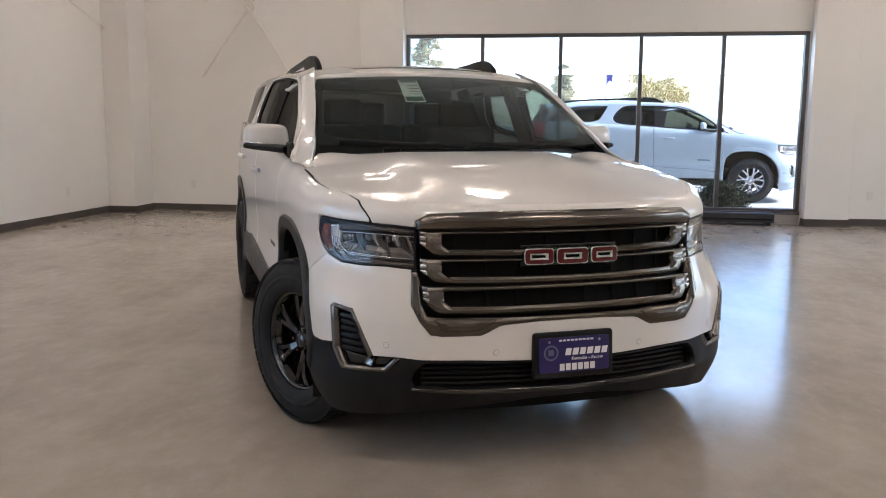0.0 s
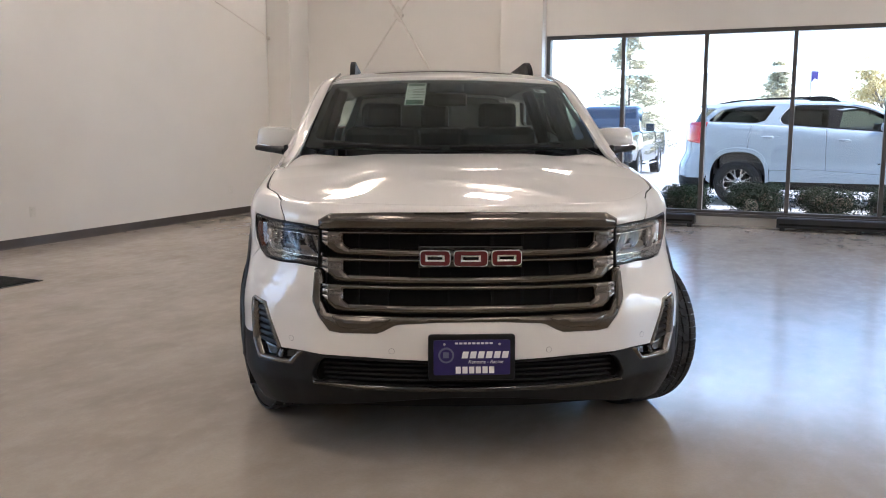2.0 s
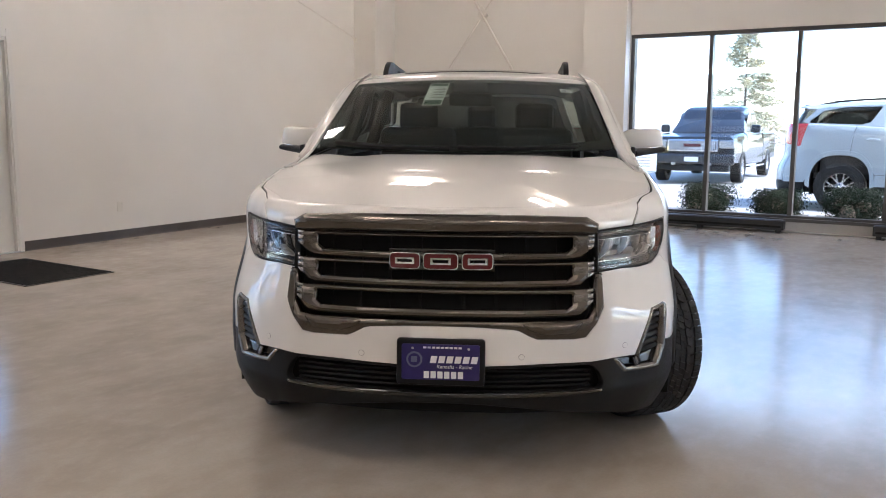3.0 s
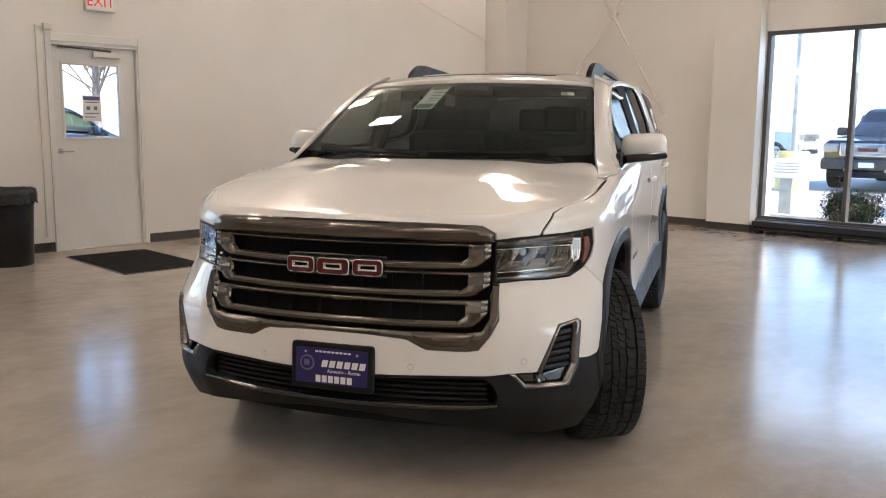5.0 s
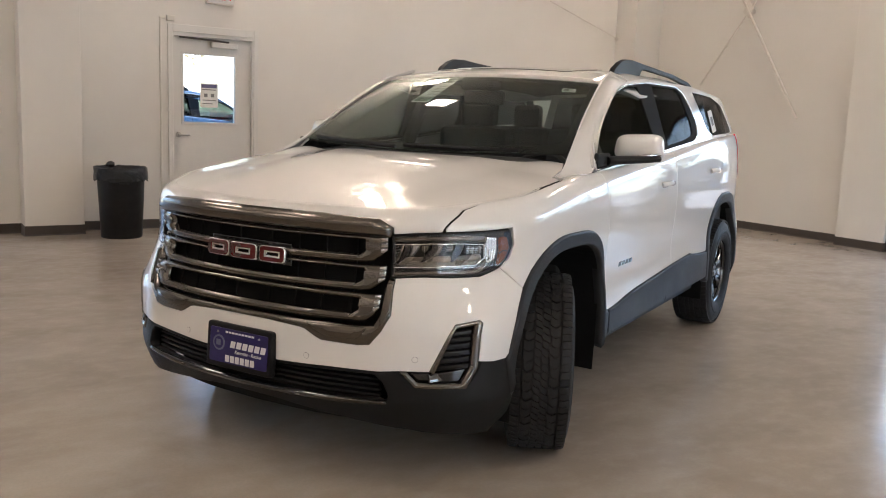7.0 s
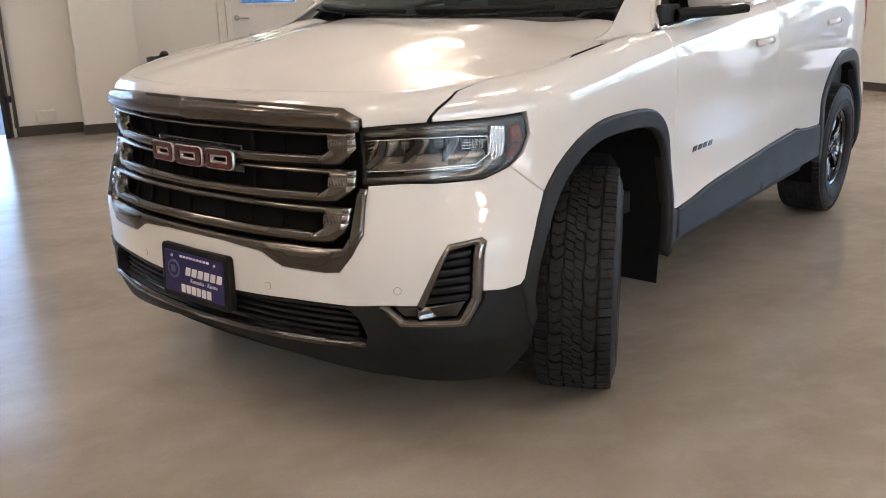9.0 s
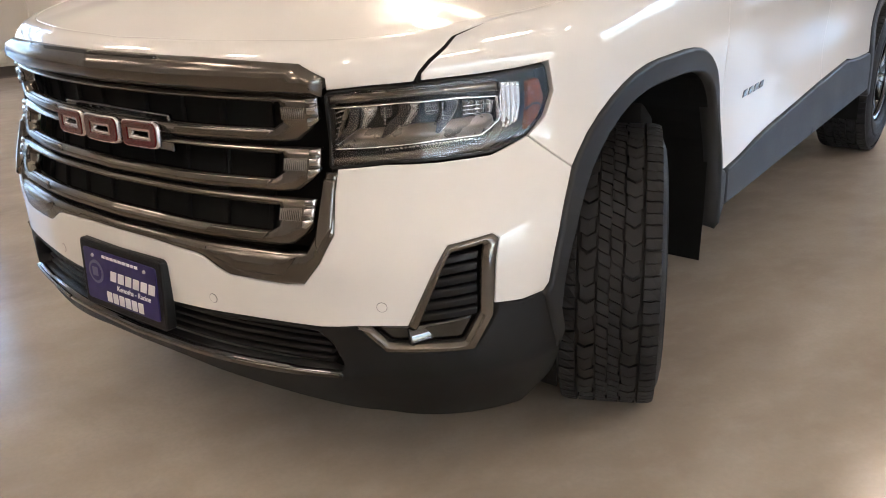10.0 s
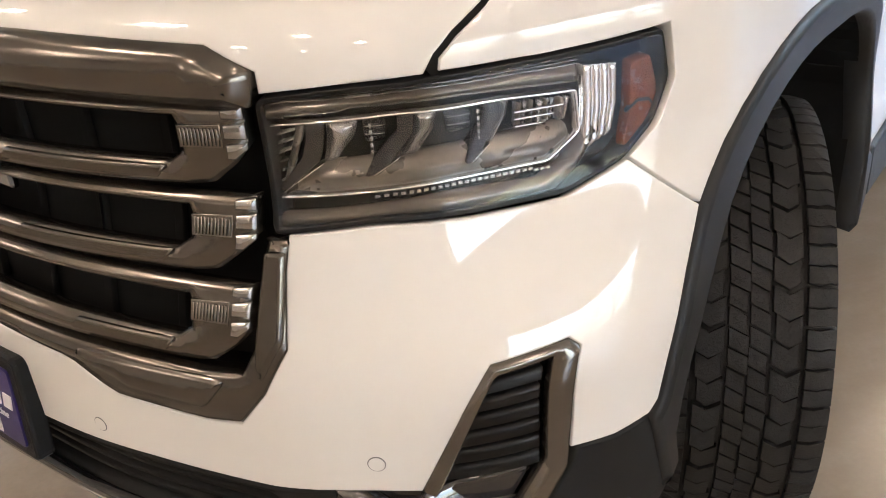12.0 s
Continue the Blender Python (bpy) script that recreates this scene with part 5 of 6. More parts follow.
    # wheel arch mouldings
    for out, inn, y0, y1, nm in ((F_OUT, F_IN, -.49, .50, "front"), (R_OUT, R_IN, AXLE - .46, AXLE + .47, "rear")):
        o = [(y, z) for y, z in out if z > (.512 if nm == "front" else .42)]
        i = [(y, z) for y, z in inn if z > .42]
        if nm == "front":
            loop_ = [(-.470, .36)] + [(-.512, .505)] + o + [(.476, .519), (.510, .516), (.500, .41), (.456, .345)] + i[::-1] + [(-.445, .40)]
        else:
            loop_ = [(AXLE - .475, .40)] + o + [(AXLE + .50, .40), (AXLE + .44, .36)] + i[::-1] + [(AXLE - .42, .36)]
        sides("wheel_arch_trim", on_side(loop_), B, clad, car, res=.022, off=.012, depth=.05, bevel=.010, drop=.010, label="charcoal plastic wheel arch trim")

    # --- doors and rear quarter
    def low_edge(y0, y1, n=9):
        return [(y, cladding_z(y) + .002) for y in np.linspace(y0, y1, n)]

    TOPW = WAIST + BAND - .002
    front_door = low_edge(.516, 1.598) + [(1.600, .70), (1.608, 1.0), (1.61, TOPW)] + [(y, TOPW) for y in np.linspace(1.55, .47, 14)] + [(.437, 1.139), (.446, 1.125), (.467, 1.06), (.489, .9), (.510, .56)]
    rear_low = [(y, z) for y, z in R_OUT if y < AXLE - .1 and z > .585]
    rear_door = low_edge(1.605, AXLE - .476) + rear_low + [(AXLE - .13, .948), (AXLE - .14, 1.0), (AXLE - .20, TOPW)] + [(y, TOPW) for y in np.linspace(AXLE - .26, 1.62, 10)] + [(1.614, 1.0), (1.606, .70)]
    quarter = [(AXLE - .124, .948)] + [(y, z) for y, z in R_OUT if y > AXLE - .12 and z > .47] + [(AXLE + .52, .44), (3.62, .44)]
    for nm, pts, hy in (("front_door", front_door, 1.36), ("rear_door", rear_door, 2.47)):
        pair = sides(nm, soften(on_side(pts), .004), B, coat, car, res=.03, bevel=.003)
        for k, d in enumerate(pair):
            sg = -1 if k else 1
            wz = 1.018 + .003 * (hy > 2)
            c = body(s_of("y", hy, wz), wz) * (sg, 1, 1)
            h = part("handle", handle(), coat, d, "body-coloured pull handle", m=Matrix.Translation(c) @ pose(0, 0, 0, 0, -12 * sg, 0) @ Matrix.Diagonal((sg, 1, 1, 1)), smooth=40)
    tail_q = [(s_of("y", y, w), w) for y, w in quarter]
    s_end = S_AT[-1]
    tail_q += [(s_end - .9, .44), (s_end - .9, TOPW)] + [(s, TOPW) for s in np.linspace(s_end - 1.0, s_of("y", AXLE - .19, TOPW), 12)] + [(s_of("y", AXLE - .134, 1.0), 1.0)]
    sides("rear_quarter", tail_q, B, coat, car, res=.04, bevel=.003)
    sides("tailgate", [(s_end - .89, .46), (s_end - .001, .46), (s_end - .001, TOPW), (s_end - .89, TOPW)], B, coat, car, res=.06)
    rb = [(s_of("y", 3.42, .3), .26), (s_end - .001, .26), (s_end - .001, .455), (s_of("y", 3.42, .4), .435)]
    sides("rear_bumper", rb, B, M_PLASTIC, car, res=.05)
    lamp_r = on_side([(3.50, .985), (3.44, 1.06), (3.40, 1.128), (3.62, 1.128)]) + [(s_end - .66, 1.128), (s_end - .66, 1.0)]
    sides("tail_light", soften(lamp_r, .02), B, M_REDLAMP, car, res=.03, off=.008, depth=.03, bevel=.006, label="red tail light")
    # rocker mouldings
    for y0, y1 in ((.516, 1.575), (1.470, AXLE - .478)):
        lo = [(y, .405) for y in np.linspace(y0, y1 - (.12 if y0 < 1 else 0), 8)]
        up_ = [(y, cladding_z(y) - .003) for y in np.linspace(y0, y1 + (.025 if y0 < 1 else 0), 10)]
        sides("rocker_trim", on_side(lo + up_[::-1]), B, clad, car, res=.03, off=.010, depth=.03, bevel=.006, drop=.006, label="charcoal plastic rocker trim")
    sill = on_side([(.53, .295), (1.5, .290), (AXLE - .42, .285), (AXLE - .42, .42), (1.5, .42), (.53, .42)])
    sides("sill", sill, B, M_PLASTIC, car, res=.06, off=-.085, depth=.05)
    # side badge: plain dark bars
    for k in range(4):
        y = .675 + .052 * k
        q = on_side([(y, .702), (y + .036, .704), (y + .048, .724), (y + .012, .722)])
        sides("badge_bar", q, B, M_GLOSSBLACK, car, res=.03, off=.003, depth=.004, bevel=.001)

    # --- cabin sides
    C = cabin
    dlo = [(.425, 1.168), (.455, 1.212), (.62, 1.350), (.79, 1.460), (1.02, 1.553), (1.235, 1.603), (1.52, 1.628), (2.05, 1.630), (2.16, 1.595), (2.235, 1.53), (2.31, 1.42), (2.30, 1.365), (2.26, 1.32), (2.14, 1.292), (1.41, 1.236)]
    dlo = soften(dlo, .02)
    qtr = soften([(2.38, 1.612), (2.90, 1.600), (3.20, 1.545), (3.40, 1.385), (3.38, 1.358), (2.66, 1.335), (2.53, 1.372)], .02)
    skin = [(.47, 1.166)] + [(y, float(belt_z(y)) - .002) for y in np.linspace(.6, 3.4, 14)] + [(3.50, 1.38), (3.30, 1.57), (3.2, 1.60), (2.4, 1.645), (1.5, 1.645), (1.26, 1.618)]
    skin += [(1.01, 1.565), (.785, 1.467), (.595, 1.350), (.45, 1.225), (.42, 1.19)]

    def grow(poly, d):
        return shrink(poly, -d)

    sides("cabin_side", skin, C, coat, car, res=.035, bevel=.002, depth=.02, holes=[dlo, qtr])
    sides("side_lining", shrink(skin, .012, .03), C, M_CABIN, car, res=.05, off=-.028, depth=.006, bevel=.002, holes=[dlo, qtr], back=True)
    frame_holes = [
        soften([(.60, 1.212), (.62, 1.330), (.80, 1.442), (1.03, 1.535), (1.24, 1.585), (1.38, 1.596), (1.44, 1.265)], .015),
        soften([(1.60, 1.610), (2.03, 1.612), (2.10, 1.585), (2.185, 1.41), (2.16, 1.34), (1.98, 1.308), (1.60, 1.278)], .015)]
    frames = sides("window_frame", shrink(dlo, .010), C, M_VOID, car, res=.03, off=-.004, depth=.02, bevel=.002, holes=frame_holes)
    trims = sides("window_trim", dlo, C, M_CHROME, car, res=.02, off=.001, depth=.012, bevel=.003, holes=[shrink(dlo, .008)], label="bright window surround")
    for hole, mat, nm in ((frame_holes[0], M_SIDEGLASS, "front"), (frame_holes[1], M_PRIVACY, "rear")):
        for g in sides("side_window", grow(hole, .006), C, mat, car, res=.05, off=-.010, depth=.003, bevel=.001, back=True):
            g.visible_shadow = False
    for g in sides("quarter_window", shrink(qtr, .002), C, M_PRIVACY, car, res=.05, off=-.003, depth=.004, bevel=.002, back=True, label="dark tinted rear quarter window"):
        g.visible_shadow = False
    # A pillars
    sides("windscreen_pillar", rect(.002, .99, .005, .995), pillar, coat, car, res=.05, bevel=.002, depth=.015)

    # --- windscreen
    sc_out = soften(rect(-.992, .992, .012, .99), .03)
    sc_in = soften([(-.955, .12), (-.5, .085), (.5, .085), (.955, .12), (.945, .94), (-.945, .94)], .06)
    sh = panel("windscreen", sc_out, screen, M_SHIELD, car, .05, off=.002, depth=.004, bevel=.004, back=True)
    sh.visible_shadow = False
    panel("black_border", sc_out, screen, M_VOID, sh, .05, off=-.005, depth=.003, bevel=.002, holes=[sc_in])
    # cowl and wipers
    def cowl_surf(x, y):
        x, y = np.broadcast_arrays(np.asarray(x, float), np.asarray(y, float))
        return np.stack([x, y, 1.182 + .10 * (y - .15) - .03 * (x / .8) ** 2], -1)
    cowl = both([(0.0, .130), (.45, .165), (.60, .235), (.70, .30), (.70, .345), (.6, .33), (.3, .26), (0.0, .24)])
    panel("cowl", cowl, cowl_surf, M_PLASTIC, car, .05)
    for pivot, tip in (((.56, .245), (-.02, .30)), ((-.06, .235), (-.66, .395))):
        pts = []
        for t in np.linspace(0, 1, 9):
            x = pivot[0] + (tip[0] - pivot[0]) * t
            a = x / .762
            q = screen(a, .012 + .022 * t)
            pts.append((float(q[0]), float(q[1]) - .012, float(q[2]) + .014))
        w_ = part("wiper", sweep(pts, oval(.006, .009, 8)), M_PLASTIC, car, "black wiper arm and blade", smooth=50)
        blade = [(p[0], p[1] + .006, p[2] - .008) for p in pts[3:]]
        part("blade", sweep(blade, oval(.004, .007, 6)), M_RUBBER, w_)

    # --- roof
    edge_r = [(.0, .955)] + [(.662 * a, .955 + .08 * a * a) for a in (.25, .5, .75, 1.0)] + [(.735, 1.20), (.772, 1.40), (.772, 3.0), (.70, 3.45), (.5, 3.60), (0.0, 3.66)]
    roof_p = panel("roof", both(edge_r), roof, coat, car, .06, bevel=.004, depth=.03)
    sun_roof = both([(0.0, 1.16), (.40, 1.17), (.42, 1.20), (.42, 1.72), (0.0, 1.74)])
    panel("sunroof", soften(sun_roof, .03), roof, M_GLOSSBLACK, roof_p, .05, off=.004, depth=.006, bevel=.004, label="dark glass sunroof")
    for sg in (-1, 1):
        prof = [(1.42, -.02), (1.46, .022), (1.54, .060), (1.62, .076), (1.74, .079), (1.92, .068), (2.6, .050), (3.05, .034), (3.28, .006), (3.34, -.03), (3.2, -.022), (3.02, .004), (2.6, .022), (2.0, .038), (1.92, .026), (1.87, -.02)]
        bm = bmesh.new()
        base_z = lambda y: float(roof(np.array([.56]), np.array([y]))[0, 2])
        rings = []
        for x in (-.016, -.012, .012, .016):
            inset = .003 if abs(x) > .013 else 0
            rings.append([bm.verts.new((sg * (.575 - .05 * abs(y - 2.2) ** 2 * .3) + x, y, base_z(y) + z - inset * (1 if z > .03 else -1))) for y, z in prof])
        k = len(prof)
        for a, b in zip(rings, rings[1:]):
            for i in range(k):
                bm.faces.new((a[i], a[(i + 1) % k], b[(i + 1) % k], b[i]))
        bm.faces.new(rings[0])
        bm.faces.new(rings[-1])
        part("roof_rail", bm, M_PLASTIC, car, "black raised roof rail", smooth=35)
    # tail window
    tw = panel("tail_window", soften(rect(-.93, .93, .05, .90), .05), tail_screen, M_PRIVACY, car, .08, depth=.004, back=True)
    tw.visible_shadow = False
    panel("tailgate_frame", rect(-1.0, 1.0, .0, 1.0), tail_screen, coat, car, .08, off=.002, depth=.02, holes=[soften(rect(-.92, .92, .06, .89), .05)])

    panel("tail_lining", rect(-.98, .98, .02, .98), tail_screen, M_CABIN, car, .08, off=-.03, depth=.006, holes=[soften(rect(-.92, .92, .06, .89), .05)], back=True)
    # --- mirrors
    for sg in (-1, 1):
        mm = part("door_mirror", mirror_shell(sg), coat, car, "white door mirror with black base", smooth=60)
        part("mirror_base", mirror_base(sg), M_PLASTIC, mm, smooth=50)
        part("mirror_glass", mirror_glass(sg), M_CHROME, mm)
        part("indicator_strip", mirror_strip(sg), M_CHROME, mm, smooth=50)

    # --- the dark core, wheel wells and underbody
    part("radiator_core", span((-.56, -.72, .27), (.56, -.55, .93), .04), M_VOID, car)
    part("engine_block", span((-.58, -.54, .30), (.58, .20, 1.00), .06), M_VOID, car)
    part("floor_pan", span((-.80, .53, .27), (.80, AXLE - .48, .58), .03), M_VOID, car)
    part("rear_axle_tray", span((-.60, AXLE - .47, .26), (.60, AXLE + .6, .62), .03), M_VOID, car)
    for y, inn in ((0, F_IN), (AXLE, R_IN)):
        for sg in (-1, 1):
            part("wheel_liner", liner(inn, sg), M_VOID, car)
    for sg in (-1, 1):
        part("mud_flap", box((.20, .018, .08), (sg * .82, .470, .382), .006), M_DEEP, car)
    # --- wheels
    for sg in (-1, 1):
        for y, turn in ((0, steer), (AXLE, 0)):
            w_ = wheel(car, (sg * (.838 if y == 0 else .832), y, .375), turn + (0 if sg > 0 else 180), rim_mat, rim_mesh_)
    interior(car)
    return car


def handle():
    bm = sweep([(.012, -.085, 0), (.034, -.06, .002), (.040, 0, .004), (.034, .06, .002), (.012, .085, 0)], oval(.010, .014, 8))
    add_box(bm, (.02, .10, .03), (-.004, 0, -.002), .008)
    return bm


def mirror_shell(sg):
    bm = bmesh.new()
    bmesh.ops.create_uvsphere(bm, u_segments=28, v_segments=18, radius=1)
    for v in bm.verts:
        c = v.co
        p = 5.0
        k = (abs(c.x) ** p + abs(c.y) ** 2.4 + abs(c.z) ** p) ** (-1 / p)
        x, y, z = c.x * k, c.y * k, c.z * k
        v.co = (sg * (.958 + .114 * x * (1 - .07 * z)), .80 + (.062 if y < 0 else .045) * y + .035 * (x + 1) * .5, 1.280 + .062 * z + .004 * x)
    return bm


def mirror_base(sg):
    bm = sweep([(sg * .86, .60, 1.212), (sg * .93, .70, 1.218), (sg * 1.0, .775, 1.222), (sg * 1.055, .815, 1.228)], lambda t: oval(.052 - .008 * t, .022 - .006 * t, 12, 2.6))
    add_box(bm, (.022, .17, .07), (sg * .868, .545, 1.215), .008, None)
    return bm


def mirror_glass(sg):
    return prism(soften([(-.085, -.048), (.085, -.048), (.088, .045), (-.07, .05)], .02), .004, 0, Matrix.Translation((sg * .975, .868, 1.277)) @ pose(0, 0, 0, -90, 0, -8 * sg))


def mirror_strip(sg):
    return sweep([(sg * .985, .744, 1.239), (sg * 1.03, .765, 1.242), (sg * 1.066, .81, 1.248), (sg * 1.070, .835, 1.250)], oval(.005, .006, 8))


def liner(inn, sg):
    """The black tub of a wheel arch."""
    bm = bmesh.new()
    rows = []
    for x in (.925, .60):
        rows.append([bm.verts.new((sg * x, y, z)) for y, z in [(inn[0][0] + .01, .24)] + list(inn) + [(inn[-1][0] - .01, .24)]])
    for i in range(len(rows[0]) - 1):
        bm.faces.new((rows[0][i], rows[0][i + 1], rows[1][i + 1], rows[1][i]))
    bm.faces.new(rows[1])
    return bm


def seat(bm, x, y, z, w=.50):
    add_box(bm, (w, .52, .16), (x, y, z), .05)
    add_box(bm, (w, .14, .56), (x, y + .30, z + .28), .05, None)
    add_box(bm, (w * .5, .09, .18), (x, y + .34, z + .63), .035, None)
    add_rod(bm, (x - .06, y + .33, z + .5), (x - .06, y + .33, z + .6), .008)
    add_rod(bm, (x + .06, y + .33, z + .5), (x + .06, y + .33, z + .6), .008)


def interior(car):
    cab = part("interior", span((-.80, .30, .50), (.80, 3.3, .58)), M_CABIN, car, "black cabin with leather seats")
    part("dashboard", sweep([(-.76, .60, 1.10), (-.4, .56, 1.12), (0, .55, 1.125), (.4, .56, 1.13), (.76, .60, 1.10)], oval(.20, .075, 14, 2.6)), M_CABIN, cab, smooth=50)
    part("dashboard_base", span((-.76, .42, .58), (.76, .70, 1.08), .04), M_CABIN, cab)
    wheel_ = bmesh.new()
    add_lathe(wheel_, [(.18 + .014 * math.cos(a), .014 * math.sin(a)) for a in np.linspace(0, 2 * math.pi, 9)], 36, Matrix.Translation((.38, .92, 1.06)) @ pose(0, 0, 0, 62, 0, 0))
    part("steering_wheel", wheel_, M_SEAT, cab)
    for x, y in ((-.38, 1.32), (.38, 1.32), (-.45, 2.22), (0, 2.22), (.45, 2.22)):
        bm = bmesh.new()
        seat(bm, x, y, .78, .50 if y < 2 else .44)
        part("seat", bm, M_SEAT, cab)
    for sg in (-1, 1):
        part("door_lining", span((sg * .84 - .02, .55, .58), (sg * .84 + .02, 3.2, 1.16), .02), M_CABIN, cab)
        for y in (1.50, 2.42):
            bm = bmesh.new()
            add_rod(bm, (sg * .83, y, 1.2), (sg * .70, y + .06, 1.60), .045, 8)
            part("inner_pillar", bm, M_CABIN, cab)
    part("cargo_lining", span((-.80, 3.26, .58), (.80, 3.40, 1.19), .02), M_CABIN, cab)
    head = both([(0.0, 1.05), (.60, 1.12), (.68, 1.4), (.68, 3.2), (0.0, 3.4)])
    panel("headliner", head, roof, M_HEADLINER, cab, .12, off=-.05, depth=.006)
    part("rear_view_mirror", box((.25, .03, .075), (0, .985, 1.50), .012), M_CABIN, cab)
    part("camera_housing", box((.20, .12, .05), (0, .94, 1.565), .015), M_CABIN, cab)


suv = build_suv(Matrix(), "white SUV with black cladding parked indoors on concrete", M_WHITE, M_CLAD, M_BRONZE, 25, RIM_SIX, M_RIM)


# ---------------------------------------------------------------- things round the car
# dealer plate on its holder
plate = thing("number_plate_holder", pose(.002, -.918, .482, -4), "blue dealer plate in a black holder on the bumper", "plate")
fr = soften(rect(-.166, .166, -.090, .086), .014)
part("holder", prism(fr, .030, .006, pose(0, .006, 0, 90, 0, 0)), M_PLASTIC, plate)
part("plate_face", prism(soften(rect(-.146, .146, -.068, .066), .008), .004, .001, pose(0, -.0235, 0, 90, 0, 0)), M_PLATEBLUE, plate)


def on_plate(name, outline, mat, lift=.0):
    return part(name, prism(outline, .0012, 0, pose(0, -.0276 - lift, 0, 90, 0, 0)), mat, plate)


def lean(x0, x1, z0, z1, k=.22):
    d = (z1 - z0) * k
    return [(x0, z0), (x1, z0), (x1 + d, z1), (x0 + d, z1)]


for k in range(6):
    on_plate("white_bar", lean(-.040 + .0305 * k, -.040 + .0305 * k + .023, -.004, .022), M_WHITEINK)
    on_plate("white_bar", rect(-.062 + .0255 * k, -.062 + .0255 * k + .0195, -.062, -.036), M_WHITEINK)
for k in range(9):
    on_plate("small_bar", rect(-.065 + .0165 * k, -.065 + .0165 * k + .012, .050, .057), M_WHITEINK)
ringp = [(.030 * math.cos(a) - .098, .030 * math.sin(a) + .008) for a in np.linspace(0, 2 * math.pi, 40, endpoint=False)]
on_plate("round_mark", ringp, M_PLATEGREY)
on_plate("round_field", [(.023 * math.cos(a) - .098, .023 * math.sin(a) + .008) for a in np.linspace(0, 2 * math.pi, 40, endpoint=False)], M_PLATEBLUE, .0008)
on_plate("round_core", rect(-.110, -.088, -.002, .020), M_PLATEGREY, .0016)
part("place_names", writing("Kenosha - Racine", .019, .0006, .2), M_WHITEINK, plate, m=pose(.052, -.0290, -.018, 90, 0, 0))
for x in (-.105, .105):
    part("screw", cyl(.005, .004, .004, pose(x, -.029, .050, 90, 0, 0), 10), M_NICKEL, plate)


def on_screen(a, b, lift):
    """A pose on the windscreen, its z axis outwards."""
    p, q, r = screen(a, b), screen(a + .01, b), screen(a, b + .01)
    x = Vector(q - p).normalized()
    n = x.cross(Vector(r - p)).normalized()
    return Matrix.Translation(Vector(p) + n * lift) @ Matrix((x, n.cross(x), n)).transposed().to_4x4()


st = thing("window_sticker", on_screen(-.262, .755, -.012), "white paper price sheet with green headings behind the windscreen", "sticker")
part("sheet", prism(rect(-.054, .054, -.155, .155), .001), M_PAPER, st)
for y0, y1, mat in ((.112, .146, M_GREENINK), (-.146, -.085, M_GREENINK), (.060, .070, M_GREYINK), (.020, .032, M_GREYINK), (-.018, -.008, M_GREYINK), (-.052, -.044, M_GREYINK)):
    part("printed_band", prism(rect(-.047 if mat is M_GREENINK else -.015, .047, y0, y1), .0006, 0, pose(0, 0, .0012)), mat, st)
tg = thing("windscreen_tag", on_screen(.80, .86, -.012), "small white tag behind the windscreen", "tag")
part("tag_sheet", prism(rect(-.035, .035, -.022, .022), .001), M_PAPER, tg)
part("printed_band", prism(rect(-.028, .0, -.012, .012), .0006, 0, pose(0, 0, .0012)), M_GREYINK, tg)
q = cabin(np.array([2.70]), np.array([1.43]))[0]
qs = thing("window_sticker", Matrix.Translation(q + (.004, 0, 0)) @ pose(0, 0, 0, 90, 0, 90) @ pose(0, 0, 0, -17, 0, 8), "small white sticker on the rear quarter window", "sticker")
part("sheet", prism(rect(-.05, .05, -.075, .075), .001), M_PAPER, qs)
part("printed_band", prism(rect(-.025, .025, -.03, .03), .0006, 0, pose(0, 0, .0012)), M_GREYINK, qs)

# waste bin with its liner
M_BIN = varied("black_bin_plastic", (.012, .012, .013), (.020, .020, .021), 6, (.4, .5), .1, 150, Specular_IOR_Level=.25)
M_LINER = shader("black_bag_film", (.012, .012, .013), .22)
bump(M_LINER, noise_tex(M_LINER, 28, 4, .6), "Fac", .8, .02)
wb = thing("waste_bin", ROOM @ pose(-5.88, .15, 0), "round black plastic waste bin lined with a black bag", "waste bin")
bm = bmesh.new()
add_lathe(bm, [(.0, .0), (.200, .0), (.208, .012), (.238, .66), (.240, .70), (.252, .702), (.254, .735), (.246, .737), (.236, .71), (.205, .03), (0, .03)], 48)
part("bin_body", bm, M_BIN, wb, smooth=40)
bm = bmesh.new()
rnd = random.Random(7)
rings = []
for r, z, wob in ((.225, .45, .003), (.240, .715, .003), (.252, .742, .006), (.266, .735, .010), (.268, .69, .010), (.264, .63, .012), (.262, .60, .014)):
    rings.append([bm.verts.new(((r + rnd.uniform(-wob, wob)) * math.cos(a), (r + rnd.uniform(-wob, wob)) * math.sin(a), z + rnd.uniform(-1, 1) * wob * 1.2)) for a in np.linspace(0, 2 * math.pi, 44, endpoint=False)])
for a, b in zip(rings, rings[1:]):
    for i in range(44):
        bm.faces.new((a[i], a[(i + 1) % 44], b[(i + 1) % 44], b[i]))
part("bag", bm, M_LINER, wb, smooth=70)
bm = bmesh.new()
bmesh.ops.create_icosphere(bm, subdivisions=2, radius=.05)
for v in bm.verts:
    v.co = (v.co.x * 1.3 - .02, v.co.y * .9 - .10, v.co.z * .7 + .765 + rnd.uniform(-.01, .01))
part("bag_knot", bm, M_LINER, wb, smooth=60)
part("bin_handle", box((.03, .09, .04), (.242, -.02, .60), .01), M_BIN, wb)

# door mat
fm = thing("door_mat", ROOM @ pose(-5.27, 1.13, 0, 0, 0, -1.5), "black ribbed fibre mat on the floor by the door", "mat")
part("fibre_surface", span((-.68, -.41, .002), (.68, .41, .011), .003), M_MAT, fm)
bm = bmesh.new()
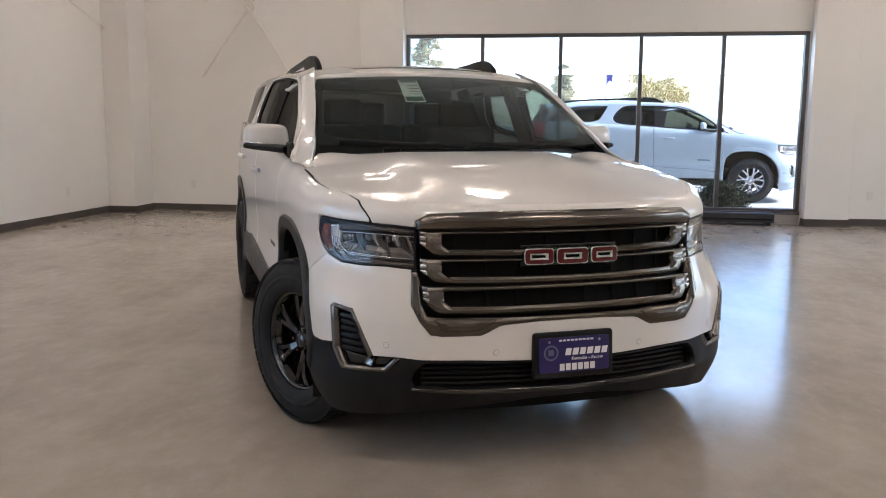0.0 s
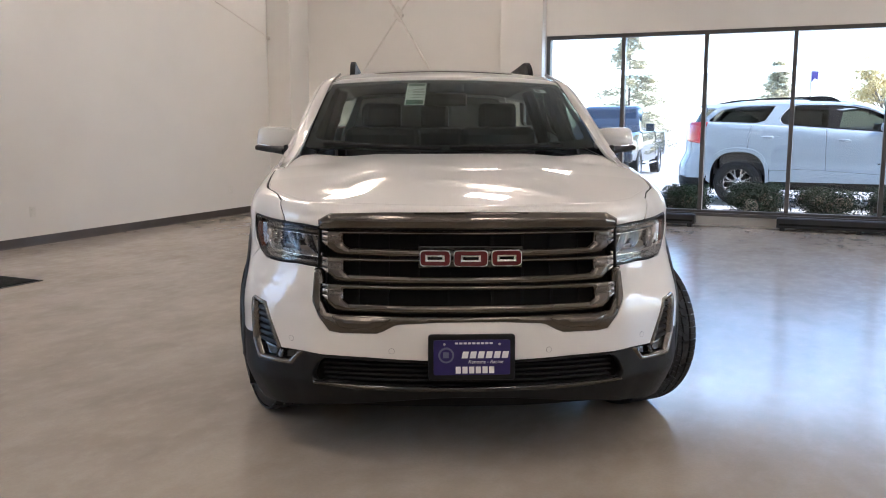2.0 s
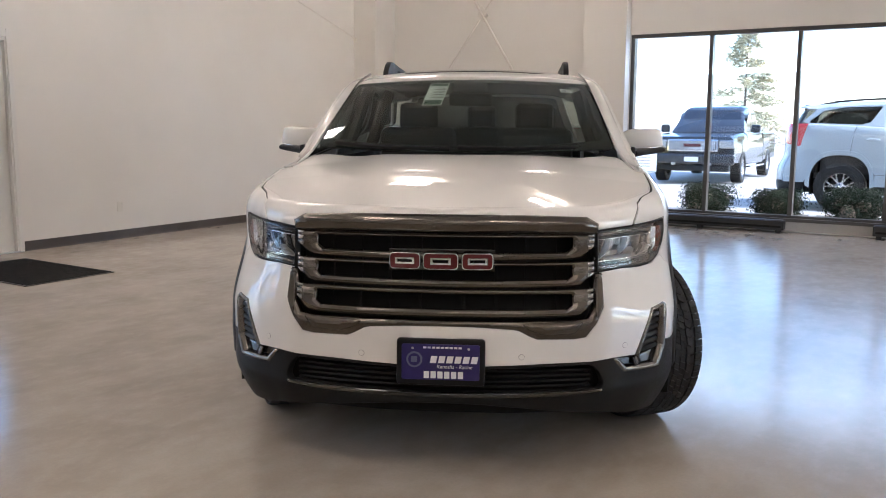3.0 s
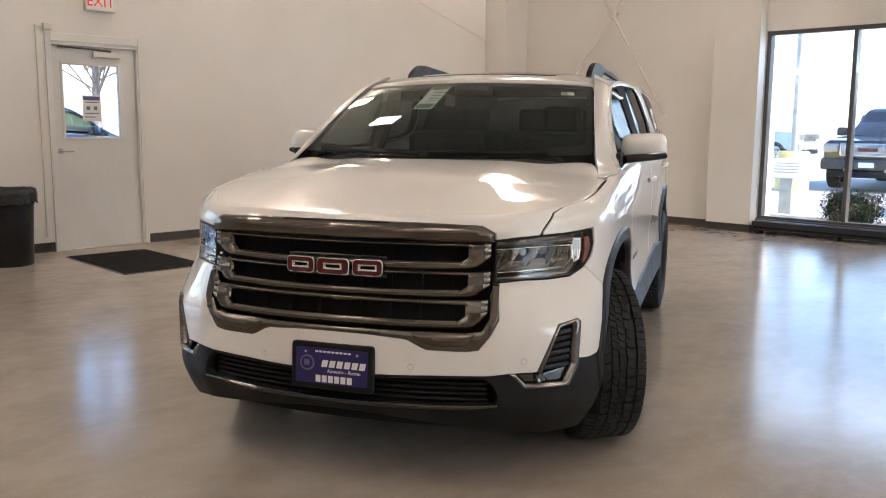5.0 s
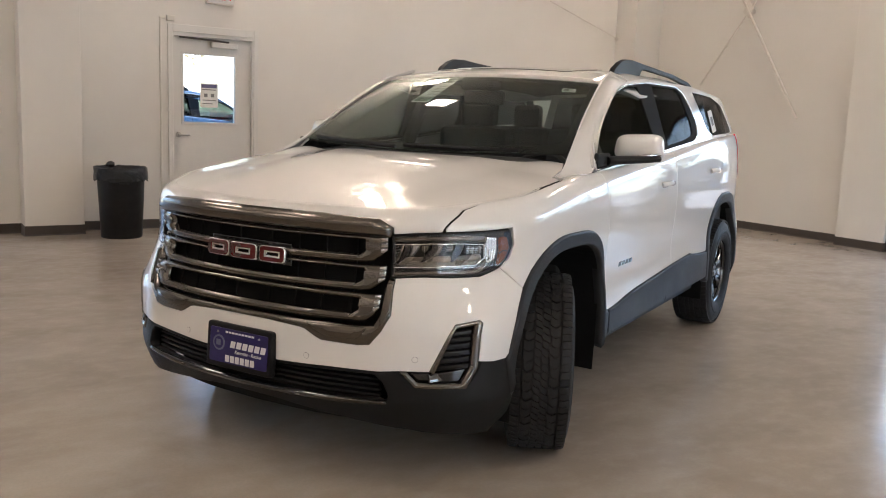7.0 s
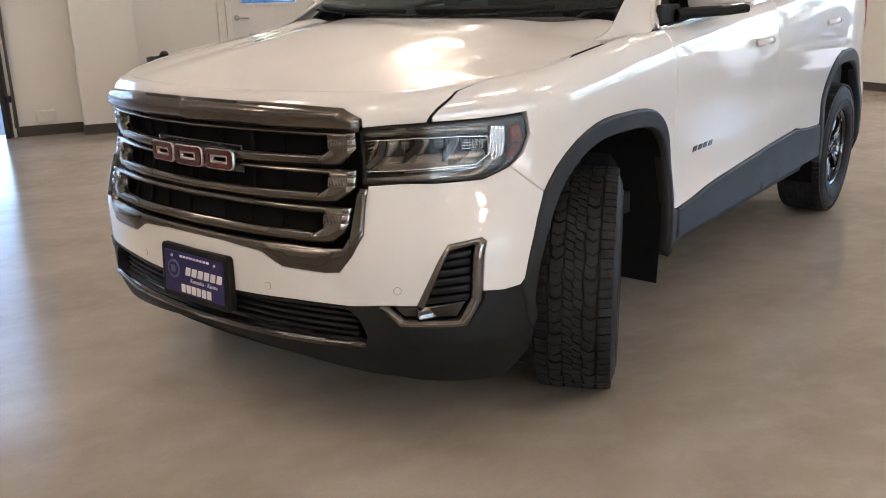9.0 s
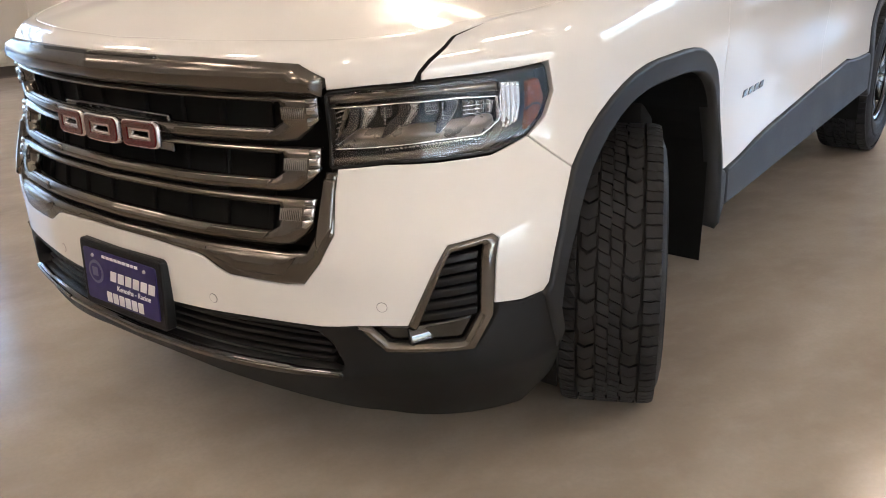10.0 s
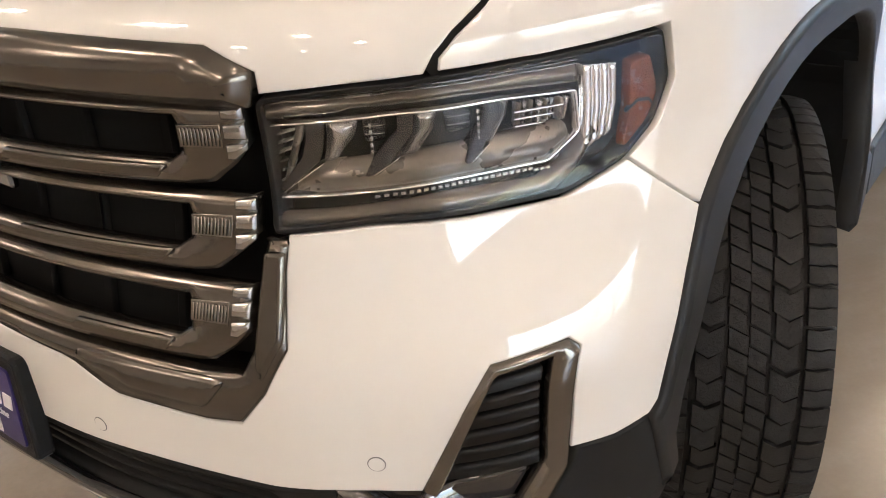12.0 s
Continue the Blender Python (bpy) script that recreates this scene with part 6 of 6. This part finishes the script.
for lo, hi in (((-.70, -.43, 0), (.70, -.412, .007)), ((-.70, .412, 0), (.70, .43, .007)), ((-.70, -.411, 0), (-.682, .411, .007)), ((.682, -.411, 0), (.70, .411, .007))):
    add_span(bm, lo, hi, .002)
part("rubber_edge", bm, M_BASE, fm)

# exit sign over the door
es = thing("exit_sign", ROOM @ pose(X0, 1.40, 2.66), "white exit sign box with red letters", "exit sign")
part("sign_box", span((0, -.165, -.10), (.055, .165, .10), .006), M_OUTLET, es)
part("sign_face", span((.0555, -.15, -.085), (.058, .15, .085), .001), M_PAPER, es)
M_EXITRED = shader("exit_red", (.62, .03, .02), .5)
bsdf(M_EXITRED).inputs["Emission Color"].default_value = (1, .07, .04, 1)
bsdf(M_EXITRED).inputs["Emission Strength"].default_value = .10
part("letters", writing("EXIT", .15, .0008), M_EXITRED, es, m=pose(.0592, 0, -.005, 90, 0, 90))
# contact sensor and its conduit beside the door frame
ds = thing("door_sensor", ROOM @ pose(X0, DY0 - .03, 2.36), "small white alarm contact with surface conduit", "sensor")
part("case", span((0, -.01, -.03), (.05, .08, .03), .005), M_OUTLET, ds)
part("conduit", span((0, -.085, -2.2), (.016, -.065, -.01), .003), M_OUTLET, ds)
part("conduit_elbow", span((0, -.085, -.010), (.016, -.011, .012), .003), M_OUTLET, ds)

# notice on the door's window
nt = thing("paper_notice", ROOM @ pose(X0 - .0665, 1.30, 1.53), "printed white paper notice taped to the door window", "notice")
part("sheet", span((0, -.105, -.14), (.0012, .105, .14)), M_PAPER, nt)
M_BLUEINK = shader("blue_ink", (.10, .10, .22), .6)
for z0, z1, y0, y1, mat in ((.085, .125, -.09, .09, M_BLUEINK), (.06, .07, -.08, .08, M_GREYINK), (-.02, .02, -.06, -.02, M_GREYINK), (-.02, .02, .02, .06, M_GREYINK), (-.06, -.05, -.08, .08, M_GREYINK), (-.10, -.09, -.08, .04, M_GREYINK)):
    part("printed_band", span((.0015, y0, z0), (.002, y1, z1)), mat, nt)


# ---------------------------------------------------------------- outside
M_GROUND = varied("pale_paving", (.26, .25, .238), (.34, .33, .318), .35, (.7, .85), .25, 60)
M_GRAVEL = varied("pale_gravel", (.30, .28, .25), (.55, .53, .50), 30, (.8, .9), .9, 90)
M_KERB = varied("concrete_kerb", (.38, .37, .35), (.48, .47, .45), 2, (.7, .85), .2, 80)
FORECOURT = .05                          # the forecourt rises a little away from the wall
gm = bmesh.new()
for a, b in (((-400, Y1 + T), (400, 9.6)), ((-400, 9.6), (400, 700)), ((-400, -400), (X0 - T, Y1 + T)), ((X0 - T, -400), (400, Y0 - T)), ((X1 + T, Y0 - T), (400, Y1 + T))):
    vs = [gm.verts.new((x, y, FORECOURT if y > 9 else -.02)) for x, y in ((a[0], a[1]), (b[0], a[1]), (b[0], b[1]), (a[0], b[1]))]
    gm.faces.new(vs)
bmesh.ops.remove_doubles(gm, verts=gm.verts, dist=.001)
structure("ground", gm, M_GROUND, "pale sunlit paved forecourt")
structure("ground", span((-3.2, Y1 + T + .002, -.03), (4.2, 9.55, .075), .01), M_GRAVEL, "pale gravel planting bed under the window")
structure("pavement", span((-3.3, 9.552, -.03), (4.3, 9.70, .12), .015), M_KERB, "concrete kerb along the planting bed")


def leaves_material(name, dark, light):
    m = shader(name, light, .75, Specular_IOR_Level=.12)
    o = node(m, "ShaderNodeNewGeometry")
    link(m, ramp(m, o, "Random Per Island", [(0, dark), (1, light)]), 0, bsdf(m), "Base Color")
    bsdf(m).inputs["Transmission Weight"].default_value = 0
    return m


M_YEW = leaves_material("yew_leaves", (.005, .010, .006), (.016, .027, .014))
M_BARK = varied("grey_bark", (.14, .115, .095), (.24, .20, .165), 10, (.8, .9), .6, 60)
# needle and leaf colours are lightened to stand in for outdoor glare
M_GLARESPRUCE = leaves_material("glare_pale_needles", (.46, .43, .29), (.61, .56, .40))
M_AUTUMN = leaves_material("autumn_leaves", (.42, .33, .14), (.58, .48, .24))


def leaf_cloud(rnd, count, place, size):
    """Small folded leaf blades scattered by place(rnd); one mesh."""
    vs, fs = [], []
    for _ in range(count):
        c, n = place(rnd)
        n = (Vector(n) + Vector((rnd.uniform(-.7, .7), rnd.uniform(-.7, .7), rnd.uniform(-.5, .7)))).normalized()
        a = n.orthogonal().normalized()
        a.rotate(Matrix.Rotation(rnd.uniform(0, 6.3), 3, n))
        b = n.cross(a)
        s = size * rnd.uniform(.6, 1.3)
        k = len(vs)
        c = Vector(c)
        vs += [c - a * s, c + b * s * .35 + n * s * .2, c + a * s, c - b * s * .35 + n * s * .2]
        fs += [(k, k + 1, k + 2), (k, k + 2, k + 3)]
    bm = bmesh.new()
    v = [bm.verts.new(p) for p in vs]
    for f in fs:
        bm.faces.new([v[i] for i in f])
    return bm


def shrub(seed, w, h):
    rnd = random.Random(seed)
    s = thing("shrub", Matrix(), "clipped dark green yew shrub in the planting bed", "shrub", "shrubs under the window")
    lumps = [(rnd.uniform(-.3, .3) * w, rnd.uniform(-.25, .25) * w, rnd.uniform(.35, .72) * h, rnd.uniform(.22, .34) * w) for _ in range(12)]

    def place(r):
        x, y, z, q = r.choice(lumps)
        d = Vector((r.gauss(0, 1), r.gauss(0, 1), r.gauss(0, 1))).normalized()
        p = Vector((x, y, z)) + d * q * r.uniform(.35, 1.08)
        p.z = max(.04, min(p.z, h * r.uniform(.9, 1.05)))
        return p, d
    part("crown", leaf_cloud(rnd, 8500, place, .024), M_YEW, s)
    bm = bmesh.new()
    for _ in range(7):
        a = rnd.uniform(0, 6.3)
        add_cyl(bm, .014, .006, h * .7, pose(.06 * math.cos(a), .06 * math.sin(a), h * .35, 22 * math.sin(a), 22 * math.cos(a), 0), 6)
    part("stem", bm, M_BARK, s)
    bm = bmesh.new()
    for x, y, z, q in lumps:
        bmesh.ops.create_icosphere(bm, subdivisions=2, radius=q * .40, matrix=Matrix.Translation((x, y, min(z, h - q * .8))))
    part("inner_twigs", bm, M_BARK, s)
    return s


for k, (x, w, h) in enumerate(((-1.10, .78, .46), (-.14, .74, .42), (.80, .86, .46), (1.68, .82, .43), (2.52, .84, .45))):
    shrub(20 + k, w, h).matrix_basis = ROOM @ pose(x, 8.98, .07, 0, 0, 40 * k)

# melting snow left between the shrubs
M_SNOW = varied("melting_snow", (.62, .66, .70), (.78, .81, .84), 9, (.5, .65), .5, 70)
for k, (x, y, w, h) in enumerate(((-.62, 8.72, .20, .10), (.33, 8.72, .20, .11), (1.24, 8.72, .16, .09), (-.58, 9.15, .30, .08))):
    sn = thing("snow_patch", ROOM @ pose(x, y, .07, 0, 0, 50 * k), "small melting snow patch in the planting bed", "snow", "snow patches in the bed")
    rnd = random.Random(50 + k)
    bm = bmesh.new()
    bmesh.ops.create_icosphere(bm, subdivisions=3, radius=1)
    for v in bm.verts:
        c = v.co
        n_ = 1 + .22 * math.sin(5 * c.x + k) * math.cos(4 * c.y - k) + rnd.uniform(-.05, .05)
        v.co = (c.x * w * n_, c.y * w * .6 * n_, max(-.01, c.z * h * n_))
    part("mound", bm, M_SNOW, sn, smooth=60)

# parked cars
M_CHROMEBRIGHT = sheen("bright_grille", (.55, .55, .55), (.65, .65, .65), .15, 1.0)
build_suv(ROOM @ pose(3.27, 11.88, FORECOURT, 0, 0, 90), "white SUV with bright alloy wheels parked outside, blue shade in its paint", M_SHADEDPAINT, M_SHADEDPAINT, M_CHROMEBRIGHT, 0, RIM_MANY, M_ALLOY)
M_BLUEPAINT = paint("blue_paint", (.03, .09, .15))
build_suv(ROOM @ pose(-11.5, 3.4, -.02, 0, 0, -160), "dark blue SUV parked outside the exit door", M_BLUEPAINT, M_CLAD, M_BRONZE, 0, RIM_MANY, M_ALLOY)


def pickup(m, coat, label):
    """A full-size pickup, nose along -y, front axle over the origin."""
    t = thing("pickup_truck", m, label, "pickup truck", "parked pickup trucks")

    def loft(rows, mat, name, parent=t, smooth=35, label=""):
        """rows: (y, half width low, half width top, z low, z top, rounding)"""
        bm = bmesh.new()
        rings = []
        for y, wl, wt, z0, z1, r in rows:
            ring = [(-wl, z0), (wl, z0), (wl, z0 + (z1 - z0) * .55), (wt + (wl - wt) * .25, z1 - r), (wt - r, z1), (-wt + r, z1), (-wt - (wl - wt) * .25, z1 - r), (-wl, z0 + (z1 - z0) * .55)]
            rings.append([bm.verts.new((x, y, z)) for x, z in ring])
        for a, b in zip(rings, rings[1:]):
            for i in range(8):
                bm.faces.new((a[i], a[(i + 1) % 8], b[(i + 1) % 8], b[i]))
        bm.faces.new(rings[0])
        bm.faces.new(rings[-1])
        return part(name, bm, mat, parent, label, smooth=smooth)

    loft([(-.86, .86, .84, .62, 1.02, .06), (-.80, .95, .90, .55, 1.13, .05), (-.3, 1.0, .93, .50, 1.19, .05), (.55, 1.01, .94, .48, 1.22, .05), (.62, 1.01, .94, .48, 1.22, .05)], coat, "front_body")
    loft([(.60, 1.01, .95, .45, 1.22, .04), (2.75, 1.01, .95, .45, 1.25, .04)], coat, "cab_lower")
    loft([(.62, .90, .88, 1.20, 1.23, .02), (1.30, .82, .70, 1.20, 1.84, .06), (1.9, .82, .70, 1.20, 1.90, .06), (2.55, .82, .70, 1.20, 1.86, .06), (2.80, .84, .78, 1.20, 1.30, .02)], coat, "cab_upper")
    loft([(2.80, 1.01, .98, .50, 1.22, .03), (4.7, 1.01, .98, .52, 1.22, .03)], coat, "cargo_bed")
    wsm = bmesh.new()
    vs = [wsm.verts.new(p) for p in ((-.80, .70, 1.245), (.80, .70, 1.245), (.68, 1.24, 1.775), (-.68, 1.24, 1.775))]
    wsm.faces.new(vs)
    r_ = bmesh.ops.extrude_face_region(wsm, geom=wsm.faces[:])
    bmesh.ops.translate(wsm, vec=(0, -.018, .016), verts=[g for g in r_["geom"] if isinstance(g, bmesh.types.BMVert)])
    part("windscreen", wsm, M_GLOSSBLACK, t, "dark glossy windscreen")
    for sg in (-1, 1):
        part("side_window", prism([(.95, 1.27), (1.68, 1.27), (1.68, 1.72), (1.36, 1.72)], .01, .002, Matrix(((0, 0, sg, sg * .835), (1, 0, 0, 0), (0, 1, 0, 0), (0, 0, 0, 1))) @ pose(0, 0, 0, 0, 0, 0)), M_GLOSSBLACK, t)
        part("side_window", prism([(1.76, 1.27), (2.5, 1.27), (2.42, 1.72), (1.76, 1.72)], .01, .002, Matrix(((0, 0, sg, sg * .835), (1, 0, 0, 0), (0, 1, 0, 0), (0, 0, 0, 1)))), M_GLOSSBLACK, t)
        part("headlight", span((sg * .78 - .17, -.885, .86), (sg * .78 + .17, -.80, 1.06), .03), M_SILVER, t, "clear glossy headlight")
        part("door_mirror", span((sg * 1.12 - .11, .80, 1.22), (sg * 1.12 + .11, .92, 1.42), .04), coat, t)
        part("tow_hook", span((sg * .42 - .05, -.96, .46), (sg * .42 + .05, -.90, .52), .015), M_NICKEL, t)
        part("running_board", span((sg * 1.0 - .06, .75, .36), (sg * 1.0 + .06, 2.7, .41), .015), M_CHROME, t)
    g = part("grille", span((-.60, -.90, .78), (.60, -.84, 1.08), .04), M_CHROMEBRIGHT, t, "wide bright mesh grille")
    part("grille_field", span((-.55, -.905, .82), (.55, -.90, 1.04), .01), M_GLOSSBLACK, g)
    for k in range(9):
        part("grille_bar", span((-.54, -.915, .83 + .024 * k), (.54, -.906, .841 + .024 * k), .002), M_CHROMEBRIGHT, g)
    for k in range(21):
        part("grille_upright", span((-.535 + .0525 * k, -.914, .825), (-.525 + .0525 * k, -.906, 1.035), .002), M_CHROMEBRIGHT, g)
    part("red_block", span((-.20, -.925, .90), (.20, -.915, .97), .01), M_RED, g, "plain red emblem block")
    part("front_bumper", span((-.98, -.95, .48), (.98, -.70, .74), .06), coat, t)
    part("lower_valance", span((-.85, -.90, .32), (.85, -.60, .48), .04), M_PLASTIC, t)
    part("plate", span((-.16, -.962, .55), (.16, -.952, .66), .003), M_PAPER, t)
    for sg in (-1, 1):
        for y in (0, 3.6):
            wheel(t, (sg * .90, y, .40), 0 if sg > 0 else 180, M_ALLOY, RIM_MANY)
    return t


pickup(ROOM @ pose(-3.26, 16.6, FORECOURT, 0, 0, 2) @ Matrix.Scale(.94, 4), M_BLACKPAINT, "black pickup truck with a wide chrome grille parked outside")
pickup(ROOM @ pose(-11.0, 30.2, FORECOURT, 0, 0, 90), M_SHADEDPAINT, "pale pickup truck parked far across the forecourt")

# lamp post on a painted footing
M_YELLOW = varied("faded_yellow_paint", (.50, .42, .14), (.62, .54, .22), 5, (.6, .75), .2, 60)
M_GALV = varied("galvanised_steel", (.32, .32, .31), (.42, .42, .41), 8, (.4, .55), .05, 100, .6)
lp = thing("street_lamp", ROOM @ pose(-4.55, 15.3, FORECOURT), "grey steel lamp post on a faded yellow footing", "street lamp")
bm = bmesh.new()
add_lathe(bm, [(.0, .0), (.33, .0), (.34, .05), (.33, .78), (.29, .83), (0, .83)], 32)
part("footing", bm, M_YELLOW, lp, "faded yellow concrete footing", smooth=40)
part("pole", cyl(.075, .055, 7.0, pose(0, 0, 4.33), 16), M_GALV, lp, smooth=40)
part("base_flange", cyl(.15, .15, .03, pose(0, 0, .845), 16), M_GALV, lp)
part("lamp_head", span((-.2, -.9, 7.75), (.2, .05, 7.88), .03), M_GALV, lp)
for z in (2.2, 2.9, 1.6):
    part("pole_band", cyl(.072, .072, .04, pose(0, 0, z), 16), M_GALV, lp)
# tilted board on a post
M_BOARD = varied("pale_blue_board", (.48, .56, .62), (.56, .64, .70), 4, (.4, .5), .03, 80)
tb = thing("notice_board", ROOM @ pose(-2.62, 10.4, FORECOURT, 0, 0, 18), "pale blue tilted board on a grey post", "board")
part("post", span((-.09, -.05, 0), (.09, .05, .62), .01), M_GALV, tb)
part("board", box((.54, .03, .42), (0, 0, 0), .006, pose(0, -.02, .70, -48, 0, 0)), M_BOARD, tb)
for k in range(4):
    part("dark_strip", box((.36, .004, .03), (0, -.018, -.10 + .065 * k), 0, pose(0, -.02, .70, -48, 0, 0)), M_GREYINK, tb)


def conifer(seed, m, height, label):
    rnd = random.Random(seed)
    t = thing("conifer", m, label, "tree", "trees beyond the forecourt")
    part("trunk", cyl(.09, .015, height, pose(0, 0, height / 2), 10), M_BARK, t, smooth=50)
    branches = []
    bm = bmesh.new()
    for i in range(70):
        z = height * (.10 + .88 * (i / 70))
        r = (height - z) * .40 * rnd.uniform(.65, 1.15) + .12
        a = rnd.uniform(0, 6.283)
        tip = Vector((r * math.cos(a), r * math.sin(a), z - r * .18))
        branches.append((Vector((0, 0, z)), tip))
        add_rod(bm, (0, 0, z), tip, .008, 5)
    part("limbs", bm, M_BARK, t)

    def place(q):
        a, b = q.choice(branches)
        f = q.random() ** .6
        p = a.lerp(b, f)
        return p + Vector((q.gauss(0, .10), q.gauss(0, .10), q.gauss(-.05, .07))), (0, 0, 1)
    part("crown", leaf_cloud(rnd, 6500, place, .125), M_GLARESPRUCE, t)
    return t


def broadleaf(seed, m, height, label):
    rnd = random.Random(seed)
    t = thing("broadleaf_tree", m, label, "tree", "trees beyond the forecourt")
    part("trunk", cyl(.20, .09, height * .5, pose(0, 0, height * .25), 10), M_BARK, t, smooth=50)
    limbs, bm = [], bmesh.new()
    for i in range(26):
        a, e = rnd.uniform(0, 6.283), rnd.uniform(.3, 1.3)
        l = height * rnd.uniform(.25, .48)
        tip = Vector((math.cos(a) * math.cos(e) * l, math.sin(a) * math.cos(e) * l, height * .45 + math.sin(e) * l))
        limbs.append(tip)
        add_rod(bm, (0, 0, height * rnd.uniform(.3, .5)), tip, .03, 5)
    part("limbs", bm, M_BARK, t)

    def place(q):
        c = q.choice(limbs)
        d = Vector((q.gauss(0, 1), q.gauss(0, 1), q.gauss(0, .8)))
        return c + d * height * .065, d
    part("crown", leaf_cloud(rnd, 3000, place, .12), M_AUTUMN, t)
    return t


conifer(3, ROOM @ pose(-7.0, 38, FORECOURT), 6.3, "tall conifer behind the parked cars, its needles paled by painted glare")
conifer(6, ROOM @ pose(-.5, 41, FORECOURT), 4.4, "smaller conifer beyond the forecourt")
broadleaf(8, ROOM @ pose(4.5, 45, FORECOURT), 4.6, "autumn-yellow tree beyond the forecourt")
broadleaf(9, ROOM @ pose(-24, 9, -.02), 6.5, "autumn-yellow tree outside the exit door")
broadleaf(11, ROOM @ pose(-27, 5.0, -.02), 6.0, "yellow-leaved tree outside the exit door")
# small blue pennant over the parked cars
pn = thing("pennant", ROOM @ pose(1.2, 24, FORECOURT), "small blue pennant on a thin pole", "flag")
part("pole", cyl(.03, .02, 3.0, pose(0, 0, 1.5), 8), M_GALV, pn)
M_PENNANT = varied("blue_cloth", (.07, .05, .20), (.11, .08, .28), 8, (.7, .8), .1, 60)
part("cloth", prism([(0, 0), (.18, -.04), (.16, -.30), (.08, -.24), (.0, -.36)], .012, .002, pose(.02, 0, 2.9, 90, 0, 0)), M_PENNANT, pn)
